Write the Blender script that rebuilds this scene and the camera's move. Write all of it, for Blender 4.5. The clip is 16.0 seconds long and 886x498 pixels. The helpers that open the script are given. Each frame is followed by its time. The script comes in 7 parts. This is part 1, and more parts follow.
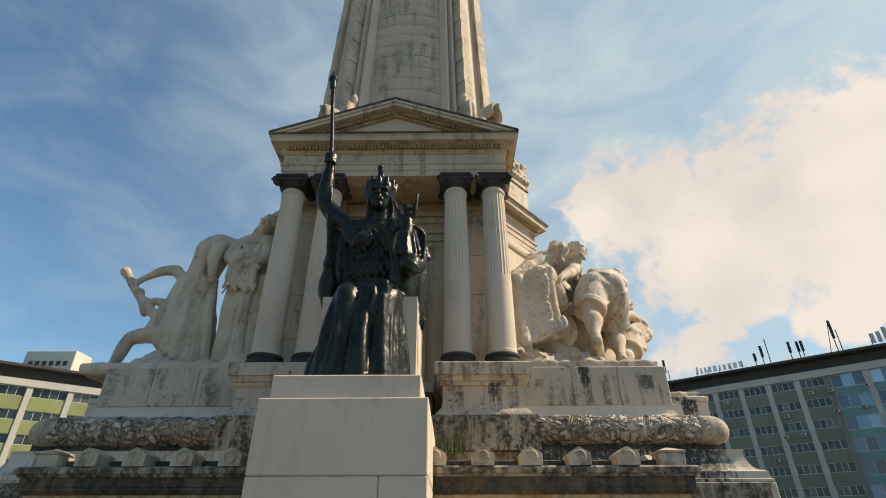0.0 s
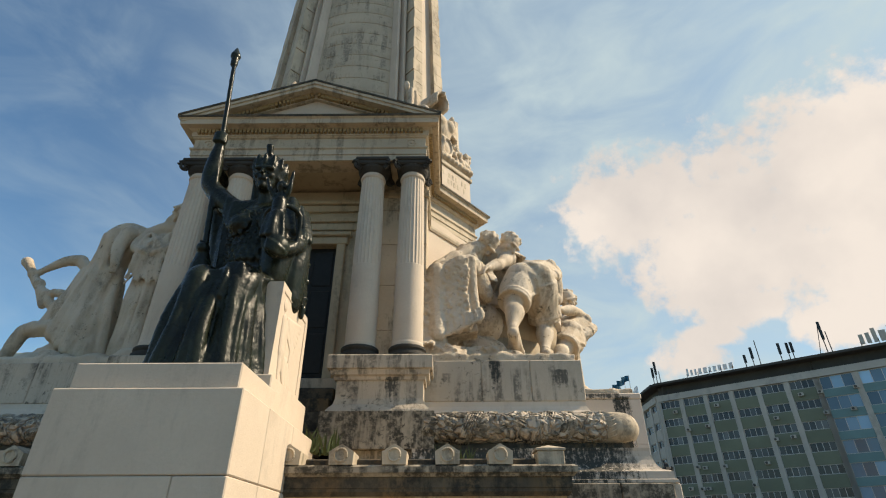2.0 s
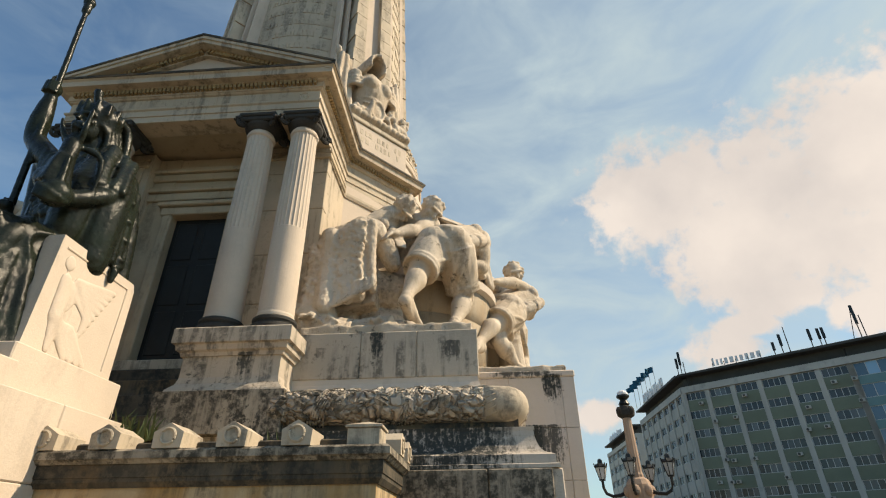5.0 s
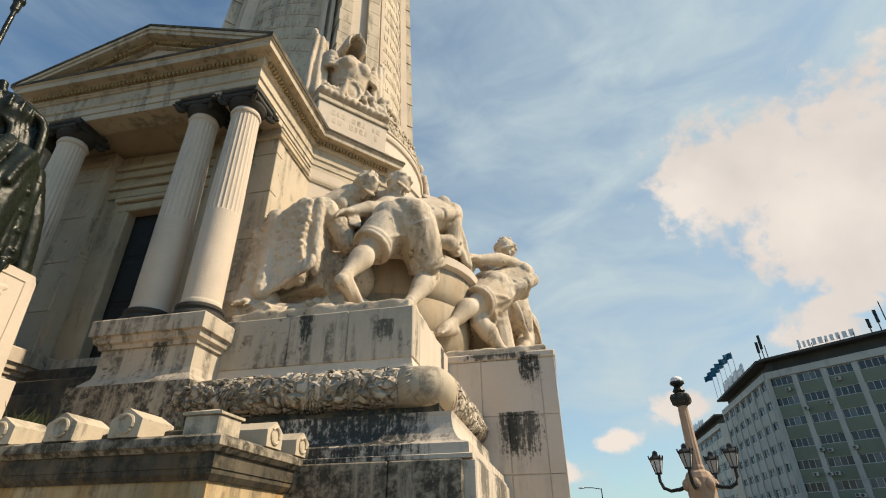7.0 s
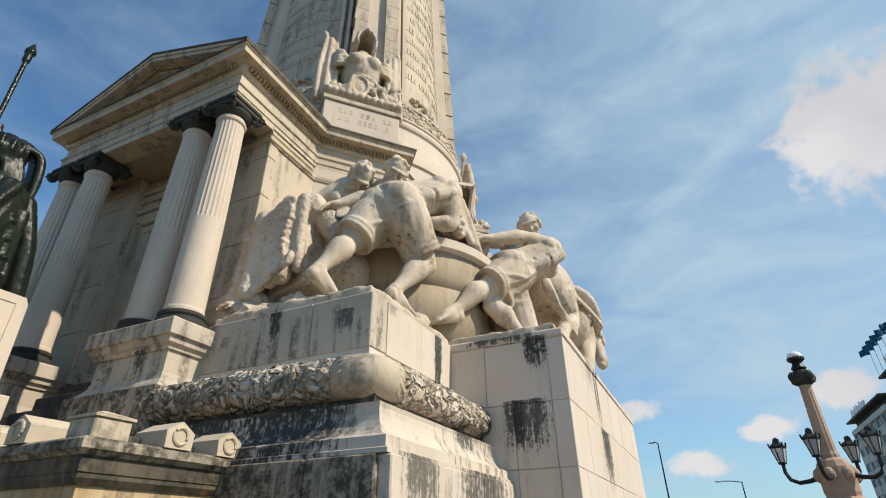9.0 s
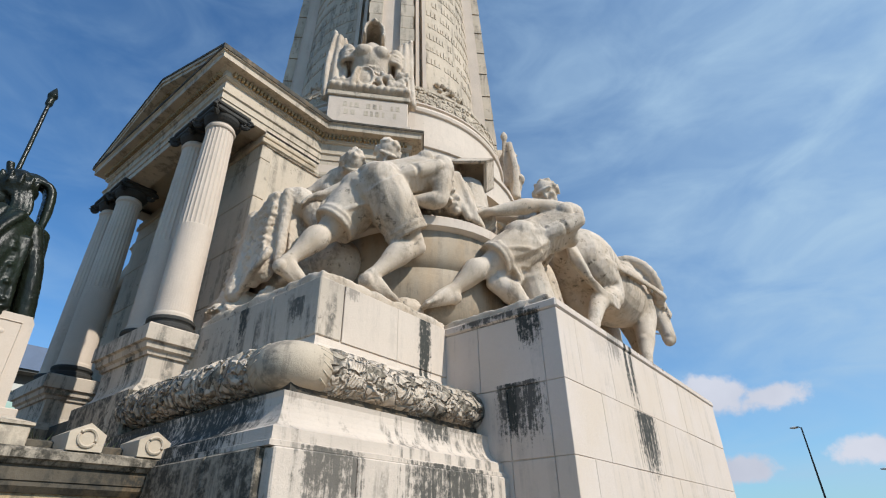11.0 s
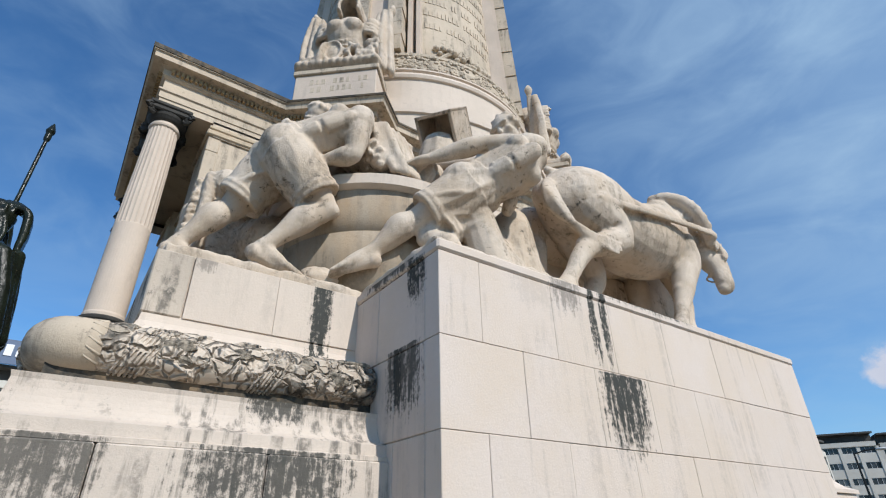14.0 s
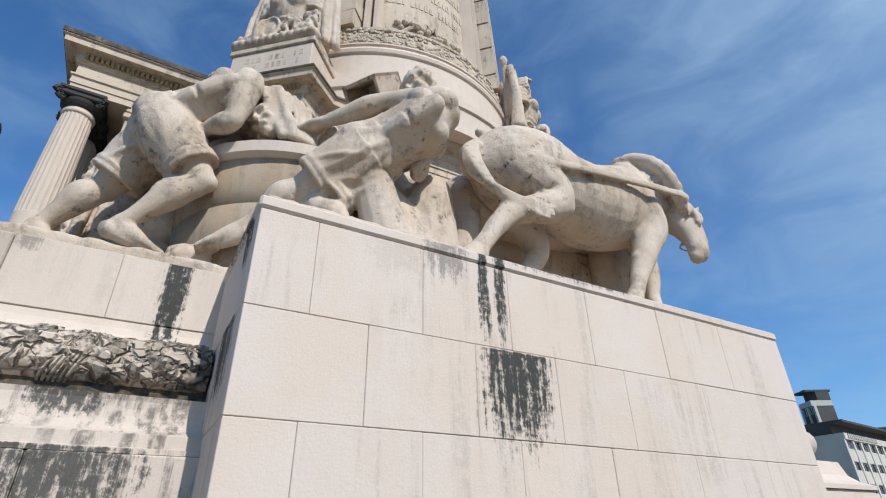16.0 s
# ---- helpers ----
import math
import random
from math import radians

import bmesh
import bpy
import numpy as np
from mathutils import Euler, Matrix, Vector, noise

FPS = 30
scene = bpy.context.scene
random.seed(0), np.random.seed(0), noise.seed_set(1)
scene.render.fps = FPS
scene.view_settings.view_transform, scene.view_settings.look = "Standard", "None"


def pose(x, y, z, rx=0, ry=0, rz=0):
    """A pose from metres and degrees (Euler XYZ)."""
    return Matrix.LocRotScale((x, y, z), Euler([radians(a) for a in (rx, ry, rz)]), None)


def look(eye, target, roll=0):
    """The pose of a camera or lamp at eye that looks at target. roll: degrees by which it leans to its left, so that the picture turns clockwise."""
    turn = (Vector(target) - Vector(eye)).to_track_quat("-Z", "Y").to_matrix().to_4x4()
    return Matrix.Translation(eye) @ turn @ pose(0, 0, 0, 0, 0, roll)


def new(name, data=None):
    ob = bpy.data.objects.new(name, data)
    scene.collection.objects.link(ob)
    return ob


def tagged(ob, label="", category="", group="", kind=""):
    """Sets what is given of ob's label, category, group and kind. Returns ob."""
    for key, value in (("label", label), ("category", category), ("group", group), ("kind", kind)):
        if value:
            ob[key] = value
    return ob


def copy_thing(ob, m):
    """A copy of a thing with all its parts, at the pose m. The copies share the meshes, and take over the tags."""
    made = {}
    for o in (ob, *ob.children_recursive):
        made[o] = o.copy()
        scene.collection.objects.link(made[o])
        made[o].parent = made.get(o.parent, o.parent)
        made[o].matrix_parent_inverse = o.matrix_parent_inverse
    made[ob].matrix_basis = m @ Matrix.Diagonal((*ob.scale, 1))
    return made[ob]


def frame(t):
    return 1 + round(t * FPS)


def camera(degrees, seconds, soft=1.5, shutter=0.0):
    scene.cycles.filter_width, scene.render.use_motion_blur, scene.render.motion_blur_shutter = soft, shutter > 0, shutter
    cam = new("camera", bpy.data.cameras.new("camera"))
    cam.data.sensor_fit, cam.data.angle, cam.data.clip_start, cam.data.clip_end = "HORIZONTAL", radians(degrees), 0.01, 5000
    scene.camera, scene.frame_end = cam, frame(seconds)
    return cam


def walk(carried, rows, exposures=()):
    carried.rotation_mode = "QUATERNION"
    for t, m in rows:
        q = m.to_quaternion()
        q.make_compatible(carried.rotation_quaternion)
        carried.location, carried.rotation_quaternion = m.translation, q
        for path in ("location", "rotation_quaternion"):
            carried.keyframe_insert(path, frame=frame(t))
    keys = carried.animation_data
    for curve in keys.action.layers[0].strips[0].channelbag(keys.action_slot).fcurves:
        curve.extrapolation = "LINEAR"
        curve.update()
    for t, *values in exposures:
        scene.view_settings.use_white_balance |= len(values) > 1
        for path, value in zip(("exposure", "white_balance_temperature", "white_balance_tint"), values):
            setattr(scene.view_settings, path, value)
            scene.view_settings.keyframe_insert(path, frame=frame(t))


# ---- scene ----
cam = camera(81.3, 16.0, soft=1.1)
METRES, EYE, TILT, LEAN, TURN = 14.0, 1.6, 0.0, 0.0, 0.6
ROWS = [
    (0.0, 0.0, 0.0, 0.0, 0.04, 29.64, 0.07),
    (0.5, 0.0251, 0.0063, 0.002, -0.02, 29.73, 0.09),
    (1.0, 0.05, 0.0181, 0.0018, -0.07, 29.79, 0.11),
    (1.5, 0.076, 0.0284, 0.0013, -0.13, 29.86, 0.14),
    (2.0, 0.1042, 0.0401, 0.0023, -0.19, 29.91, 0.17),
    (2.5, 0.1297, 0.0543, 0.0033, -0.25, 29.89, 0.2),
    (3.0, 0.1536, 0.0646, 0.0031, -0.3, 29.9, 0.27),
    (3.5, 0.1762, 0.079, 0.0034, -0.16, 29.91, 0.26),
    (4.0, 0.1974, 0.0954, 0.0046, 0.36, 29.96, 0.31),
    (4.5, 0.223, 0.111, 0.0042, 1.73, 29.84, 0.49),
    (5.0, 0.2491, 0.1303, 0.0032, 3.19, 29.71, 0.56),
    (7.5, 0.3827, 0.2215, 0.0066, 13.45, 29.61, 0.78),
    (8.0, 0.408, 0.2386, 0.0068, 16.08, 29.67, 0.85),
    (8.5, 0.4349, 0.2585, 0.0071, 20.76, 29.63, 0.61),
    (9.0, 0.4554, 0.2797, 0.0082, 24.53, 29.55, 0.66),
    (11.5, 0.5478, 0.4039, 0.0089, 41.14, 29.6, 0.91),
    (12.0, 0.5653, 0.4344, 0.0094, 44.84, 29.63, 0.9),
    (12.5, 0.5747, 0.4663, 0.0086, 48.2, 29.67, 0.97),
    (13.0, 0.5865, 0.4959, 0.0076, 50.29, 29.49, 1.02),
    (13.5, 0.5962, 0.5331, 0.0072, 52.61, 29.43, 1.08),
    (14.0, 0.6025, 0.5646, 0.0077, 54.06, 29.44, 1.01),
    (14.5, 0.6099, 0.5986, 0.0083, 55.65, 29.37, 1.02),
    (15.0, 0.6122, 0.6325, 0.0087, 57.26, 29.4, 0.99),
    (15.5, 0.6184, 0.6669, 0.0085, 58.5, 29.37, 0.97),
    (16.0, 0.6206, 0.6979, 0.0102, 59.57, 29.42, 0.94),
]
walk(cam, [(t, pose(0, 0, EYE, TILT, LEAN, TURN) @ pose(METRES * x, METRES * y, METRES * z, 90 + pitch, roll, yaw)) for t, x, y, z, yaw, pitch, roll in ROWS],
     exposures=[(0.0, 0.16, 8950, 10), (2.5, 0.14, 8850, 10), (5.0, 0.12, 8900, 11), (7.5, 0.10, 8600, 10), (8.2, 0.07, 8050, 9), (9.0, 0.02, 7250, 8), (11.5, -0.10, 6350, 9), (12.5, -0.13, 6280, 9), (16.0, -0.19, 6100, 11)])

# ---------------------------------------------------------------- world and sun
SUN = Vector((0.86, 0.10, 0.80)).normalized()


def build_world():
    w = bpy.data.worlds.new("sky")
    scene.world = w
    w.use_nodes = True
    nt = w.node_tree
    nt.nodes.clear()
    N = nt.nodes.new
    L = nt.links.new
    out = N("ShaderNodeOutputWorld")
    sky = N("ShaderNodeTexSky")
    sky.sky_type = 'NISHITA'
    sky.sun_disc = False
    sky.sun_elevation = math.asin(SUN.z)
    sky.sun_rotation = math.atan2(SUN.x, SUN.y)
    sky.air_density, sky.dust_density, sky.ozone_density = 1.0, 0.6, 1.6
    tc = N("ShaderNodeTexCoord")
    nrm = N("ShaderNodeVectorMath")
    nrm.operation = 'NORMALIZE'
    L(tc.outputs["Generated"], nrm.inputs[0])

    def math_node(op, a, b=None, clamp=False):
        m = N("ShaderNodeMath")
        m.operation, m.use_clamp = op, clamp
        for i, v in enumerate((a, b)):
            if v is None:
                continue
            if isinstance(v, (int, float)):
                m.inputs[i].default_value = v
            else:
                L(v, m.inputs[i])
        return m.outputs[0]

    # cumulus heaps: direction and angular radius
    heaps = [((0.327, 0.781, 0.532), 6.5), ((0.401, 0.741, 0.539), 7), ((0.497, 0.702, 0.510), 8), ((0.571, 0.632, 0.524), 7), ((0.628, 0.581, 0.517), 7.5), ((0.446, 0.779, 0.441), 7.5),
             ((0.545, 0.725, 0.420), 9.5), ((0.503, 0.794, 0.341), 5), ((0.456, 0.835, 0.308), 3.2), ((0.631, 0.668, 0.395), 9), ((0.606, 0.738, 0.298), 5),
             ((0.097, 0.985, 0.148), 2.6), ((0.0, 0.994, 0.105), 2.8), ((0.215, 0.957, 0.195), 3.2), ((-0.185, 0.960, 0.208), 3.4),
             ((-0.17, 0.98, 0.09), 2.6), ((-0.10, 0.976, 0.195), 2.6), ((0.42, 0.86, 0.28), 4), ((-0.215, 0.955, 0.195), 2.4)]
    field = None
    for d, a in heaps:
        sub = N("ShaderNodeVectorMath")
        sub.operation = 'SUBTRACT'
        sub.inputs[1].default_value = Vector(d).normalized()
        L(nrm.outputs[0], sub.inputs[0])
        sq = N("ShaderNodeVectorMath")
        sq.operation = 'MULTIPLY'
        sq.inputs[1].default_value = (1, 1, 1.25 if a > 6 else 2.2)
        L(sub.outputs[0], sq.inputs[0])
        ln = N("ShaderNodeVectorMath")
        ln.operation = 'LENGTH'
        L(sq.outputs[0], ln.inputs[0])
        v = math_node('SUBTRACT', 1.0, math_node('DIVIDE', ln.outputs["Value"], radians(a) * 1.15))
        v = math_node('MAXIMUM', v, -1.0)
        field = v if field is None else math_node('MAXIMUM', field, v)
    big = N("ShaderNodeTexNoise")
    big.inputs["Scale"].default_value, big.inputs["Detail"].default_value, big.inputs["Roughness"].default_value = 8.0, 9.0, 0.58
    L(nrm.outputs[0], big.inputs["Vector"])
    fine = N("ShaderNodeTexNoise")
    fine.inputs["Scale"].default_value, fine.inputs["Detail"].default_value, fine.inputs["Roughness"].default_value = 30.0, 8.0, 0.6
    L(nrm.outputs[0], fine.inputs["Vector"])
    pert = math_node('ADD', math_node('MULTIPLY', math_node('SUBTRACT', big.outputs["Fac"], 0.5), 1.7), math_node('MULTIPLY', math_node('SUBTRACT', fine.outputs["Fac"], 0.52), 1.3))
    dens = N("ShaderNodeMapRange")
    dens.interpolation_type = 'SMOOTHSTEP'
    dens.inputs["From Min"].default_value, dens.inputs["From Max"].default_value = -0.05, 0.46
    L(math_node('ADD', field, pert), dens.inputs["Value"])
    # thin streaks of high cloud
    mp = N("ShaderNodeMapping")
    mp.inputs["Rotation"].default_value = (0.3, 0.2, 0.5)
    mp.inputs["Scale"].default_value = (2.0, 2.0, 4.6)
    L(nrm.outputs[0], mp.inputs["Vector"])
    wis = N("ShaderNodeTexNoise")
    wis.inputs["Scale"].default_value, wis.inputs["Detail"].default_value, wis.inputs["Roughness"].default_value = 2.6, 5.0, 0.55
    wis.inputs["Distortion"].default_value = 0.6
    L(mp.outputs[0], wis.inputs["Vector"])
    wr = N("ShaderNodeMapRange")
    wr.interpolation_type = 'SMOOTHSTEP'
    wr.inputs["From Min"].default_value, wr.inputs["From Max"].default_value, wr.inputs["To Max"].default_value = 0.28, 0.90, 0.32
    L(wis.outputs["Fac"], wr.inputs["Value"])
    # haze gathers towards the bright side of the sky
    hz = N("ShaderNodeVectorMath")
    hz.operation = 'DOT_PRODUCT'
    hz.inputs[1].default_value = Vector((0.50, 0.65, 0.45)).normalized()
    L(nrm.outputs[0], hz.inputs[0])
    hr = N("ShaderNodeMapRange")
    hr.interpolation_type = 'SMOOTHSTEP'
    hr.inputs["From Min"].default_value, hr.inputs["From Max"].default_value, hr.inputs["To Max"].default_value = 0.34, 1.02, 0.72
    L(hz.outputs["Value"], hr.inputs["Value"])
    streaky = math_node('ADD', math_node('MULTIPLY', wis.outputs["Fac"], 0.9), 0.45)
    thin = math_node('ADD', wr.outputs[0], math_node('MULTIPLY', hr.outputs[0], streaky), True)
    # cloud colour: white tops, grey hollows
    sh = N("ShaderNodeTexNoise")
    sh.inputs["Scale"].default_value, sh.inputs["Detail"].default_value = 5.0, 6.0
    L(nrm.outputs[0], sh.inputs["Vector"])
    cr = N("ShaderNodeMixRGB")
    cr.inputs["Color1"].default_value = (4.5, 4.75, 5.6, 1)
    cr.inputs["Color2"].default_value = (5.6, 5.8, 6.6, 1)
    sr = N("ShaderNodeMapRange")
    sr.inputs["From Min"].default_value, sr.inputs["From Max"].default_value = 0.35, 0.62
    L(sh.outputs["Fac"], sr.inputs["Value"])
    L(sr.outputs[0], cr.inputs["Fac"])
    m1 = N("ShaderNodeMixRGB")
    L(thin, m1.inputs["Fac"])
    deep = N("ShaderNodeMixRGB")
    deep.blend_type = 'MULTIPLY'
    deep.inputs["Fac"].default_value = 1.0
    deep.inputs["Color2"].default_value = (0.60, 1.00, 1.30, 1)
    L(sky.outputs[0], deep.inputs["Color1"])
    L(deep.outputs[0], m1.inputs["Color1"])
    m1.inputs["Color2"].default_value = (3.4, 4.85, 6.4, 1)
    m2 = N("ShaderNodeMixRGB")
    L(dens.outputs[0], m2.inputs["Fac"])
    L(m1.outputs[0], m2.inputs["Color1"])
    L(cr.outputs[0], m2.inputs["Color2"])
    bg = N("ShaderNodeBackground")
    bg.inputs["Strength"].default_value = 0.128
    L(m2.outputs[0], bg.inputs["Color"])
    L(bg.outputs[0], out.inputs["Surface"])


build_world()
sun_lamp = new("sun", bpy.data.lights.new("sun", 'SUN'))
sun_lamp.data.energy, sun_lamp.data.angle, sun_lamp.data.color = 5.0, radians(0.53), (1.0, 0.94, 0.86)
sun_lamp.matrix_world = look(SUN * 60, (0, 0, 0))


# ---------------------------------------------------------------- materials
def material(name, base, dark=None, vary=0.25, stain=0.0, stain_col=(0.035, 0.036, 0.030), streak=(5, 5, 0.5), rough=0.8, metal=0.0,
             grain=30.0, bump=0.25, patch=0.9, ochre=0.0, box_stains=(), island=0.0, spots=0.0, cover=0.0, fold=0.0, carve=0.0):
    m = bpy.data.materials.new(name)
    m.use_nodes = True
    nt = m.node_tree
    N, L = nt.nodes.new, nt.links.new
    bsdf = nt.nodes["Principled BSDF"]
    geo = N("ShaderNodeNewGeometry")
    pos = geo.outputs["Position"]

    def noise_tex(scale, detail=5.0, rough_=0.55, vec=pos):
        n = N("ShaderNodeTexNoise")
        n.inputs["Scale"].default_value, n.inputs["Detail"].default_value, n.inputs["Roughness"].default_value = scale, detail, rough_
        L(vec, n.inputs["Vector"])
        return n.outputs["Fac"]

    def ramp(v, a, b, hi=1.0):
        r = N("ShaderNodeMapRange")
        r.interpolation_type = 'SMOOTHSTEP'
        r.inputs["From Min"].default_value, r.inputs["From Max"].default_value, r.inputs["To Max"].default_value = a, b, hi
        L(v, r.inputs["Value"])
        return r.outputs[0]

    def mul(a, b, op='MULTIPLY'):
        x = N("ShaderNodeMath")
        x.operation = op
        x.use_clamp = True
        for i, v in enumerate((a, b)):
            if isinstance(v, (int, float)):
                x.inputs[i].default_value = v
            else:
                L(v, x.inputs[i])
        return x.outputs[0]

    def mix(f, a, b):
        x = N("ShaderNodeMixRGB")
        for key, v in (("Fac", f), ("Color1", a), ("Color2", b)):
            if isinstance(v, tuple):
                x.inputs[key].default_value = (*v, 1)
            elif isinstance(v, (int, float)):
                x.inputs[key].default_value = v
            else:
                L(v, x.inputs[key])
        return x.outputs[0]

    def stretched(s):
        mp = N("ShaderNodeMapping")
        mp.inputs["Scale"].default_value = s
        L(pos, mp.inputs["Vector"])
        return mp.outputs[0]

    dark = dark or tuple(c * (1 - vary) for c in base)
    col = mix(ramp(noise_tex(patch, 6, 0.6), 0.32, 0.68), base, dark)
    col = mix(ramp(noise_tex(grain, 4, 0.65), 0.35, 0.75, 0.45), col, tuple(c * (1 - vary * 0.9) for c in base))
    ob_info = N("ShaderNodeObjectInfo")
    if island:
        col = mix(mul(ob_info.outputs["Random"], island), col, tuple(c * 0.62 for c in base))
    if ochre:
        o = mul(ramp(noise_tex(1.0, 5, 0.6, stretched((3.0, 3.0, 0.8))), 0.45, 0.7), ochre)
        col = mix(o, col, (0.42, 0.24, 0.085))
    if spots:
        s = mul(ramp(noise_tex(7.0, 8, 0.75), 0.58 - cover * 0.5, 0.66 - cover * 0.5), ramp(noise_tex(0.8, 3), 0.45, 0.6, spots))
        col = mix(s, col, stain_col)
    if stain:
        s = ramp(noise_tex(1.0, 7, 0.65, stretched(streak)), 0.50 - cover, 0.62 - cover)
        s = mul(s, ramp(noise_tex(1.1, 4, 0.6), 0.42 - cover * 1.5, 0.60 - cover))
        fine = ramp(noise_tex(14.0, 6, 0.7), 0.30, 0.60)
        s = mul(mul(s, fine), stain)
        col = mix(s, col, stain_col)
    if box_stains:
        sep = N("ShaderNodeSeparateXYZ")
        L(pos, sep.inputs[0])
        run = noise_tex(1.0, 9, 0.72, stretched((22.0, 22.0, 1.5)))
        speck = noise_tex(16.0, 7, 0.75)
        for axis, a, b, z0, z1, amt in box_stains:
            w = (b - a) * 0.5
            k = mul(ramp(sep.outputs[axis], a - w * 0.2, a + w * 0.7), mul(1.0, ramp(sep.outputs[axis], b - w * 0.7, b + w * 0.2), 'SUBTRACT'))
            zk = mul(ramp(sep.outputs[2], z0 - (z1 - z0) * 0.15, z0 + (z1 - z0) * 0.75), mul(1.0, ramp(sep.outputs[2], z1 - 0.02, z1 + 0.02), 'SUBTRACT'))
            heat = N("ShaderNodeMath")
            heat.operation = 'MULTIPLY_ADD'
            L(mul(k, zk), heat.inputs[0])
            heat.inputs[1].default_value = 0.30
            half = N("ShaderNodeMath")
            half.operation = 'MULTIPLY_ADD'
            L(speck, half.inputs[0])
            half.inputs[1].default_value = 0.48
            L(mul(run, 0.52), half.inputs[2])
            L(half.outputs[0], heat.inputs[2])
            col = mix(mul(ramp(heat.outputs[0], 0.68, 0.80), amt), col, stain_col)
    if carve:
        # overlapping carved leaves; grime and crease shade painted into the cuts between them
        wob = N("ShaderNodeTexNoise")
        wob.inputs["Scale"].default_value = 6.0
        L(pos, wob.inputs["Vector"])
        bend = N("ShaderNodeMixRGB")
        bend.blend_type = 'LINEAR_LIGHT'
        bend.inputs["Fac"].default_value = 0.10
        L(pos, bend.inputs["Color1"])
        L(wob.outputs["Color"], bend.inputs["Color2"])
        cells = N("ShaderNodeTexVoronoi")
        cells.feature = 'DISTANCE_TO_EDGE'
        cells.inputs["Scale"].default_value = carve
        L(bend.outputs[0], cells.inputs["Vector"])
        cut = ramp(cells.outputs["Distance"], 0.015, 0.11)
        grime_shade = mul(mul(1.0, cut, 'SUBTRACT'), ramp(noise_tex(2.2, 4), 0.44, 0.66))
        col = mix(grime_shade, col, stain_col)
    L(col, bsdf.inputs["Base Color"])
    bsdf.inputs["Metallic"].default_value = metal
    rr = N("ShaderNodeMapRange")
    rr.inputs["To Min"].default_value, rr.inputs["To Max"].default_value = max(0.05, rough - 0.12), min(1, rough + 0.12)
    L(noise_tex(grain * 0.5, 4), rr.inputs["Value"])
    L(rr.outputs[0], bsdf.inputs["Roughness"])
    if bump:
        bp = N("ShaderNodeBump")
        bp.inputs["Strength"].default_value, bp.inputs["Distance"].default_value = bump, 0.02
        h = N("ShaderNodeMath")
        h.operation = 'ADD'
        L(noise_tex(grain * 1.6, 6, 0.65), h.inputs[0])
        L(noise_tex(grain * 0.25, 4, 0.6), h.inputs[1])
        L(h.outputs[0], bp.inputs["Height"])
        L(bp.outputs[0], bsdf.inputs["Normal"])
        if carve:
            cb = N("ShaderNodeBump")
            cb.inputs["Strength"].default_value, cb.inputs["Distance"].default_value = 1.0, 0.06
            L(ramp(cells.outputs["Distance"], 0.0, 0.22), cb.inputs["Height"])
            L(cb.outputs[0], bp.inputs["Normal"])
        if fold:
            # chiselled folds and tool marks, broader than the grain
            fb = N("ShaderNodeBump")
            fb.inputs["Strength"].default_value, fb.inputs["Distance"].default_value = fold, 0.10
            L(ramp(noise_tex(1.0, 3, 0.5, stretched((4.5, 4.5, 2.4))), 0.36, 0.64), fb.inputs["Height"])
            L(fb.outputs[0], bp.inputs["Normal"])
    return m


LIME = (0.55, 0.455, 0.34)
M_STONE = material("limestone", LIME, vary=0.20, stain=0.55, spots=0.45, cover=0.03)
M_CLEAN = material("clean_limestone", (0.61, 0.505, 0.405), vary=0.14, stain=0.15, streak=(4, 4, 0.8))
# browner limestone for the portico interior, part of its shade in the colour
M_WARM = material("warm_shaded_limestone", (0.50, 0.40, 0.275), vary=0.22, stain=0.45, spots=0.3, streak=(4, 4, 0.9))
M_FIG = material("carved_limestone", (0.60, 0.51, 0.41), dark=(0.47, 0.37, 0.265), vary=0.22, stain=0.48, streak=(4, 4, 0.9), patch=1.6, spots=0.95, bump=0.5, fold=0.06, cover=0.03, stain_col=(0.11, 0.09, 0.065))
M_BASE = material("weathered_limestone", (0.50, 0.43, 0.34), vary=0.28, stain=0.98, streak=(6, 6, 0.5), spots=0.8, island=0.2, cover=0.055,
                  stain_col=(0.050, 0.050, 0.042))
M_DARK = material("blackened_limestone", (0.12, 0.098, 0.068), vary=0.5, ochre=0.22, stain=1.0, streak=(4, 4, 1.2), spots=0.9, cover=0.09, stain_col=(0.026, 0.024, 0.018))
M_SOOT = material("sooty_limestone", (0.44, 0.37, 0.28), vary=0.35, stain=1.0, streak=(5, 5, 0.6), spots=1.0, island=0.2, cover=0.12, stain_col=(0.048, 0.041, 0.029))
M_OCHRE = material("rust_streaked_limestone", (0.56, 0.41, 0.24), vary=0.3, stain=0.6, ochre=0.95, streak=(8, 8, 0.35), cover=0.05)
M_SIDE = material("dressed_limestone", (0.625, 0.54, 0.47), dark=(0.60, 0.50, 0.40), vary=0.10, stain=0.20, streak=(7, 7, 0.5), island=0.12,
                  box_stains=((1, 12.24, 12.44, 2.7, 4.12, 1.0), (1, 12.42, 12.64, 2.8, 4.12, 1.0), (1, 12.08, 13.24, 1.95, 3.19, 1.0), (1, 12.0, 14.9, 3.97, 4.2, 0.9), (1, 11.6, 12.3, 3.5, 4.12, 0.55),
                              (0, 4.45, 4.95, 3.35, 4.05, 1.0), (0, 4.05, 4.95, 2.25, 3.25, 0.9), (0, 4.3, 4.5, 2.3, 3.25, 1.0), (0, 3.5, 5.0, 3.9, 4.12, 0.9), (1, 11.0, 11.9, 3.5, 4.0, 0.12)))
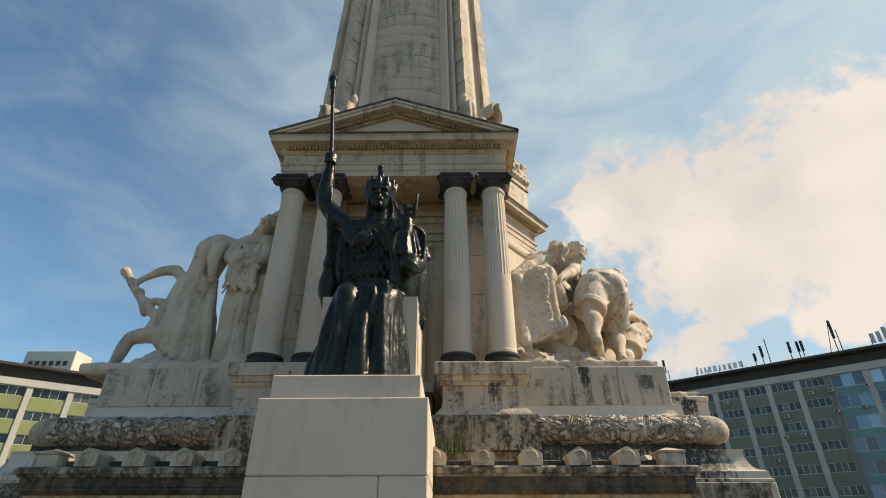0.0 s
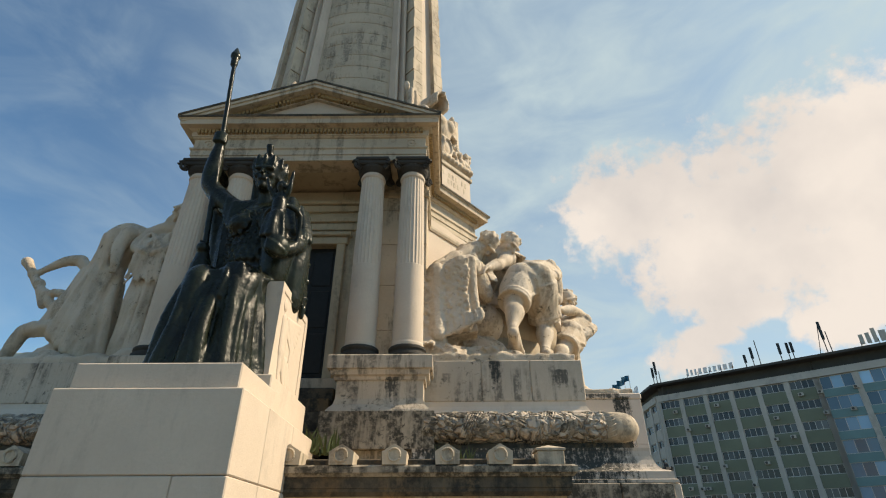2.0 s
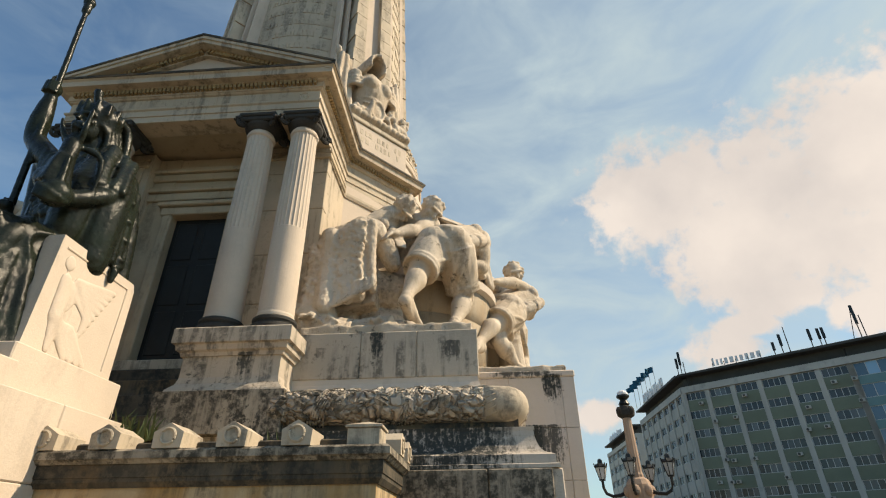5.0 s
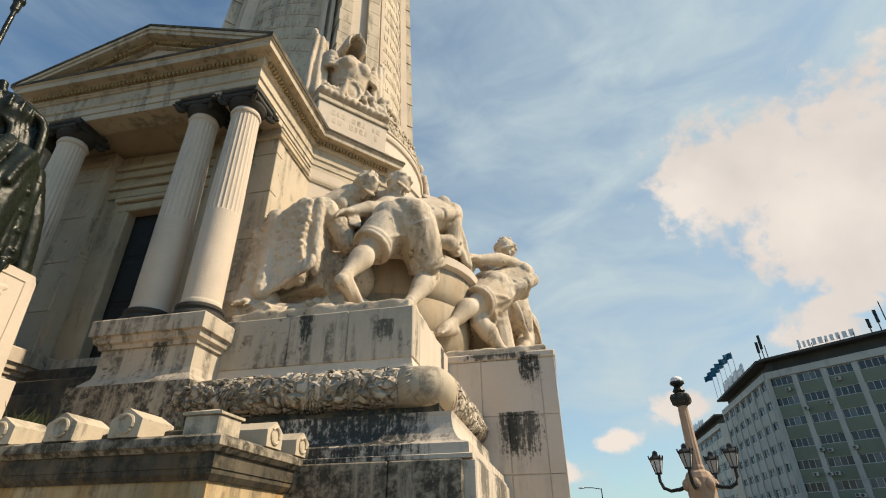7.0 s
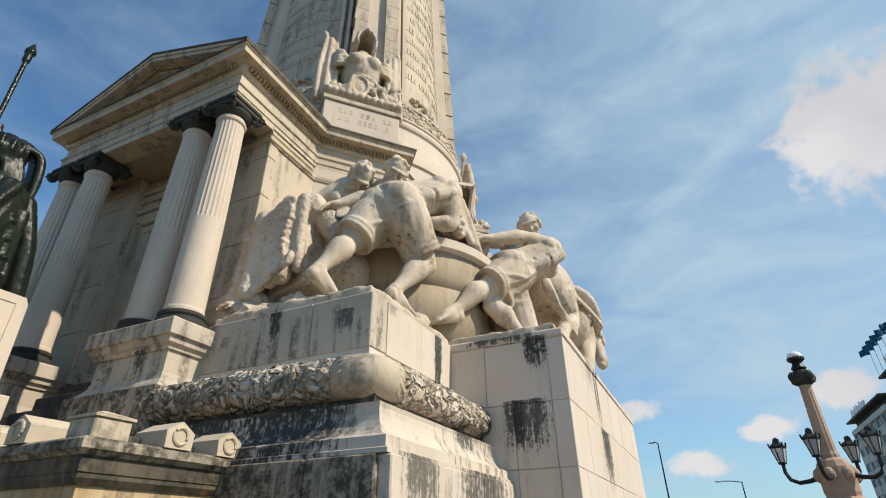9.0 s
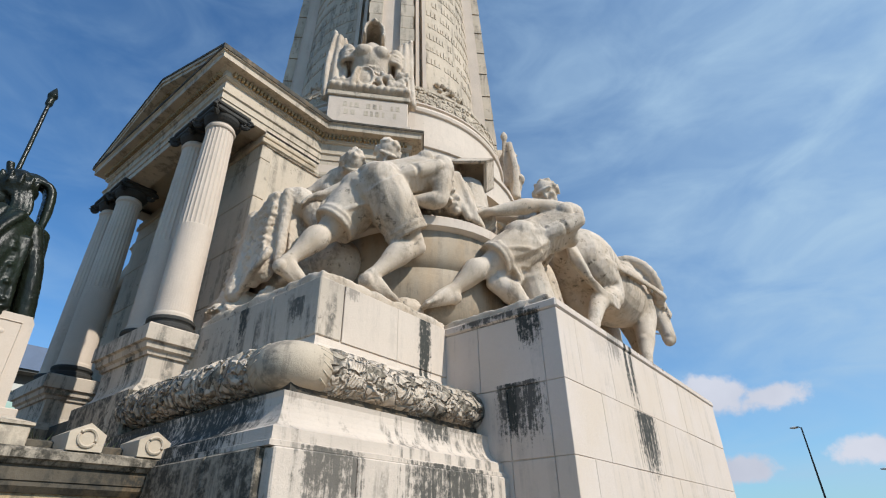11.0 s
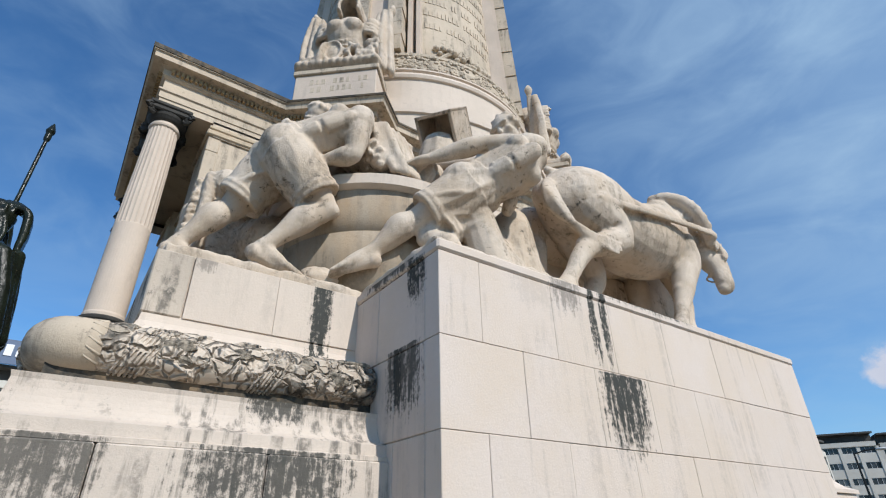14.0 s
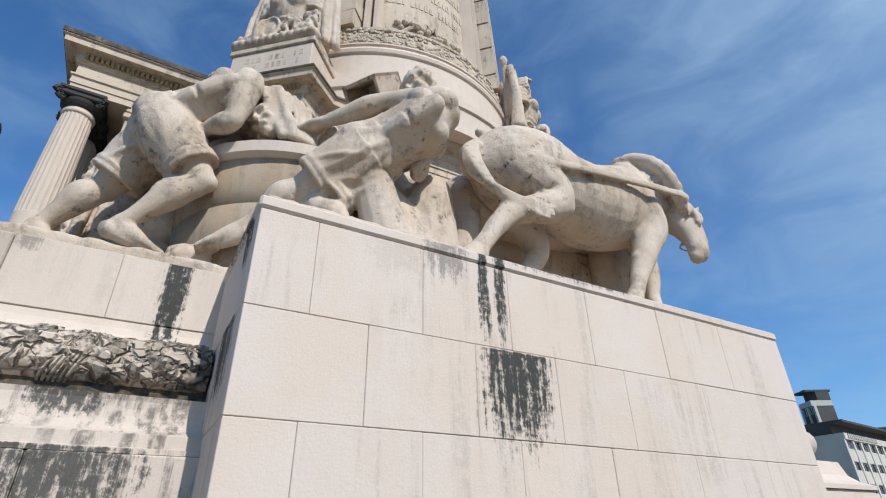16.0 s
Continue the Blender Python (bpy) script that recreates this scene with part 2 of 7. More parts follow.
M_BLOCK = material("streaked_limestone", (0.545, 0.46, 0.365), vary=0.2, stain=0.7, streak=(6, 6, 0.6), spots=0.8, island=0.10, cover=0.04,
                   box_stains=((0, 2.06, 2.32, 3.45, 4.1, 1.0), (0, 3.0, 3.35, 3.5, 3.95, 0.8), (0, 1.35, 1.55, 3.6, 3.9, 0.5), (0, 0.55, 0.85, 3.2, 3.7, 0.9), (1, 9.80, 10.02, 3.2, 4.3, 1.0)))
M_FLANK = material("washed_limestone", (0.60, 0.51, 0.42), vary=0.16, stain=0.7, streak=(8, 8, 0.6), spots=0.5, island=0.12, cover=0.015,
                   box_stains=((1, 9.78, 10.04, 3.2, 4.3, 1.0), (1, 8.4, 10.3, 1.5, 2.33, 0.9), (1, 9.0, 9.8, 2.42, 2.75, 0.9), (1, 7.5, 8.4, 1.6, 2.33, 0.8), (0, 0.4, 3.2, 1.7, 2.76, 1.0), (0, 2.2, 4.1, 1.7, 2.76, 1.0)))
M_CREAM = material("cream_limestone", (0.62, 0.525, 0.43), vary=0.12, stain=0.12, streak=(7, 7, 0.5), spots=0.25,
                   box_stains=((1, 9.74, 10.06, 2.5, 4.3, 1.0), (1, 9.70, 10.1, 2.4, 4.4, 1.0), (1, 8.4, 8.9, 3.85, 4.12, 0.5)))
# brown stain plus the bowl's shade, both put into a darker base colour
M_VAT = material("stained_shaded_vat_limestone", (0.40, 0.325, 0.235), vary=0.22, stain=0.55, streak=(5, 5, 0.6), ochre=0.25, spots=0.4, cover=0.03, stain_col=(0.11, 0.09, 0.065))
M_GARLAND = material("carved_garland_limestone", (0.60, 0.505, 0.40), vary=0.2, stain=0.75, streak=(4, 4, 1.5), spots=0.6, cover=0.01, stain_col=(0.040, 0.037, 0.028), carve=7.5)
M_BRONZE = material("patinated_bronze", (0.010, 0.0115, 0.008), dark=(0.016, 0.022, 0.014), vary=0.3, rough=0.27, metal=0.0, grain=18, bump=0.3, patch=3.0)
M_BRONZE.node_tree.nodes["Principled BSDF"].inputs["Specular IOR Level"].default_value = 0.22
M_CAP = material("blackened_capital_stone", (0.045, 0.042, 0.036), vary=0.4, rough=0.85, patch=4)
M_DOOR = material("dark_door_metal", (0.018, 0.018, 0.016), vary=0.3, rough=0.6, metal=0.3)
M_ASPHALT = material("paving", (0.18, 0.147, 0.104), vary=0.3, grain=20)
M_CONC = material("facade_concrete", (0.47, 0.455, 0.41), vary=0.15, patch=0.15, grain=3, stain=0.3, streak=(0.6, 0.6, 0.1))
M_GREEN = material("green_spandrel", (0.165, 0.195, 0.135), vary=0.2, patch=0.3, grain=3, rough=0.6)
M_OLIVE = material("olive_spandrel", (0.30, 0.33, 0.13), vary=0.2, patch=0.3, grain=3, rough=0.6)
M_BLUE = material("blue_spandrel", (0.13, 0.27, 0.28), vary=0.2, patch=0.3, grain=3, rough=0.5)
M_PALE = material("pale_render", (0.58, 0.55, 0.48), vary=0.12, patch=0.2, grain=3)
M_MINT = material("mint_spandrel", (0.36, 0.50, 0.42), vary=0.12, patch=0.3, grain=3)
M_ROOF = material("dark_roof", (0.07, 0.068, 0.062), vary=0.3, patch=0.3, grain=3)
M_FRAME = material("window_frame_paint", (0.55, 0.55, 0.53), vary=0.1, rough=0.5, grain=5, bump=0)
M_IRON = material("painted_iron", (0.02, 0.022, 0.022), vary=0.3, rough=0.45, metal=0.4, grain=10)
M_PINK = material("pink_stone", (0.46, 0.31, 0.22), vary=0.2, stain=0.3, spots=0.3)
M_SIGN = material("sign_panel", (0.10, 0.14, 0.22), vary=0.1, grain=3, rough=0.5, bump=0)
M_SIGN2 = material("white_sign_panel", (0.75, 0.75, 0.76), vary=0.05, grain=3, rough=0.5, bump=0)
M_FLAG = material("blue_flag_cloth", (0.02, 0.16, 0.26), vary=0.2, grain=8, rough=0.9)
M_LEAF = material("weed_leaf", (0.08, 0.11, 0.03), vary=0.4, grain=20, rough=0.7)
# tone of the dentils, darker and browner than the limestone round them
M_ORANGE = material("orange_brown_limestone", (0.40, 0.28, 0.14), vary=0.3)


def glass(name, tint, rough):
    m = bpy.data.materials.new(name)
    m.use_nodes = True
    b = m.node_tree.nodes["Principled BSDF"]
    b.inputs["Base Color"].default_value = (*tint, 1)
    b.inputs["Roughness"].default_value = rough
    b.inputs["Specular IOR Level"].default_value = 0.55
    info = m.node_tree.nodes.new("ShaderNodeObjectInfo")
    mx = m.node_tree.nodes.new("ShaderNodeMixRGB")
    mx.inputs["Color1"].default_value = (*tint, 1)
    mx.inputs["Color2"].default_value = (*[min(1, c * 5 + 0.05) for c in tint], 1)
    pw = m.node_tree.nodes.new("ShaderNodeMath")
    pw.operation = 'POWER'
    pw.inputs[1].default_value = 3.0
    m.node_tree.links.new(info.outputs["Random"], pw.inputs[0])
    m.node_tree.links.new(pw.outputs[0], mx.inputs["Fac"])
    m.node_tree.links.new(mx.outputs[0], b.inputs["Base Color"])
    return m


M_GLASS = glass("window_glass", (0.014, 0.017, 0.018), 0.2)
M_GLASSB = glass("blue_window_glass", (0.06, 0.12, 0.17), 0.10)
M_LANTERN = glass("lantern_glass", (0.35, 0.36, 0.36), 0.25)


# ---------------------------------------------------------------- building tools
def thing(name, label, category, group="", kind="", at=(0, 0, 0)):
    ob = new(name)
    ob.location = at
    return tagged(ob, label, category, group, kind)


def mesh_from(bm, name, mat, smooth=False):
    bmesh.ops.recalc_face_normals(bm, faces=bm.faces)
    me = bpy.data.meshes.new(name)
    bm.to_mesh(me)
    bm.free()
    me.materials.append(mat)
    if smooth:
        me.polygons.foreach_set("use_smooth", [True] * len(me.polygons))
    return me


def world_of(ob):
    if ob.parent is None:
        return ob.matrix_basis.copy()
    return world_of(ob.parent) @ ob.matrix_parent_inverse @ ob.matrix_basis


def part(name, bm, mat, parent=None, label="", smooth=False):
    """bm is a bmesh in world coordinates, or a ready mesh."""
    me = bm if isinstance(bm, bpy.types.Mesh) else mesh_from(bm, name, mat, smooth)
    ob = new(name, me)
    if parent is not None:
        ob.parent = parent
        ob.matrix_parent_inverse = world_of(parent).inverted()
    return tagged(ob, label)


def box(bm, lo, hi, c=0.0):
    """A box, with its edges cut back by c."""
    pts = []
    for ix in (0, 1):
        for iy in (0, 1):
            for iz in (0, 1):
                p = [(lo, hi)[i][k] for k, i in enumerate((ix, iy, iz))]
                s = [1 if i == 0 else -1 for i in (ix, iy, iz)]
                if c <= 0:
                    pts.append(p)
                else:
                    for k in range(3):
                        q = [p[j] + s[j] * (c if j != k else 0) for j in range(3)]
                        pts.append(q)
    vs = [bm.verts.new(p) for p in pts]
    r = bmesh.ops.convex_hull(bm, input=vs)
    return vs


def prism(bm, pts, z0, z1):
    a = [bm.verts.new((x, y, z0)) for x, y in pts]
    b = [bm.verts.new((x, y, z1)) for x, y in pts]
    n = len(pts)
    for i in range(n):
        bm.faces.new((a[i], a[(i + 1) % n], b[(i + 1) % n], b[i]))
    bm.faces.new(b)
    bm.faces.new(list(reversed(a)))


def offset_path(path, d, closed=False):
    """The path moved to its right-hand side by d."""
    n = len(path)
    res = []
    for i in range(n):
        p = Vector(path[i])
        prev = Vector(path[i - 1]) if (i > 0 or closed) else None
        nxt = Vector(path[(i + 1) % n]) if (i < n - 1 or closed) else None
        ns = []
        for a, b in ((prev, p), (p, nxt)):
            if a is not None and b is not None:
                t = (b - a).normalized()
                ns.append(Vector((t.y, -t.x)))
        if len(ns) == 2:
            m = (ns[0] + ns[1])
            m = m / max(0.2, m.dot(ns[0]))
            res.append(p + m * d)
        else:
            res.append(p + ns[0] * d)
    return res


def sweep(bm, path, profile, closed=False, lid=True):
    """Carries a profile of (outward, z) along a plan line; the line's right-hand side is outward."""
    rings = []
    for d, z in profile:
        rings.append([bm.verts.new((p.x, p.y, z)) for p in offset_path(path, d, closed)])
    n = len(path)
    for a, b in zip(rings, rings[1:]):
        for i in range(n if closed else n - 1):
            j = (i + 1) % n
            bm.faces.new((a[i], a[j], b[j], b[i]))
    if not closed and lid:
        for i in (0, n - 1):
            try:
                bm.faces.new([r[i] for r in rings])
            except ValueError:
                pass
    elif closed and lid:
        bm.faces.new(rings[-1])
        bm.faces.new(list(reversed(rings[0])))


def lathe(bm, profile, seg=32, at=(0, 0), a0=0.0, a1=math.tau, wave=None):
    full = abs(a1 - a0 - math.tau) < 1e-6
    n = seg if full else seg + 1
    rings = []
    for r, z in profile:
        ring = []
        for i in range(n):
            a = a0 + (a1 - a0) * i / seg
            rr = r * (wave(i) if wave else 1)
            ring.append(bm.verts.new((at[0] + rr * math.cos(a), at[1] + rr * math.sin(a), z)))
        rings.append(ring)
    for a, b in zip(rings, rings[1:]):
        for i in range(seg):
            j = (i + 1) % n
            bm.faces.new((a[i], a[j], b[j], b[i]))
    if full:
        bm.faces.new(rings[-1])
        bm.faces.new(list(reversed(rings[0])))


def tube(bm, pts, radii, seg=10):
    """A round bar through points, closed at its ends."""
    pts = [Vector(p) for p in pts]
    if isinstance(radii, (int, float)):
        radii = [radii] * len(pts)
    rings = []
    for i, p in enumerate(pts):
        t = (pts[min(i + 1, len(pts) - 1)] - pts[max(i - 1, 0)]).normalized()
        u = t.cross(Vector((0, 0, 1)) if abs(t.z) < 0.9 else Vector((1, 0, 0))).normalized()
        v = t.cross(u)
        rings.append([bm.verts.new(p + (u * math.cos(math.tau * k / seg) + v * math.sin(math.tau * k / seg)) * radii[i]) for k in range(seg)])
    for a, b in zip(rings, rings[1:]):
        for k in range(seg):
            bm.faces.new((a[k], a[(k + 1) % seg], b[(k + 1) % seg], b[k]))
    bm.faces.new(rings[-1])
    bm.faces.new(list(reversed(rings[0])))


def ball(bm, at, r, seg=10, rot=None):
    """An ellipsoid; r is one radius or three."""
    r = (r, r, r) if isinstance(r, (int, float)) else r
    m = Matrix.Translation(at) @ (rot.to_matrix().to_4x4() if rot else Matrix()) @ Matrix.Diagonal((*r, 1))
    bmesh.ops.create_uvsphere(bm, u_segments=seg + 4, v_segments=seg, radius=1.0, matrix=m)


def limb(bm, p, q, r1, r2, seg=9):
    """A tapered limb with round ends."""
    p, q = Vector(p), Vector(q)
    axis = q - p
    rot = Vector((0, 0, 1)).rotation_difference(axis.normalized() if axis.length > 1e-6 else Vector((0, 0, 1))).to_matrix()
    vs = []
    for c, r in ((p, r1), (q, r2)):
        for i in range(1, 6):
            th = math.pi * i / 6
            for k in range(seg):
                ph = math.tau * k / seg
                vs.append(bm.verts.new(c + rot @ Vector((math.sin(th) * math.cos(ph), math.sin(th) * math.sin(ph), math.cos(th))) * r))
        for s in (1, -1):
            vs.append(bm.verts.new(c + rot @ Vector((0, 0, s)) * r))
    r = bmesh.ops.convex_hull(bm, input=vs)
    junk = [v for v in r["geom_interior"] if isinstance(v, bmesh.types.BMVert)]
    if junk:
        bmesh.ops.delete(bm, geom=junk, context='VERTS')


def fused(bm, name, mat, voxel=0.04, smooth=5, rough=0.0, rough_scale=3.0, folds=()):
    """Fuses overlapping solids into one carved skin. folds: (centre, reach, direction, per metre, depth)."""
    me = bpy.data.meshes.new(name + "_raw")
    bm.to_mesh(me)
    bm.free()
    ob = new(name + "_raw", me)
    r = ob.modifiers.new("r", 'REMESH')
    r.mode, r.voxel_size = 'VOXEL', voxel
    if smooth:
        s = ob.modifiers.new("s", 'SMOOTH')
        s.factor, s.iterations = 0.5, smooth
    dg = bpy.context.evaluated_depsgraph_get()
    res = bpy.data.meshes.new_from_object(ob.evaluated_get(dg))
    bpy.data.objects.remove(ob)
    bpy.data.meshes.remove(me)
    res.name = name
    n = len(res.vertices)
    co, no = np.empty(n * 3), np.empty(n * 3)
    res.vertices.foreach_get("co", co)
    res.vertex_normals.foreach_get("vector", no)
    co, no = co.reshape(-1, 3), no.reshape(-1, 3)
    d = np.zeros(n)
    if rough:
        d += rough * np.array([noise.noise(Vector(p) * rough_scale) + 0.5 * noise.noise(Vector(p) * rough_scale * 2.7) for p in co])
    for c, reach, way, per, depth in folds:
        c, way = np.array(c), np.array(way, float) / np.linalg.norm(way)
        reach = np.array(reach if isinstance(reach, (tuple, list)) else (reach,) * 3, float)
        e = np.linalg.norm((co - c) / reach, axis=1)
        idx = np.where(e < 1.15)[0]
        for i in idx:
            p = co[i]
            q = p - way * (p @ way) * 0.82          # folds run along the way
            v = noise.noise(Vector(q * per) + Vector((3.1, 1.7, 9.2)))
            w = noise.noise(Vector(q * per * 2.1) + Vector((7.1, 2.7, 1.2)))
            ridge = 1 - abs(v) * 2.4 + 0.35 * w
            d[i] += depth * (ridge - 0.4) * min(1.0, max(0.0, (1.15 - e[i]) * 4))
    if rough or folds:
        co = co + no * d[:, None]
        res.vertices.foreach_set("co", co.ravel())
    res.materials.clear()
    res.materials.append(mat)
    res.polygons.foreach_set("use_smooth", [True] * len(res.polygons))
    res.update()
    return res


def statue(name, me, label, category="statue", group=""):
    return tagged(new(name, me), label, category, group)


# ---------------------------------------------------------------- sculptor's tools
def glide(rows, per=5):
    """A smooth run of rows of numbers through the given ones."""
    a = np.array(rows, float)
    a = np.vstack([2 * a[0] - a[1], a, 2 * a[-1] - a[-2]])
    res = []
    for i in range(1, len(a) - 2):
        p0, p1, p2, p3 = a[i - 1:i + 3]
        for t in np.linspace(0, 1, per, endpoint=False):
            res.append(0.5 * (2 * p1 + (p2 - p0) * t + (2 * p0 - 5 * p1 + 4 * p2 - p3) * t * t + (3 * p1 - p0 - 3 * p2 + p3) * t ** 3))
    res.append(a[-2])
    return np.array(res)


def loft(bm, pts, radii, side=(1, 0, 0), seg=14, per=5, flat=False):
    """A limb of changing oval section; radii: one number a point, or (along side, across)."""
    rows = [(*p, *((r, r) if isinstance(r, (int, float)) else r)) for p, r in zip(pts, radii)]
    g = glide(rows, per)
    g[:, 3:] = np.maximum(g[:, 3:], 0.006)
    if not flat:
        def tip(end, inner):
            out = end[:3] - inner[:3]
            out /= max(1e-6, np.linalg.norm(out))
            r = min(end[3], end[4])
            return [np.concatenate([end[:3] + out * r * d, end[3:] * w]) for d, w in ((0.5, 0.86), (0.85, 0.52), (0.98, 0.2))]
        g = np.vstack([tip(g[0], g[1])[::-1], g, tip(g[-1], g[-2])])
    side = Vector(side)
    rings = []
    for i, row in enumerate(g):
        t = Vector(g[min(i + 1, len(g) - 1)][:3]) - Vector(g[max(i - 1, 0)][:3])
        t.normalize()
        u = side - t * side.dot(t)
        if u.length < 0.15:
            u = t.orthogonal()
        u.normalize()
        v = t.cross(u)
        c = Vector(row[:3])
        rings.append([bm.verts.new(c + u * (math.cos(math.tau * k / seg) * row[3]) + v * (math.sin(math.tau * k / seg) * row[4])) for k in range(seg)])
    for a, b in zip(rings, rings[1:]):
        for k in range(seg):
            bm.faces.new((a[k], a[(k + 1) % seg], b[(k + 1) % seg], b[k]))
    bm.faces.new(rings[-1])
    bm.faces.new(list(reversed(rings[0])))


def drape(bm, top, bottom, n, r0, r1, sway=0.04, seed=1, belly=(0, 0, 0)):
    """Pleats of cloth that hang from one line to another."""
    rd = random.Random(seed)
    a, b = glide(top, 8), glide(bottom, 8)
    for k in range(n):
        u = k / (n - 1)
        p = a[min(len(a) - 1, int(u * (len(a) - 1)))]
        q = b[min(len(b) - 1, int(u * (len(b) - 1)))]
        m = p * 0.5 + q * 0.5 + np.array([rd.uniform(-sway, sway) for _ in range(3)]) + np.array(belly)
        w = (1.0, 0.62, 0.85)[k % 3] * rd.uniform(0.85, 1.15)
        loft(bm, [p, m, q], [r0 * w, (r0 + r1) * 0.5 * w, r1 * w], seg=10, per=4)


def hull(bm, *pts):
    bmesh.ops.convex_hull(bm, input=[bm.verts.new(p) for p in pts])


def skull(bm, at, up_, look_way, hs, hair_seed=3):
    """Head with brow, nose, lips, jaw, ears and short locks."""
    n = Vector(up_).normalized()
    lw = Vector(look_way)
    lw = (lw - n * lw.dot(n)).normalized()
    sd = lw.cross(n)
    H = Vector(at)
    rot = Matrix((sd, lw, n)).transposed().to_quaternion()
    ball(bm, H + n * 0.025 * hs - lw * 0.012 * hs, (0.082 * hs, 0.100 * hs, 0.090 * hs), 12, rot)
    ball(bm, H - n * 0.035 * hs + lw * 0.028 * hs, (0.062 * hs, 0.068 * hs, 0.082 * hs), 10, rot)
    ball(bm, H - n * 0.095 * hs + lw * 0.070 * hs, 0.026 * hs, 6)
    loft(bm, [H + lw * 0.094 * hs + n * 0.020 * hs, H + lw * 0.116 * hs - n * 0.022 * hs], [0.010 * hs, 0.016 * hs], sd, 8)
    loft(bm, [H + lw * 0.088 * hs + n * 0.030 * hs + sd * 0.052 * hs, H + lw * 0.098 * hs + n * 0.030 * hs, H + lw * 0.088 * hs + n * 0.030 * hs - sd * 0.052 * hs], [0.014 * hs] * 3, n, 8)
    loft(bm, [H + lw * 0.090 * hs - n * 0.056 * hs + sd * 0.022 * hs, H + lw * 0.096 * hs - n * 0.056 * hs, H + lw * 0.090 * hs - n * 0.056 * hs - sd * 0.022 * hs], [0.010 * hs] * 3, n, 8)
    for q in (-1, 1):
        ball(bm, H + sd * q * 0.083 * hs - lw * 0.006 * hs - n * 0.005 * hs, (0.012 * hs, 0.020 * hs, 0.032 * hs), 6, rot)
        ball(bm, H + sd * q * 0.045 * hs + lw * 0.072 * hs - n * 0.022 * hs, 0.022 * hs, 6)
    rd = random.Random(hair_seed)
    for q in range(70):
        w = Vector((rd.gauss(0, 1), rd.gauss(0, 1), rd.gauss(0, 1))).normalized()
        if w.dot(lw) < 0.45 and w.dot(n) > -0.25:
            p = H + n * 0.022 * hs - lw * 0.010 * hs + (sd * w.dot(sd) * 0.084 + lw * w.dot(lw) * 0.102 + n * w.dot(n) * 0.093) * hs
            ball(bm, p, rd.uniform(0.012, 0.021) * hs, 5)


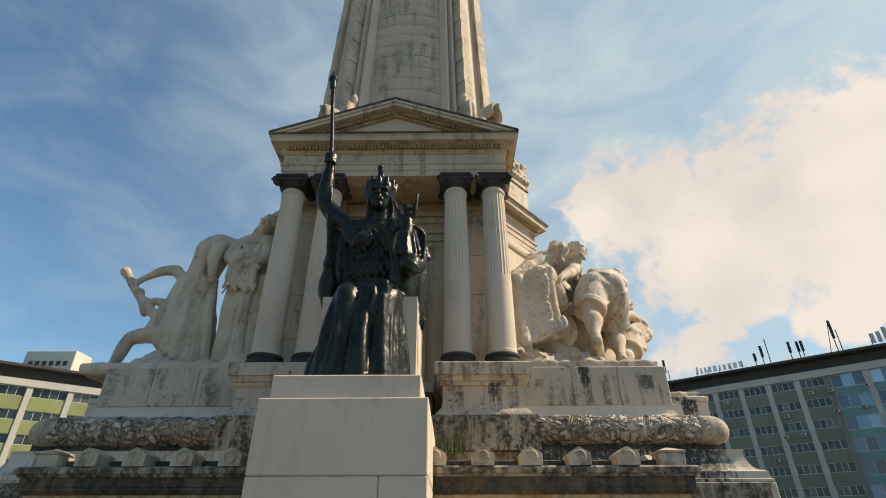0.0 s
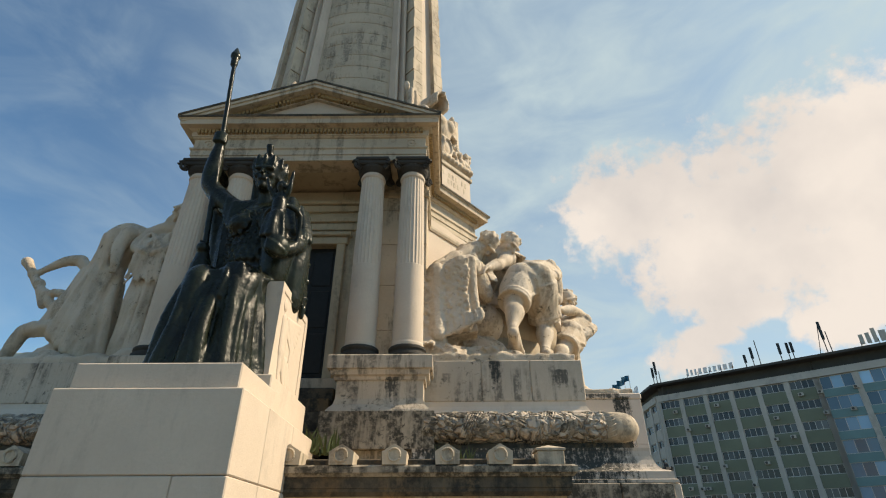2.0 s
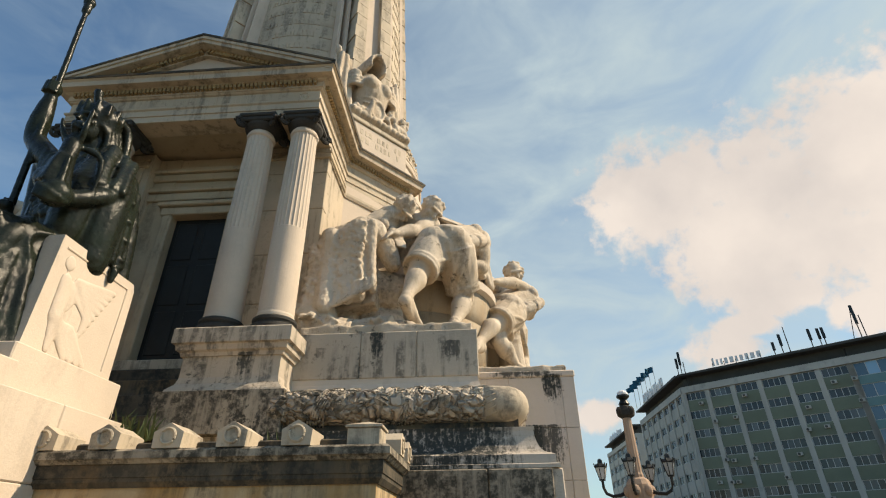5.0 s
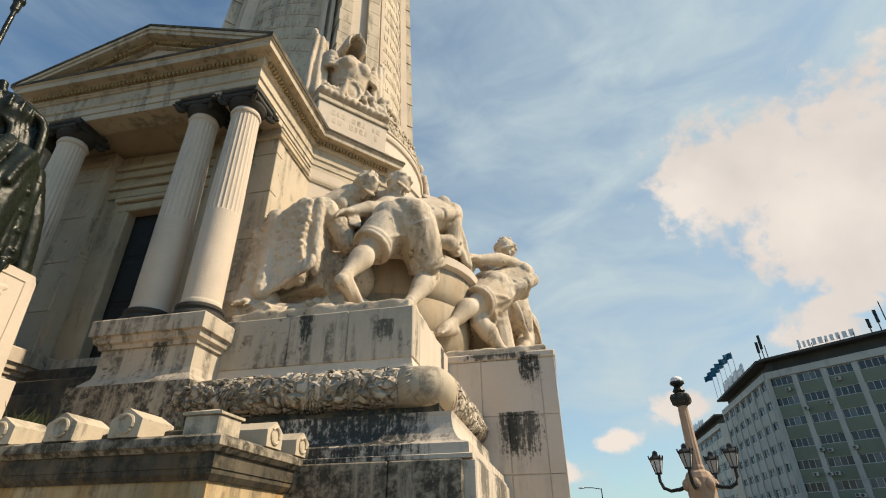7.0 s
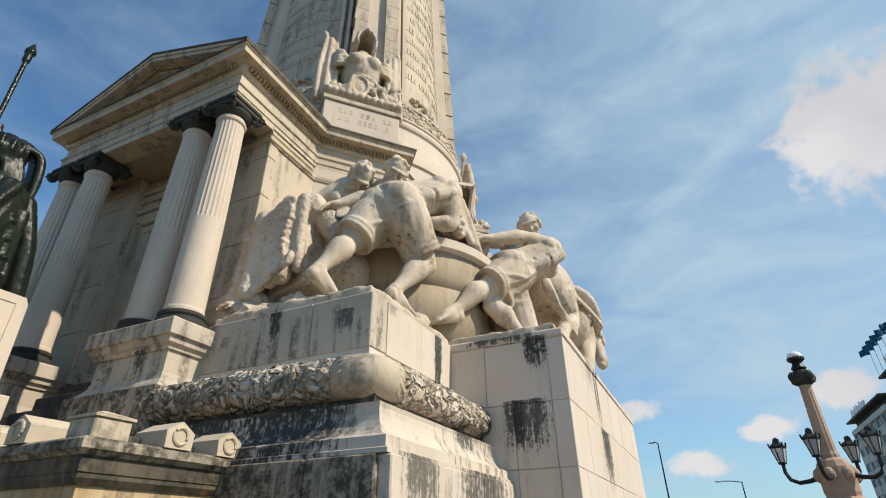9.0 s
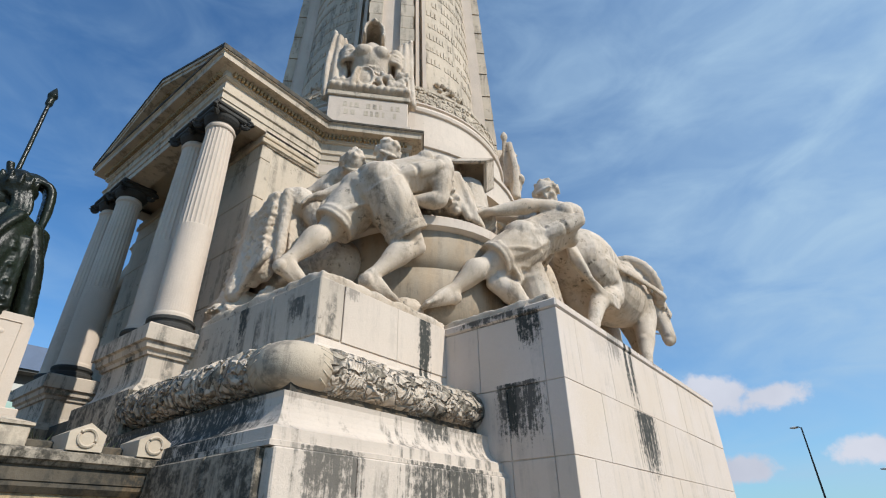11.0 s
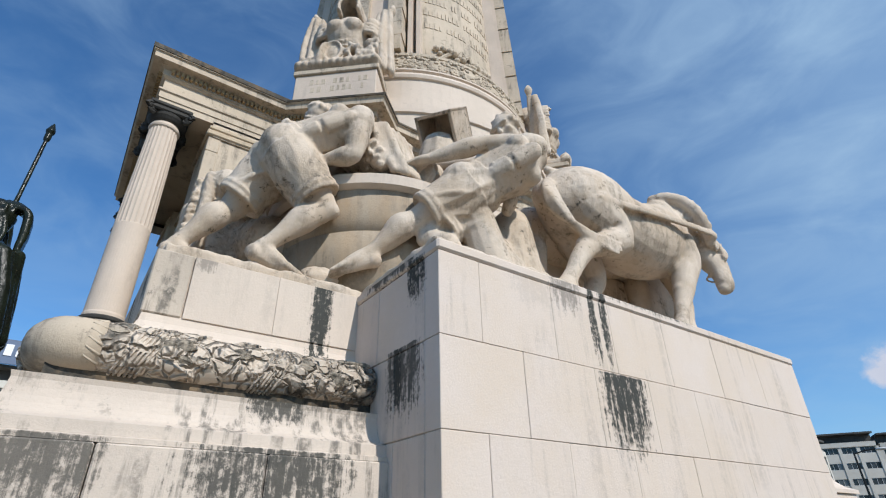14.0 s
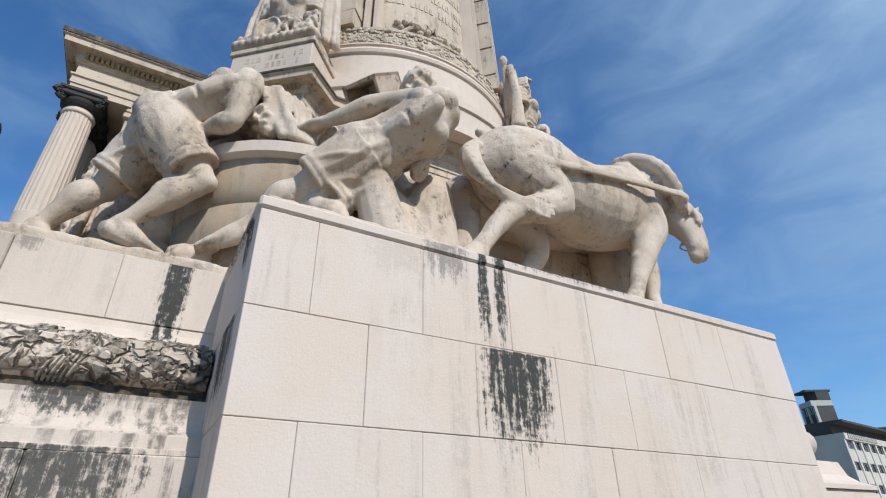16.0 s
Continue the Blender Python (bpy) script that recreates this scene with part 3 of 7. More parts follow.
def body(bm, J, s=1.75, shorts=0.0, trunk=1.0, fat=1.30):
    """A muscular figure from its joints; s: its size against life."""
    V = {k: Vector(v) for k, v in J.items() if k != "face"}
    f = s * fat
    c, p = V["chest"], V["pelvis"]
    up = (c - p).normalized()
    side = (V["ls"] - V["rs"]).normalized()
    side = (side - up * side.dot(up)).normalized()
    front = side.cross(up)
    g = f * trunk
    loft(bm, [p - up * 0.10 * g, p, p.lerp(c, 0.34), p.lerp(c, 0.70), c, c + up * 0.10 * g],
         [(0.11 * g, 0.10 * g), (0.168 * g, 0.142 * g), (0.148 * g, 0.122 * g), (0.172 * g, 0.138 * g), (0.182 * g, 0.138 * g), (0.105 * g, 0.09 * g)], side, 20)
    for q in (-1, 1):
        loft(bm, [p + up * 0.02 * g - front * 0.105 * g + side * q * 0.045 * g, p.lerp(c, 0.5) - front * 0.098 * g + side * q * 0.048 * g, c - front * 0.098 * g + side * q * 0.06 * g],
             [0.040 * g, 0.040 * g, 0.038 * g], side, 10)
        ball(bm, c - front * 0.080 * g + side * q * 0.105 * g + up * 0.02 * g, 0.060 * g, 9)
        ball(bm, c + front * 0.085 * g + side * q * 0.075 * g, 0.064 * g, 9)
        loft(bm, [p.lerp(c, 0.25) + side * q * 0.125 * g, p.lerp(c, 0.65) + side * q * 0.155 * g, c + side * q * 0.165 * g + up * 0.04 * g], [0.045 * g, 0.055 * g, 0.05 * g], up, 10)
        for k in range(4):
            z = 0.42 + 0.11 * k
            loft(bm, [p.lerp(c, z) + side * q * 0.150 * g - front * 0.045 * g, p.lerp(c, z - 0.05) + side * q * 0.158 * g + front * 0.03 * g, p.lerp(c, z - 0.08) + side * q * 0.10 * g + front * 0.105 * g],
                 [0.016 * g] * 3, up, 8)
    mid = V["ls"].lerp(V["rs"], 0.5)
    loft(bm, [V["ls"].lerp(V["rs"], 0.06), mid, V["rs"].lerp(V["ls"], 0.06)], [(0.075 * f, 0.075 * f), (0.10 * f, 0.10 * f), (0.075 * f, 0.075 * f)], up, 14)
    if "head" in V:
        n = (V["head"] - mid).normalized()
        hs = s * 1.36
        loft(bm, [mid, mid.lerp(V["head"], 0.5), V["head"]], [0.090 * f, 0.056 * f, 0.056 * f], side, 12)
        for k in ("ls", "rs"):
            loft(bm, [V[k].lerp(mid, 0.3) + up * 0.03 * f, mid.lerp(V["head"], 0.45)], [0.05 * f, 0.04 * f], side, 10)
        skull(bm, V["head"], n, J.get("face", (0, -1, -0.3)), hs)
    for k in "lr":
        if k + "e" in V:
            a, e, w = V[k + "s"], V[k + "e"], V[k + "w"]
            loft(bm, [a, a.lerp(e, 0.3), a.lerp(e, 0.62), a.lerp(e, 0.93), e.lerp(w, 0.08), e.lerp(w, 0.30), e.lerp(w, 0.65), w],
                 [0.086 * f, 0.076 * f, 0.068 * f, 0.050 * f, 0.051 * f, 0.060 * f, 0.047 * f, 0.034 * f], side, 14)
            ball(bm, a.lerp(e, 0.12), 0.088 * f, 10)
            h = (w - e).normalized()
            q = h.cross(Vector((0, 0, 1))).normalized() if abs(h.z) < 0.9 else Vector((1, 0, 0))
            loft(bm, [w, w + h * 0.05 * f, w + h * 0.10 * f], [(0.036 * f, 0.026 * f), (0.048 * f, 0.026 * f), (0.046 * f, 0.022 * f)], q, 12)
            for j in (-1.5, -0.5, 0.5, 1.5):
                loft(bm, [w + h * 0.09 * f + q * j * 0.022 * f, w + h * 0.135 * f + q * j * 0.024 * f - Vector((0, 0, 0.012 * f)), w + h * 0.165 * f + q * j * 0.022 * f - Vector((0, 0, 0.04 * f))],
                     [0.0125 * f, 0.0125 * f, 0.010 * f], q, 8, 3)
            loft(bm, [w + h * 0.03 * f + q * 0.04 * f, w + h * 0.09 * f + q * 0.06 * f - Vector((0, 0, 0.02 * f))], [0.016 * f, 0.012 * f], q, 8, 3)
        if k + "k" in V:
            hp, kn, an = V[k + "h"], V[k + "k"], V[k + "a"]
            thigh, shin = (kn - hp).normalized(), (an - kn).normalized()
            fore = thigh - shin
            fore = fore.normalized() if fore.length > 0.2 else front
            ball(bm, hp - front * 0.05 * f, 0.128 * f, 11)
            loft(bm, [hp, hp.lerp(kn, 0.35), hp.lerp(kn, 0.72), hp.lerp(kn, 0.95), kn.lerp(an, 0.08)], [0.125 * f, 0.116 * f, 0.090 * f, 0.074 * f, 0.066 * f], side, 16)
            loft(bm, [kn, kn.lerp(an, 0.16) - fore * 0.012 * f, kn.lerp(an, 0.32) - fore * 0.020 * f, kn.lerp(an, 0.60) - fore * 0.008 * f, kn.lerp(an, 0.85), an],
                 [0.062 * f, 0.070 * f, 0.077 * f, 0.056 * f, 0.041 * f, 0.042 * f], side, 16)
            ball(bm, kn + fore * 0.030 * f, 0.050 * f, 9)
            loft(bm, [kn + fore * 0.03 * f, kn.lerp(an, 0.5) + fore * 0.038 * f, an + fore * 0.02 * f], [0.03 * f, 0.022 * f, 0.02 * f], side, 8)
            if shorts:
                t = kn.lerp(hp, 0.20)
                loft(bm, [hp - thigh * 0.02 * f, hp.lerp(t, 0.4), hp.lerp(t, 0.8), t], [0.150 * f, 0.146 * f, 0.130 * f, 0.124 * f], side, 20, 5, True)
                u_ = thigh.orthogonal().normalized()
                v_ = thigh.cross(u_)
                ring = [t - thigh * 0.022 * f + (u_ * math.cos(q) + v_ * math.sin(q)) * 0.124 * f for q in np.linspace(0, math.tau, 17)]
                for a_, b_ in zip(ring, ring[1:]):
                    limb(bm, a_ - thigh * 0.012 * f, b_ - thigh * 0.012 * f, 0.016 * f, 0.016 * f, 6)
                    limb(bm, a_ + thigh * 0.022 * f, b_ + thigh * 0.022 * f, 0.014 * f, 0.014 * f, 6)
                # cloth drawn tight from hip to knee
                rd = random.Random(int(abs(hp.x) * 100))
                for q in range(7):
                    o = rd.uniform(0, math.tau)
                    e0 = u_ * math.cos(o) + v_ * math.sin(o)
                    e1 = u_ * math.cos(o + 0.9) + v_ * math.sin(o + 0.9)
                    loft(bm, [hp.lerp(t, 0.05) + e0 * 0.143 * f, hp.lerp(t, 0.45) + e0.lerp(e1, 0.5).normalized() * 0.140 * f, hp.lerp(t, 0.9) + e1 * 0.122 * f],
                         [0.012 * f, 0.017 * f, 0.010 * f], side, 8)
            if k + "t" in V:
                t = V[k + "t"]
                d = (t - an)
                dn = d.normalized()
                q = d.cross(Vector((0, 0, 1))).normalized()
                heel = an - Vector((dn.x, dn.y, 0)) * 0.035 * f - Vector((0, 0, 0.035 * f))
                ball(bm, heel, 0.045 * f, 8)
                loft(bm, [an, an.lerp(t, 0.45), t - dn * 0.02 * f], [(0.040 * f, 0.046 * f), (0.050 * f, 0.042 * f), (0.056 * f, 0.026 * f)], q, 12)
                loft(bm, [heel, heel.lerp(t, 0.5), t], [0.040 * f, 0.034 * f, 0.030 * f], q, 10)
                for j, l in ((-1.6, 0.05), (-0.8, 0.06), (0, 0.065), (0.8, 0.07), (1.7, 0.075)):
                    loft(bm, [t + q * j * 0.026 * f - dn * 0.03 * f, t + q * j * 0.030 * f + dn * l * 0.7 * f], [0.019 * f, 0.013 * f + (0.006 * f if j > 1.5 else 0)], q, 8, 3)
    if shorts:
        w0 = p.lerp(c, 0.16)
        loft(bm, [p - up * 0.06 * g, p, w0, p.lerp(c, 0.26)], [(0.16 * g, 0.15 * g), (0.186 * g, 0.160 * g), (0.176 * g, 0.150 * g), (0.165 * g, 0.140 * g)], side, 22, 5, True)
        loft(bm, [V["lh"], V["lh"].lerp(V["rh"], 0.5), V["rh"]], [0.14 * f, 0.15 * f, 0.14 * f], up, 14)
        loft(bm, [p.lerp(c, 0.225), p.lerp(c, 0.29)], [(0.172 * g, 0.147 * g), (0.170 * g, 0.145 * g)], side, 22, 3, True)


# ---------------------------------------------------------------- the ground
AX = -1.04                      # the monument's axis
CX, CY = -1.10, 13.68           # the middle of its core
SX, SY = -1.28, 13.80           # the middle of its shaft


def mirror(x):
    return 2 * AX - x


bm = bmesh.new()
bmesh.ops.create_grid(bm, x_segments=40, y_segments=40, size=1800)
tagged(part("ground", bm, M_ASPHALT), "grey paved square round the monument", "ground", kind="structure")


# ---------------------------------------------------------------- the monument's stepped base
def wing_path(s):
    """The plan line of one wing of the base: front edge, corner and flank up to the side block."""
    f = (lambda x: x) if s > 0 else mirror
    pts = [(1.0, 8.0), (3.7, 8.0), (3.7, 10.6)]
    pts = [(f(x), y) for x, y in pts]
    return pts if s > 0 else [pts[2], pts[1], pts[0]]


base = thing("stepped_platform", "stepped weathered limestone platform of the monument, streaked black", "platform", at=(AX, 12, 0))
for s in (1, -1):
    path = wing_path(s)
    # lower dado, its ledge and flared top
    bm = bmesh.new()
    sweep(bm, path, [(-1.6, 0.0), (0.58, 0.0), (0.58, 0.35), (0.50, 0.45), (0.50, 2.30), (-1.6, 2.30)])
    part("dado", bm, M_BASE, base)
    bm = bmesh.new()
    prof = [(-1.0, 2.29), (0.575, 2.29), (0.575, 2.325), (0.545, 2.335), (0.54, 2.42), (0.50, 2.44)]
    prof += [(0.36 + 0.14 * (1 - math.sin(a)), 2.44 + 0.26 * (1 - math.cos(a))) for a in np.linspace(0.15, 1.5, 7)]
    prof += [(0.37, 2.72), (-1.0, 2.72)]
    sweep(bm, path, prof)
    part("flared_plinth", bm, M_FLANK, base)
    # recessed dark fillet under the garland and the flat on which the block stands
    bm = bmesh.new()
    sweep(bm, path, [(-1.0, 2.715), (0.22, 2.715), (0.22, 2.84), (-1.0, 2.84)])
    part("fillet", bm, M_DARK, base, "dark recessed fillet")
    bm = bmesh.new()
    sweep(bm, path, [(-1.0, 2.83), (0.10, 2.83), (0.10, 3.19), (-1.0, 3.19)])
    part("bed", bm, M_BASE, base)

# stones of the lower dado, standing proud of its core
for s in (1, -1):
    f = (lambda x: x) if s > 0 else mirror
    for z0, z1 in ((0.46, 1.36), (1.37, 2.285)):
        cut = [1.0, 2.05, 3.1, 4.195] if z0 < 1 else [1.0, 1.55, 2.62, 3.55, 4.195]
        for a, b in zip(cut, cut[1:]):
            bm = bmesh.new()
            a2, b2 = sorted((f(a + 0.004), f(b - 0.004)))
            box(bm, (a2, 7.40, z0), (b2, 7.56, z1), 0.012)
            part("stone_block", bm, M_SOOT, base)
        cut = [7.45, 8.55, 9.55, 10.6] if z0 < 1 else [7.45, 8.2, 9.3, 10.6]
        for a, b in zip(cut, cut[1:]):
            bm = bmesh.new()
            x0, x1 = sorted((f(4.1), f(4.30)))
            box(bm, (x0, a + 0.004, z0), (x1, b - 0.004, z1), 0.012)
            part("stone_block", bm, M_FLANK, base)


# garland mouldings with laurel leaves
def leaf_mesh(name, mat, l=0.20, w=0.095):
    bm = bmesh.new()
    pts = [(-l / 2, 0, 0), (-l * 0.12, w / 2, 0.012), (-l * 0.12, -w / 2, 0.012), (l * 0.22, w * 0.42, 0.02), (l * 0.22, -w * 0.42, 0.02), (l / 2, 0, 0.035)]
    top = [bm.verts.new(p) for p in pts]
    mid = [bm.verts.new((-l * 0.12, 0, 0.045)), bm.verts.new((l * 0.22, 0, 0.055))]
    low = [bm.verts.new((x, y, -0.03)) for x, y, z in pts]
    F = bm.faces.new
    F((top[0], top[2], mid[0])), F((top[0], mid[0], top[1]))
    F((top[1], mid[0], mid[1], top[3])), F((mid[0], top[2], top[4], mid[1]))
    F((top[3], mid[1], top[5])), F((mid[1], top[4], top[5]))
    order = [0, 1, 3, 5, 4, 2]
    for a, b in zip(order, order[1:] + order[:1]):
        F((top[a], top[b], low[b], low[a]))
    return mesh_from(bm, name, mat)


LEAF_ME = leaf_mesh("leaf", M_GARLAND)
LEAF_DARK = leaf_mesh("leaf_blackened", M_SOOT)
rng = random.Random(7)
for s in (1, -1):
    f = (lambda x: x) if s > 0 else mirror
    gar = thing("laurel_garland_moulding", "rounded limestone moulding carved with a laurel garland, grime and painted shade in its hollows", "moulding", "garlands", at=(f(2.6), 7.8, 2.8))
    R, ZC = 0.198, 3.0
    line = [Vector((f(1.15), 7.80)), Vector((f(3.74), 7.80))]
    line += [Vector((f(3.74 + 0.12 * math.sin(a)), 7.92 - 0.12 * math.cos(a))) for a in np.linspace(0.2, 1.57, 6)]
    line += [Vector((f(3.86), 10.30))]
    bm = bmesh.new()
    tube(bm, [(p.x, p.y, ZC) for p in line], R, 18)
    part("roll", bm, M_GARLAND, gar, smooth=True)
    # plain wrapped cloth round the corner, smooth
    turn = [p for p in line[1:-1]]
    turn = [Vector((f(3.56), 7.80))] + turn + [Vector((f(3.86), 8.08))]
    bm = bmesh.new()
    tube(bm, [(p.x, p.y, ZC) for p in turn], R + 0.003, 22)
    for k in range(7):
        a0_, a1_ = -0.9 + 0.36 * k, -0.6 + 0.34 * k
        tube(bm, [(f(3.58), 7.80 - (R - 0.004) * math.cos(a0_), ZC + (R - 0.004) * math.sin(a0_)), (f(3.68), 7.80 - (R + 0.002) * math.cos(a1_), ZC + (R + 0.002) * math.sin(a1_))], [0.012, 0.006], 6)
        tube(bm, [(f(3.86 + (R + 0.002) * math.cos(a1_)), 7.98, ZC + (R + 0.002) * math.sin(a1_)), (f(3.86 + (R - 0.004) * math.cos(a0_)), 8.08, ZC + (R - 0.004) * math.sin(a0_))], [0.006, 0.014], 6)
    part("cloth_wrap", bm, M_STONE, gar, "plain carved cloth round the corner", smooth=True)
    # ribbon wraps
    bm = bmesh.new()
    for k, (cx, cy, along) in enumerate([(1.75, 7.80, 0), (2.75, 7.80, 0), (3.86, 8.35, 1), (3.86, 9.35, 1)]):
        for dx in (-0.085, -0.05, -0.017, 0.017, 0.05, 0.085):
            skew = 0.10
            ring = []
            for i in range(25):
                a = math.tau * i / 24
                o = dx + skew * math.sin(a)
                r = R + 0.006
                if along == 0:
                    ring.append((f(cx + o), cy + r * math.cos(a), ZC + r * math.sin(a)))
                else:
                    ring.append((f(cx + r * math.cos(a)), cy + o, ZC + r * math.sin(a)))
            tube(bm, ring, 0.013, 6)
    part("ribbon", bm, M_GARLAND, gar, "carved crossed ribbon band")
    # leaves
    total = 298 if s > 0 else 200
    for k in range(total):
        u = rng.random()
        ang = rng.uniform(-0.7, 2.3)
        if u < 0.53:
            c = Vector((rng.uniform(1.2, 3.56), 7.80, ZC))
            n = Vector((0, -math.cos(ang), math.sin(ang)))
            t = Vector((1, 0, 0))
        else:
            c = Vector((3.86, rng.uniform(8.10, 10.2), ZC))
            n = Vector((math.cos(ang), 0, math.sin(ang)))
            t = Vector((0, 1, 0))
        t = (t + n.cross(t) * rng.uniform(-0.9, 0.9) + n * rng.uniform(-0.03, 0.06)).normalized()
        if s < 0:
            c.x, n.x, t.x = mirror(c.x), -n.x, -t.x
        v = n.cross(t).normalized()
        w = t.cross(v).normalized()
        m = Matrix((t, v, w)).transposed().to_4x4()
        sc = rng.uniform(0.8, 1.25)
        m = Matrix.Translation(c + n * (R - 0.004)) @ m @ Matrix.Diagonal((sc * 0.84, sc * 0.86, sc * rng.uniform(0.36, 0.55), 1))
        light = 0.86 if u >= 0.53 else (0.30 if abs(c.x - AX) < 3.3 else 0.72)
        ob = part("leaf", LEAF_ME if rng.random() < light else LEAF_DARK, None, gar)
        ob.matrix_basis = m

# the blocks that carry the carved groups, beside the portico
for s in (1, -1):
    f = (lambda x: x) if s > 0 else mirror
    blk = thing("group_plinth", "limestone plinth block with a flared foot and black water stains", "plinth", "group plinths", at=(f(2.3), 9, 3.1))
    path = [(1.0, 8.29), (3.5, 8.29), (3.5, 10.5)]
    path = [(f(x), y) for x, y in path]
    if s < 0:
        path.reverse()
    bm = bmesh.new()
    prof = [(-0.9, 3.18), (0.22, 3.18), (0.22, 3.22)] + [(0.0 + 0.20 * (1 - math.sin(a)), 3.23 + 0.24 * (1 - math.cos(a))) for a in np.linspace(0.1, 1.55, 6)]
    prof += [(-0.02, 3.5), (-0.02, 4.06), (-0.9, 4.06)]
    sweep(bm, path, prof)
    part("core", bm, M_CREAM, blk)
    for a, b in ((1.1, 1.98), (1.985, 2.72), (2.725, 3.515)):
        bm = bmesh.new()
        x0, x1 = sorted((f(a), f(b)))
        box(bm, (x0, 8.275, 3.47), (x1, 8.6, 4.09), 0.012)
        part("stone_block", bm, M_BLOCK, blk)
    for a, b in ((8.61, 9.42), (9.422, 10.35)):
        bm = bmesh.new()
        x0, x1 = sorted((f(3.2), f(3.515)))
        box(bm, (x0, a, 3.47), (x1, b, 4.09), 0.004)
        part("stone_block", bm, M_CREAM, blk)


# the large blocks at the sides, of dressed courses
def side_block(s):
    f = (lambda x: x) if s > 0 else mirror
    blk = thing("side_block", "large block of dressed pale limestone courses with black run-off stains", "stone block", "side blocks", at=(f(4.3), 13.7, 0))
    bm = bmesh.new()
    x0, x1 = sorted((f(3.0), f(5.03)))
    box(bm, (x0, 10.34, 0), (x1, 17.04, 4.03))
    part("core", bm, M_SIDE, blk)
    rows = [(0.0, 0.81, (10.32, 11.5, 13.0, 14.3, 15.8, 17.06)), (0.815, 1.62, (10.32, 11.25, 12.2, 13.1, 14.0, 15.4, 17.06)),
            (1.625, 2.435, (10.32, 10.79, 11.72, 12.63, 13.65, 14.8, 16.0, 17.06)), (2.44, 3.19, (10.32, 11.25, 12.22, 13.10, 13.99, 15.2, 17.06)),
            (3.195, 3.985, (10.32, 10.78, 11.72, 12.62, 13.62, 14.70, 15.8, 17.06))]
    for z0, z1, cuts in rows:
        for a, b in zip(cuts, cuts[1:]):
            bm = bmesh.new()
            x0, x1 = sorted((f(4.85), f(5.065 + (0.004 if (a * 7) % 1 > 0.5 else 0))))
            box(bm, (x0, a + (0 if a < 10.4 else 0.0004), z0), (x1, b - (0 if b > 17 else 0.0012), z1 + 0.001), 0.005)
            part("stone_block", bm, M_SIDE, blk)
        for a, b in (((3.3, 4.0), (4.005, 4.845)) if int(z0 * 10) % 2 else ((3.3, 4.35), (4.355, 4.845))):
            bm = bmesh.new()
            x0, x1 = sorted((f(a), f(b)))
            box(bm, (x0, 10.32, z0), (x1, 10.6, z1 - 0.001), 0.008)
            part("stone_block", bm, M_SIDE, blk)
    bm = bmesh.new()
    x0, x1 = sorted((f(3.2), f(5.085)))
    box(bm, (x0, 10.30, 3.99), (x1, 17.08, 4.10), 0.02)
    part("coping", bm, M_SIDE, blk)
    # mirrored foot of the base behind it
    bm = bmesh.new()
    sgn = sorted((f(3.0), f(4.3)))
    box(bm, (sgn[0], 17.0, 0), (sgn[1], 20.0, 2.3), 0.02)
    part("rear_dado", bm, M_SIDE, blk)
    bm = bmesh.new()
    path = [(f(4.0), 17.0), (f(4.0), 19.7), (f(1.0), 19.7)]
    if s < 0:
        path.reverse()
    sweep(bm, path, [(-1.0, 2.3), (0.34, 2.3), (0.34, 2.36), (0.20, 2.42), (0.10, 2.52), (0.05, 2.72), (-1.0, 2.72)])
    part("rear_flare", bm, M_SIDE, blk)
    bm = bmesh.new()
    tube(bm, [(f(3.86), 17.3, 3.0), (f(3.86), 19.3, 3.0)], 0.2, 16)
    part("rear_roll", bm, M_SIDE, blk, smooth=True)
    return blk


side_block(1)
side_block(-1)

# ---------------------------------------------------------------- the terrace before the portico, with its row of pedimented blocks
ter = thing("terrace", "low limestone terrace with a blackened cornice and rust-streaked wall", "terrace", at=(AX, 7, 0))
t_path = [(mirror(2.65), 8.2), (mirror(2.65), 6.28), (2.65, 6.28), (2.65, 8.2)]
bm = bmesh.new()
sweep(bm, t_path, [(-0.5, 0), (0.06, 0), (0.06, 0.4), (0.0, 0.46), (0.0, 2.10), (-0.5, 2.10)])
prism(bm, [(mirror(2.3), 6.6), (2.3, 6.6), (2.3, 8.4), (mirror(2.3), 8.4)], 0, 2.3)
part("terrace_wall", bm, M_OCHRE, ter, "rust-streaked wall")
bm = bmesh.new()
sweep(bm, t_path, [(-0.4, 2.06), (0.02, 2.06), (0.05, 2.10), (0.05, 2.13), (0.06, 2.135), (0.06, 2.24), (-0.4, 2.24)])
part("frieze", bm, M_DARK, ter, "blackened frieze")
bm = bmesh.new()
sweep(bm, t_path, [(-0.4, 2.235), (0.08, 2.235), (0.10, 2.26), (0.12, 2.27), (0.12, 2.325), (0.09, 2.345), (-0.4, 2.345)])
part("cornice", bm, M_SOOT, ter, "sooty projecting cornice")


def pedimented_block(size):
    w, d, h = size
    bm = bmesh.new()
    pts = [(-w / 2, 0), (w / 2, 0), (w / 2 * 1.06, h * 0.62), (0, h), (-w / 2 * 1.06, h * 0.62)]
    a = [bm.verts.new((x, -d / 2, z)) for x, z in pts]
    b = [bm.verts.new((x, d / 2, z)) for x, z in pts]
    for i in range(5):
        bm.faces.new((a[i], a[(i + 1) % 5], b[(i + 1) % 5], b[i]))
    bm.faces.new(list(reversed(a)))
    bm.faces.new(b)
    me = mesh_from(bm, "block", M_STONE)
    bm = bmesh.new()
    ring = [(0.062 * math.cos(t), -d / 2 - 0.004, h * 0.46 + 0.062 * math.sin(t)) for t in np.linspace(0, math.tau, 19)]
    tube(bm, ring, 0.013, 6)
    return me, mesh_from(bm, "boss", M_STONE)


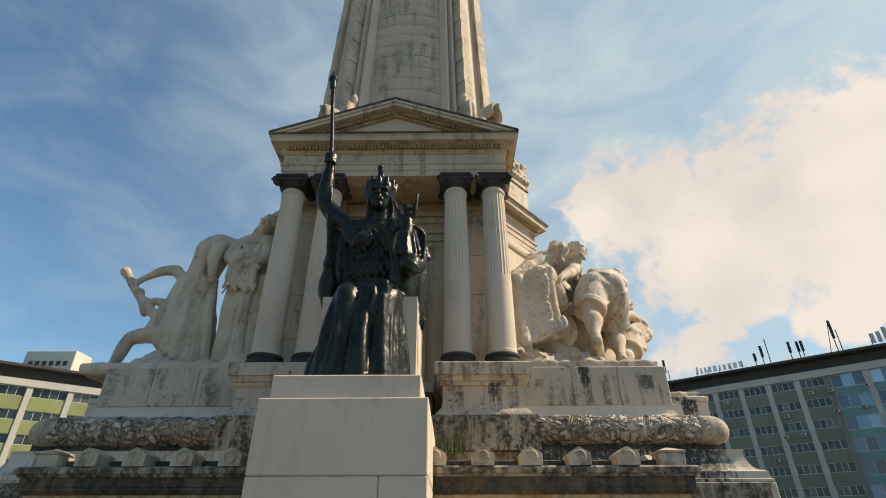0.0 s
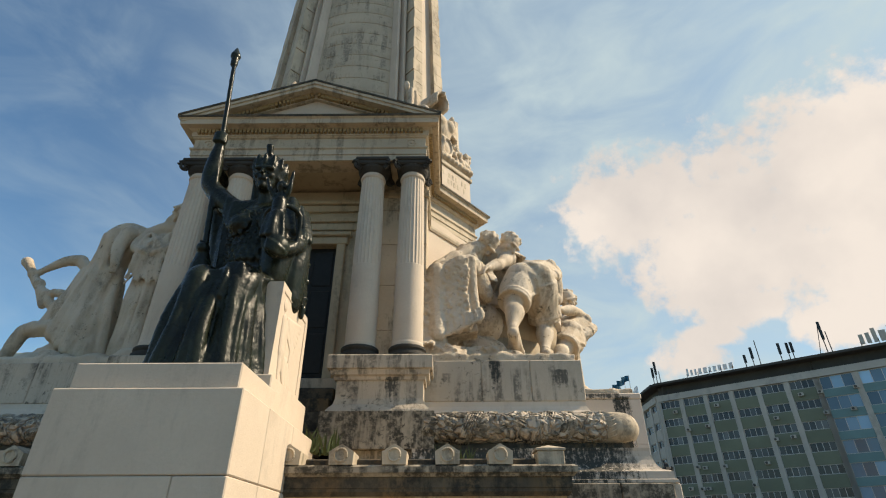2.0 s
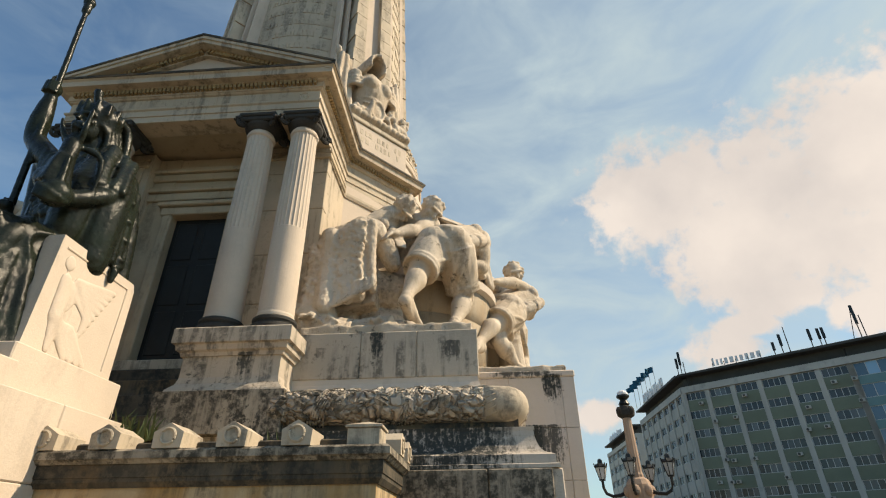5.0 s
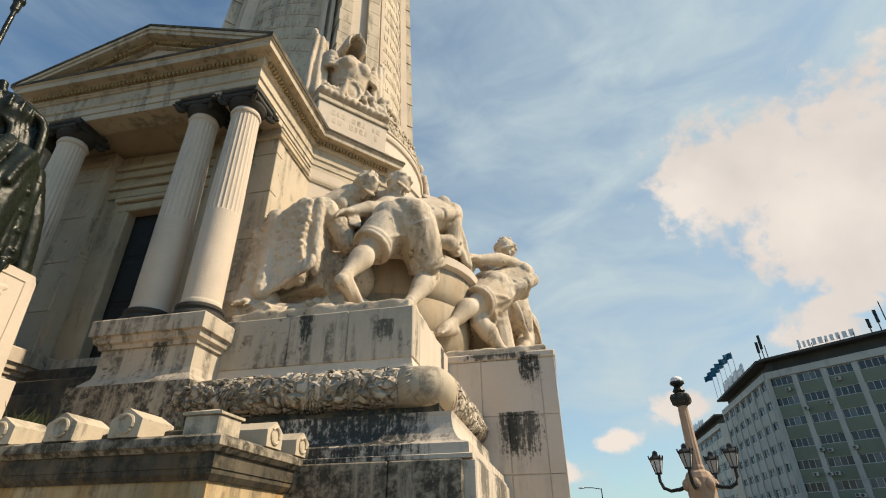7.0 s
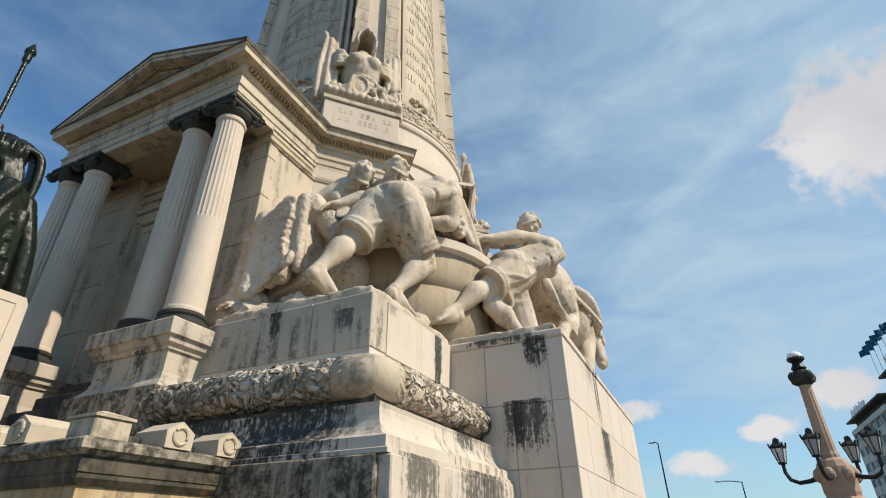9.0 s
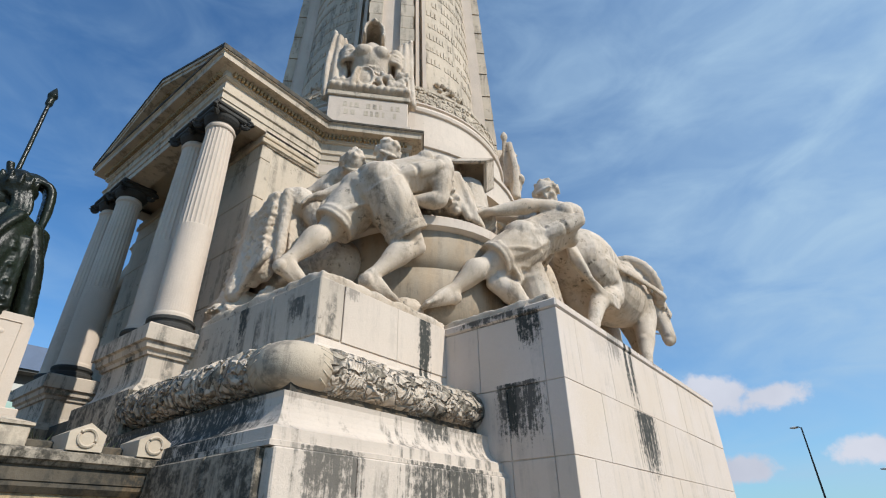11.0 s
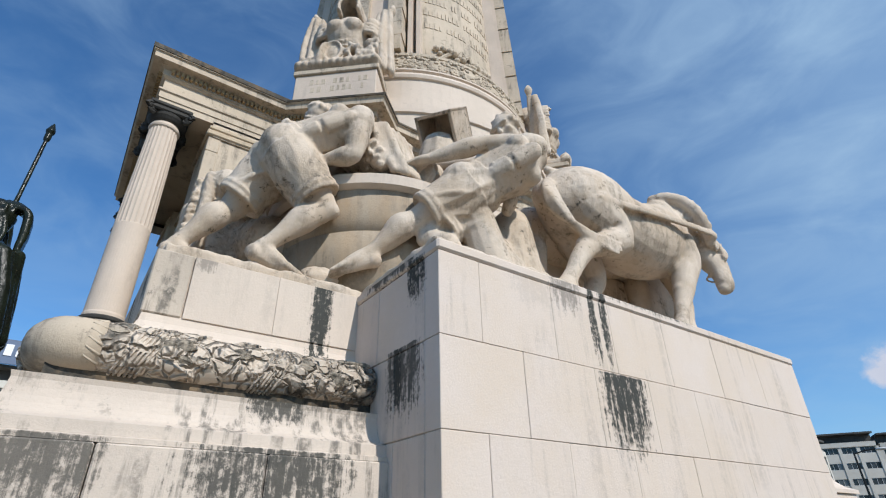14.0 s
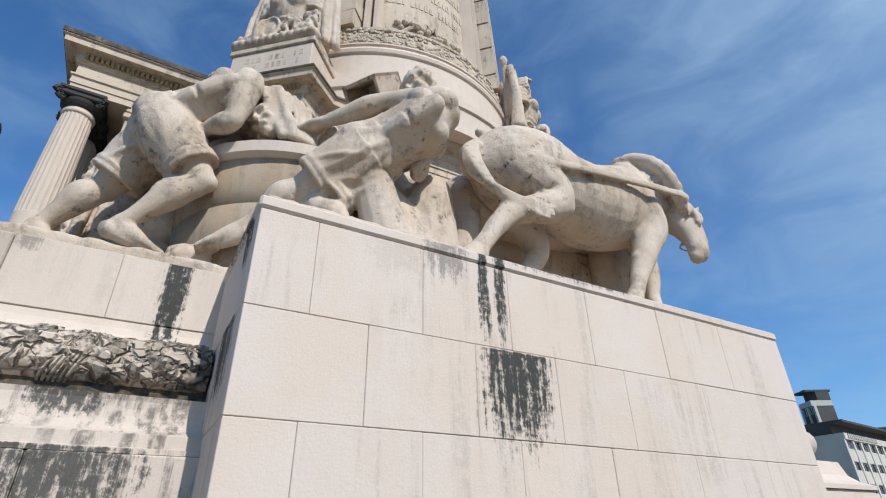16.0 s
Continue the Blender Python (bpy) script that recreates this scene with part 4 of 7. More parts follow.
ACR, BOSS = pedimented_block((0.24, 0.34, 0.20))
spots = [(0.38 + 0.54 * k, 6.33, 0) for k in range(4)] + [(2.60, 6.88, 90), (2.60, 7.38, 90)]
spots += [(mirror(x), y, -a) for x, y, a in spots]
for x, y, a in spots + [(-0.16, 6.33, 0), (mirror(-0.16), 6.33, 0)]:
    acr = thing("pedimented_block", "small limestone block with a pitched top and a carved ring", "coping block", "blocks along the terrace", at=(x, y, 2.345))
    acr.rotation_euler = (0, 0, radians(a))
    for nm, me in (("block", ACR), ("boss", BOSS)):
        ob = new(nm, me)
        ob.parent = acr
for x in (2.53, mirror(2.53)):
    acr = thing("corner_block", "limestone corner block with a shallow pyramid top", "coping block", at=(x, 6.40, 2.345))
    bm = bmesh.new()
    box(bm, (x - 0.14, 6.26, 2.345), (x + 0.14, 6.54, 2.49), 0.01)
    part("block", bm, M_STONE, acr)
    bm = bmesh.new()
    box(bm, (x - 0.155, 6.245, 2.491), (x + 0.155, 6.555, 2.51))
    v = [bm.verts.new((x + sx * 0.155, 6.40 + sy * 0.155, 2.511)) for sx, sy in ((-1, -1), (1, -1), (1, 1), (-1, 1))]
    top = bm.verts.new((x, 6.40, 2.56))
    for i in range(4):
        bm.faces.new((v[i], v[(i + 1) % 4], top))
    bm.faces.new(v)
    part("cap", bm, M_STONE, acr)
# blackened upstand between the blocks
bm = bmesh.new()
sweep(bm, [(mirror(2.5), 7.5), (mirror(2.5), 6.42), (2.5, 6.42), (2.5, 7.5)], [(-0.12, 2.34), (0.0, 2.34), (0.0, 2.42), (-0.03, 2.435), (-0.12, 2.435)])
part("upstand", bm, M_DARK, ter, "blackened low upstand")

# ---------------------------------------------------------------- the portico
por = thing("portico", "limestone temple portico with paired fluted columns and a pediment", "portico", at=(AX, 8.6, 2.8))
for s in (1, -1):
    f = (lambda x: x) if s > 0 else mirror
    # pedestal of a pair of columns
    path = [(-0.08, 9.4), (-0.08, 7.80), (1.12, 7.80), (1.12, 9.4)]
    path = [(f(x), y) for x, y in path]
    if s < 0:
        path.reverse()
    ped = thing("column_pedestal", "limestone pedestal under a pair of columns, stained black", "pedestal", "column pedestals", at=(f(0.5), 8.3, 2.8))
    bm = bmesh.new()
    prism(bm, path if s > 0 else path, 2.3, 3.95)
    part("core", bm, M_BLOCK, ped)
    bm = bmesh.new()
    sweep(bm, path, [(-0.3, 2.72), (0.17, 2.72), (0.17, 3.20), (-0.3, 3.20)])
    part("foot", bm, M_SOOT, ped)
    bm = bmesh.new()
    sweep(bm, path, [(-0.3, 3.19), (0.12, 3.19), (0.10, 3.24), (0.03, 3.32), (0.01, 3.40), (0.01, 3.66), (-0.3, 3.66)])
    part("die", bm, M_BLOCK, ped)
    bm = bmesh.new()
    sweep(bm, path, [(-0.3, 3.655), (0.04, 3.655), (0.05, 3.70), (0.09, 3.72), (0.10, 3.79), (0.14, 3.80), (0.14, 3.98), (0.12, 4.0), (-0.3, 4.0)])
    prism(bm, [(p.x, p.y) for p in offset_path(path, -0.02)], 3.9, 3.995)
    part("cap", bm, M_BLOCK, ped)

SEG = 96


def flute(i):
    return 1.0 - 0.045 * abs(math.sin(math.pi * i / 4)) ** 0.7


def column_at(x, y, first=[None]):
    if first[0] is None:
        col = thing("column", "limestone column, fluted above a plain lower third, with blackened base and capital", "column", "portico columns", at=(x, y, 4.0))
        bm = bmesh.new()
        lathe(bm, [(0.245, 4.20), (0.245, 4.24), (0.236, 4.27), (0.232, 5.0), (0.230, 5.56), (0.225, 5.57)], 48, (x, y))
        part("plain_drum", bm, M_CLEAN, col, "plain lower drum", smooth=False)
        bm = bmesh.new()
        lathe(bm, [(0.229, 5.565), (0.226, 5.9), (0.215, 6.6), (0.202, 7.32)], SEG, (x, y), wave=flute)
        lathe(bm, [(0.195, 7.31), (0.218, 7.33), (0.225, 7.355), (0.218, 7.38), (0.20, 7.40), (0.20, 7.43)], 40, (x, y))
        part("fluted_shaft", bm, M_CLEAN, col)
        bm = bmesh.new()
        lathe(bm, [(0.29, 4.0), (0.305, 4.02), (0.31, 4.05), (0.30, 4.09), (0.272, 4.10), (0.265, 4.115), (0.27, 4.13), (0.285, 4.15), (0.285, 4.18), (0.265, 4.20), (0.24, 4.205)], 40, (x, y))
        part("base", bm, M_CAP, col, "blackened moulded base")
        bm = bmesh.new()
        lathe(bm, [(0.20, 7.42), (0.235, 7.45), (0.27, 7.50), (0.28, 7.54), (0.25, 7.57), (0.25, 7.6)], 32, (x, y))
        box(bm, (x - 0.30, y - 0.30, 7.63), (x + 0.30, y + 0.30, 7.70), 0.015)
        box(bm, (x - 0.28, y - 0.28, 7.55), (x + 0.28, y + 0.28, 7.64), 0.02)
        cap = part("capital", bm, M_CAP, col, "blackened scrolled capital")
        for sx in (-1, 1):
            for sy in (-1, 1):
                bm = bmesh.new()
                pts = []
                for k in range(22):
                    a = k * 0.55
                    r = 0.095 * (1 - k / 26)
                    pts.append((x + sx * (0.26 + r * math.cos(a) * 0.7), y + sy * (0.26 + r * math.cos(a) * 0.7), 7.53 + r * math.sin(a)))
                tube(bm, pts, 0.032, 6)
                part("volute", bm, M_CAP, cap)
        first[0] = col
        return col
    return copy_thing(first[0], Matrix.Translation((x, y, 4.0)))


for x in (0.87, 0.155, mirror(0.155), mirror(0.87)):
    column_at(x, 8.06)

# cella behind the columns: antae, back wall and doorway
for s in (1, -1):
    f = (lambda x: x) if s > 0 else mirror
    bm = bmesh.new()
    x0, x1 = sorted((f(-0.02), f(1.10)))
    box(bm, (x0, 8.68, 3.9), (x1, 9.8, 7.72))
    part("anta", bm, M_STONE, por)
    bm = bmesh.new()
    x0, x1 = sorted((f(-0.42), f(-0.024)))
    box(bm, (x0, 8.86, 3.4), (x1, 9.4, 7.72))
    part("cella_wall", bm, M_WARM, por)
bm = bmesh.new()
box(bm, (mirror(-0.40), 8.88, 6.62), (-0.40, 9.4, 7.72))
part("lintel_wall", bm, M_WARM, por)
bm = bmesh.new()
for s in (1, -1):
    f = (lambda x: x) if s > 0 else mirror
    x0, x1 = sorted((f(-0.56), f(-0.40)))
    box(bm, (x0, 8.80, 3.95), (x1, 9.0, 6.60), 0.015)
box(bm, (mirror(-0.36), 8.78, 6.48), (-0.36, 9.0, 6.63), 0.015)
box(bm, (mirror(-0.30), 8.72, 6.64), (-0.30, 9.0, 6.72), 0.015)
part("door_surround", bm, M_WARM, por)
for z0, z1, d in ((6.80, 6.95, 0.05), (6.96, 7.04, 0.10), (7.22, 7.36, 0.05), (7.37, 7.45, 0.10)):
    bm = bmesh.new()
    box(bm, (mirror(-0.02), 8.86 - d, z0), (-0.02, 8.9, z1), 0.01)
    part("wall_moulding", bm, M_WARM, por)
for s in (1, -1):
    f = (lambda x: x) if s > 0 else mirror
    for z0, z1 in ((3.98, 4.72), (4.73, 5.55), (5.56, 6.38), (6.39, 7.12), (7.13, 7.6)):
        bm = bmesh.new()
        x0, x1 = sorted((f(0.10), f(1.112)))
        box(bm, (x0, 8.66, z0), (x1, 8.85, z1), 0.01)
        part("stone_block", bm, M_STONE, por)
    bm = bmesh.new()
    x0, x1 = sorted((f(0.02), f(1.16)))
    box(bm, (x0, 8.62, 7.42), (x1, 9.7, 7.52), 0.015)
    box(bm, (x0, 8.64, 7.53), (x1, 9.7, 7.60), 0.015)
    part("anta_cap", bm, M_WARM, por)
door = thing("door_1", "tall dark double door in the portico", "door", kind="structure", at=(AX, 8.98, 3.95))
for s in (1, -1):
    f = (lambda x: x) if s > 0 else mirror
    bm = bmesh.new()
    x0, x1 = sorted((f(-0.56), f(AX - 0.006)))
    box(bm, (x0, 8.98, 3.95), (x1, 9.05, 6.5), 0.006)
    leaf = part("door_leaf", bm, M_DOOR, door)
    for z0, z1 in ((4.1, 4.8), (4.9, 5.6), (5.7, 6.4)):
        bm = bmesh.new()
        w = sorted((f(-0.63), f(AX + 0.06)))
        box(bm, (w[0], 8.965, z0), (w[1], 9.0, z1), 0.012)
        part("door_panel", bm, M_DOOR, leaf)
for k, (y0, z1) in enumerate(((8.70, 3.95), (8.40, 3.72), (8.15, 3.5), (7.9, 3.25), (7.65, 2.95), (7.4, 2.65))):
    bm = bmesh.new()
    box(bm, (mirror(-0.25), y0, 2.3), (-0.25, 9.4, z1 - k * 0.001), 0.012)
    # every step below the top one takes the dark stone colour
    part("step", bm, M_DARK if k else M_STONE, por, "stone step between the pedestals")

# entablature along the portico and the splayed sides of the core
PX, PY = 1.10, 7.85
ent = [(mirror(2.16), 11.03), (mirror(PX), 9.80), (mirror(PX), PY), (PX, PY), (PX, 9.80), (2.16, 11.03)]
core_ring = ent + [(1.75, 11.5), (1.75, 2 * CY - 11.5), (2.16, 2 * CY - 11.03), (PX, 2 * CY - 9.8), (mirror(PX), 2 * CY - 9.8), (mirror(2.16), 2 * CY - 11.03),
                   (mirror(1.75), 2 * CY - 11.5), (mirror(1.75), 11.5)]
bm = bmesh.new()
sweep(bm, core_ring, [(-0.35, 7.68), (0.0, 7.68), (0.0, 7.80), (0.018, 7.805), (0.018, 7.92), (0.045, 7.94), (0.045, 7.97), (0.0, 7.98), (0.0, 8.19), (0.03, 8.20), (0.05, 8.23), (-0.35, 8.23)], closed=True, lid=False)
part("architrave", bm, M_STONE, por)
bm = bmesh.new()
sweep(bm, core_ring, [(-0.4, 8.225), (0.06, 8.225), (0.06, 8.335), (0.10, 8.35), (0.12, 8.365), (0.235, 8.37), (0.24, 8.47), (0.265, 8.49), (0.275, 8.505), (-0.4, 8.505)], closed=True, lid=False)
part("cornice", bm, M_STONE, por)
bm = bmesh.new()
sweep(bm, core_ring, [(-0.3, 8.50), (0.285, 8.50), (0.29, 8.54), (0.27, 8.555), (-0.3, 8.555)], closed=True, lid=False)
part("cornice_edge", bm, M_DARK, por, "blackened cornice edge")
bm = bmesh.new()
ip = [(p.x, p.y) for p in offset_path(core_ring, -0.3, True)]
prism(bm, ip, 8.2, 8.535)
part("roof_slab", bm, M_STONE, por)
bm = bmesh.new()
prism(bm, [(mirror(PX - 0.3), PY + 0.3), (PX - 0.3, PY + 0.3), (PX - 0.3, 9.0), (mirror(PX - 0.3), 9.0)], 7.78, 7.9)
part("portico_ceiling", bm, M_WARM, por, "coffered soffit, part of its shade in the stone colour")
# dentils, along the front and the sides
bm = bmesh.new()
box(bm, (-0.021, -0.035, 0.0), (0.021, 0.04, 0.083))
DENTIL = mesh_from(bm, "dentil", M_ORANGE)
for a, b in zip(ent, ent[1:]):
    a, b = Vector(a), Vector(b)
    t = (b - a).normalized()
    n = Vector((t.y, -t.x))
    L_ = (b - a).length
    k = int(L_ / 0.072)
    for i in range(k):
        c = a + t * (0.04 + (L_ - 0.08) * (i + 0.5) / k) + n * 0.085
        ob = part("dentil", DENTIL, None, por)
        ob.matrix_basis = Matrix.Translation((c.x, c.y, 8.262)) @ Matrix.Rotation(math.atan2(t.y, t.x), 4, 'Z')

# pediment
xl, xr, za, zb = mirror(PX + 0.29), PX + 0.29, 9.44, 8.56


def rake(x):
    return za - (za - zb) * abs(x - AX) / (xr - AX)


def gable(name, mat, half, y0, y1, drop0, drop1, label=""):
    """Two raking bars between two heights under the roof line."""
    for s in (1, -1):
        bm = bmesh.new()
        e = AX + s * half
        pts = [(AX, rake(AX) - drop1), (e, rake(e) - drop1), (e, rake(e) - drop0), (AX, rake(AX) - drop0)]
        a = [bm.verts.new((x, y0, z)) for x, z in pts]
        b = [bm.verts.new((x, y1, z)) for x, z in pts]
        for i in range(4):
            bm.faces.new((a[i], a[(i + 1) % 4], b[(i + 1) % 4], b[i]))
        bm.faces.new(list(reversed(a)))
        bm.faces.new(b)
        part(name, bm, mat, por, label)


gable("roof_edge", M_DARK, xr - AX, PY - 0.29, 10.6, -0.025, 0.02, "blackened roof edge")
gable("raking_cornice", M_STONE, xr - AX - 0.02, PY - 0.275, 10.6, 0.018, 0.085)
gable("raking_cornice", M_STONE, xr - AX - 0.08, PY - 0.25, 10.6, 0.083, 0.16)
gable("raking_bed", M_STONE, xr - AX - 0.45, PY - 0.06, 8.2, 0.158, 0.27)
for s in (1, -1):
    slope = math.atan2(za - zb, xr - AX)
    for i in range(24):
        d = 0.06 + i * 0.0735
        ob = part("dentil", DENTIL, None, por)
        ob.matrix_basis = Matrix.Translation((AX + s * d, PY - 0.09, rake(AX + d) - 0.245)) @ Matrix.Rotation(s * slope, 4, 'Y')
bm = bmesh.new()
a = [bm.verts.new((x, PY + 0.02, z)) for x, z in ((xl + 0.2, 8.54), (xr - 0.2, 8.54), (AX, za - 0.1))]
b = [bm.verts.new((x, 9.6, z)) for x, z in ((xl + 0.2, 8.54), (xr - 0.2, 8.54), (AX, za - 0.1))]
bm.faces.new(a), bm.faces.new(list(reversed(b)))
for i in range(3):
    bm.faces.new((a[i], a[(i + 1) % 3], b[(i + 1) % 3], b[i]))
part("tympanum", bm, M_CLEAN, por)
for s in (1, -1):
    for i in range(30):
        x = AX + s * (0.05 + i * 0.066)
        ob = part("dentil", DENTIL, None, por)
        ob.matrix_basis = Matrix.Translation((x, PY - 0.08, rake(x) - 0.245)) @ Matrix.Rotation(s * math.atan((za - zb) / (xr - AX)), 4, 'Y')
# discs and worn lettering on the frieze
for x in (PX - 0.26, mirror(PX - 0.26)):
    bm = bmesh.new()
    tube(bm, [(x + 0.075 * math.cos(t), PY - 0.004, 8.08 + 0.075 * math.sin(t)) for t in np.linspace(0, math.tau, 21)], 0.012, 6)
    ball(bm, (x, PY, 8.08), (0.03, 0.015, 0.03), 6)
    part("frieze_disc", bm, M_STONE, por)
bm = bmesh.new()
rl = random.Random(3)
x = AX - 1.2
while x < AX + 1.25:
    w = rl.choice((0.03, 0.05, 0.06))
    if rl.random() < 0.8:
        box(bm, (x, PY - 0.005, 8.03), (x + w, PY + 0.01, 8.15))
    x += w + 0.04
tagged(part("worn_lettering", bm, M_STONE, por, "worn carved letters as plain bars"), kind="stuff")

# splayed walls of the core
core = thing("monument_core", "pale limestone core walls behind the carved groups", "wall", at=(CX, CY, 3))
bm = bmesh.new()
prism(bm, [(mirror(2.14), 11.03), (mirror(PX - 0.02), 9.76), (PX - 0.02, 9.76), (2.14, 11.03), (1.74, 11.5), (1.74, 16.0), (2.14, 16.3), (0.9, 17.6), (mirror(0.9), 17.6), (mirror(2.14), 16.3),
           (mirror(1.74), 16.0), (mirror(1.74), 11.5)], 2.4, 7.70)
part("core_wall", bm, M_CLEAN, core)
bm = bmesh.new()
path = [(PX + 0.0, 8.72), (PX, 9.80), (2.16, 11.03), (1.75, 11.5), (1.75, 15.8)]
sweep(bm, path, [(-0.1, 7.40), (0.03, 7.40), (0.05, 7.45), (0.05, 7.50), (-0.1, 7.50)])
part("string_course", bm, M_STONE, core)
path = [(mirror(x), y) for x, y in reversed(path)]
bm = bmesh.new()
sweep(bm, path, [(-0.1, 7.40), (0.03, 7.40), (0.05, 7.45), (0.05, 7.50), (-0.1, 7.50)])
part("string_course", bm, M_STONE, core)

# ---------------------------------------------------------------- the shaft
sh = thing("shaft", "tall round limestone shaft with rusticated corner piers and inscribed panels", "monument shaft", at=(SX, SY, 8.5))
bm = bmesh.new()
lathe(bm, [(3.62, 8.5), (3.62, 9.10), (3.67, 9.12), (3.67, 9.22), (3.58, 9.26), (3.58, 9.40), (3.52, 9.43), (3.52, 9.50), (3.46, 9.55), (3.46, 9.70), (3.39, 9.74), (3.39, 9.80), (3.33, 9.86), (3.33, 10.38), (3.38, 10.40), (3.40, 10.47), (3.38, 10.54), (3.30, 10.56), (3.30, 10.62), (3.36, 10.65), (3.36, 10.69), (3.26, 10.72)], 96, (SX, SY))
part("round_steps", bm, M_CREAM, sh)
bm = bmesh.new()
lathe(bm, [(3.2, 10.70), (3.26, 10.75), (3.28, 10.98), (3.24, 11.2), (3.14, 11.28), (3.0, 11.3)], 96, (SX, SY))
lathe(bm, [(3.15, 11.28), (3.2, 11.30), (3.2, 11.38), (3.0, 11.43), (2.8, 11.5)], 96, (SX, SY))
band = part("foliage_band", bm, M_STONE, sh, "band of carved foliage")
bm = bmesh.new()
rb = random.Random(11)
for i in range(900):
    a = rb.uniform(-2.6, 1.6)
    z = rb.uniform(10.77, 11.22)
    r = 3.265
    p = (SX + r * math.cos(a), SY + r * math.sin(a), z)
    bmesh.ops.create_icosphere(bm, subdivisions=1, radius=rb.uniform(0.03, 0.07), matrix=Matrix.Translation(p) @ Matrix.Rotation(a, 4, 'Z') @ Matrix.Diagonal((0.7, 1, 1, 1)))
tagged(part("foliage", bm, M_STONE, band), kind="stuff")
TOP = 27.0


def taper(z):
    return 1.0 + 0.0115 * (14 - z)


bm = bmesh.new()
lathe(bm, [(2.64 * taper(z), z) for z in np.linspace(10.9, TOP, 12)], 96, (SX, SY))
part("drum", bm, M_STONE, sh, smooth=True)
for k in range(4):
    a = math.pi / 4 + k * math.pi / 2
    u, v = Vector((math.cos(a), math.sin(a))), Vector((-math.sin(a), math.cos(a)))

    def slab(bm, lo_u, hi_u, lo_v, hi_v, z0, z1, c=0.0):
        vs = []
        for z in (z0, z1):
            t = taper(z)
            for uu in (lo_u, hi_u):
                for vv in (lo_v, hi_v):
                    p = Vector((SX, SY)) + u * uu * t + v * vv * t
                    vs.append(bm.verts.new((p.x, p.y, z)))
        bmesh.ops.convex_hull(bm, input=vs)
    bm = bmesh.new()
    slab(bm, 2.2, 3.02, -0.56, 0.56, 11.3, TOP)
    pier = part("corner_pier", bm, M_CLEAN, sh)
    for side in (-1, 1):
        z = 11.4
        j = 0
        while z < TOP - 0.5:
            if z < 21.5:
                bm = bmesh.new()
                e0, e1 = sorted((side * 0.24, side * (0.60 if j % 2 else 0.575)))
                slab(bm, 2.3, 3.17, e0, e1, z, z + 0.485)
                part("quoin", bm, M_STONE, pier)
            z += 0.50
            j += 1
        bm = bmesh.new()
        e0, e1 = sorted((side * 0.24, side * 0.59))
        slab(bm, 2.3, 3.16, e0, e1, z if z < 21.5 else 21.45, TOP)
        part("upper_quoins", bm, M_STONE, pier)
    bm = bmesh.new()
    for side in (-1, 1):
        for e, dd in ((0.66, 2.86), (0.84, 2.76)):
            e0, e1 = sorted((side * e, side * (e + 0.09)))
            slab(bm, 2.2, dd, e0, e1, 11.3, TOP)
    part("rib", bm, M_CLEAN, pier)
# inscribed panels: plain bars in arcs, a carved spray at their foot
for k, face in enumerate((-math.pi / 2, 0.0)):
    bm = bmesh.new()
    rt = random.Random(20 + k)
    for row in range(19):
        z = 13.0 + row * 0.52
        t = taper(z)
        a = face - 0.42 + rt.uniform(0, 0.10)
        while a < face + 0.40:
            w = rt.choice((0.018, 0.028, 0.036))
            if rt.random() < 0.86:
                r0 = 2.64 * t
                h = rt.choice((0.17, 0.2, 0.24))
                vs = []
                for aa in (a, a + w):
                    for rr in (r0 - 0.03, r0 + 0.016):
                        for zz in (z, z + h):
                            vs.append(bm.verts.new((SX + rr * math.cos(aa), SY + rr * math.sin(aa), zz)))
                bmesh.ops.convex_hull(bm, input=vs)
            a += w + 0.016
    tagged(part("inscription", bm, M_STONE, sh, "carved inscription as plain bars"), kind="stuff")
    bm = bmesh.new()
    for s in (1, -1):
        pts = [(SX + 2.68 * taper(12.1) * math.cos(face + s * e), SY + 2.68 * taper(12.1) * math.sin(face + s * e), 12.0 + 0.22 * math.sin(e * 14) + (0.25 if e < 0.05 else 0)) for e in np.linspace(0.0, 0.30, 14)]
        tube(bm, pts, 0.055, 6)
        for e in np.linspace(0.03, 0.30, 9):
            p = (SX + 2.68 * taper(12.1) * math.cos(face + s * e), SY + 2.68 * taper(12.1) * math.sin(face + s * e), 12.0 + rb.uniform(-0.15, 0.28))
            ball(bm, p, rb.uniform(0.05, 0.12), 5)
    part("carved_spray", bm, M_STONE, sh)
    bm = bmesh.new()
    for s in (1, -1):
        vs = [(SX + 2.65 * taper(z) * math.cos(face + s * 0.46), SY + 2.65 * taper(z) * math.sin(face + s * 0.46), z) for z in (11.7, 16, 21, TOP - 0.2)]
        tube(bm, vs, 0.05, 6)
    arc = [(SX + 2.73 * math.cos(face + e), SY + 2.73 * math.sin(face + e), 11.7) for e in np.linspace(-0.46, 0.46, 15)]
    tube(bm, arc, 0.05, 6)
    part("panel_frame", bm, M_STONE, sh)


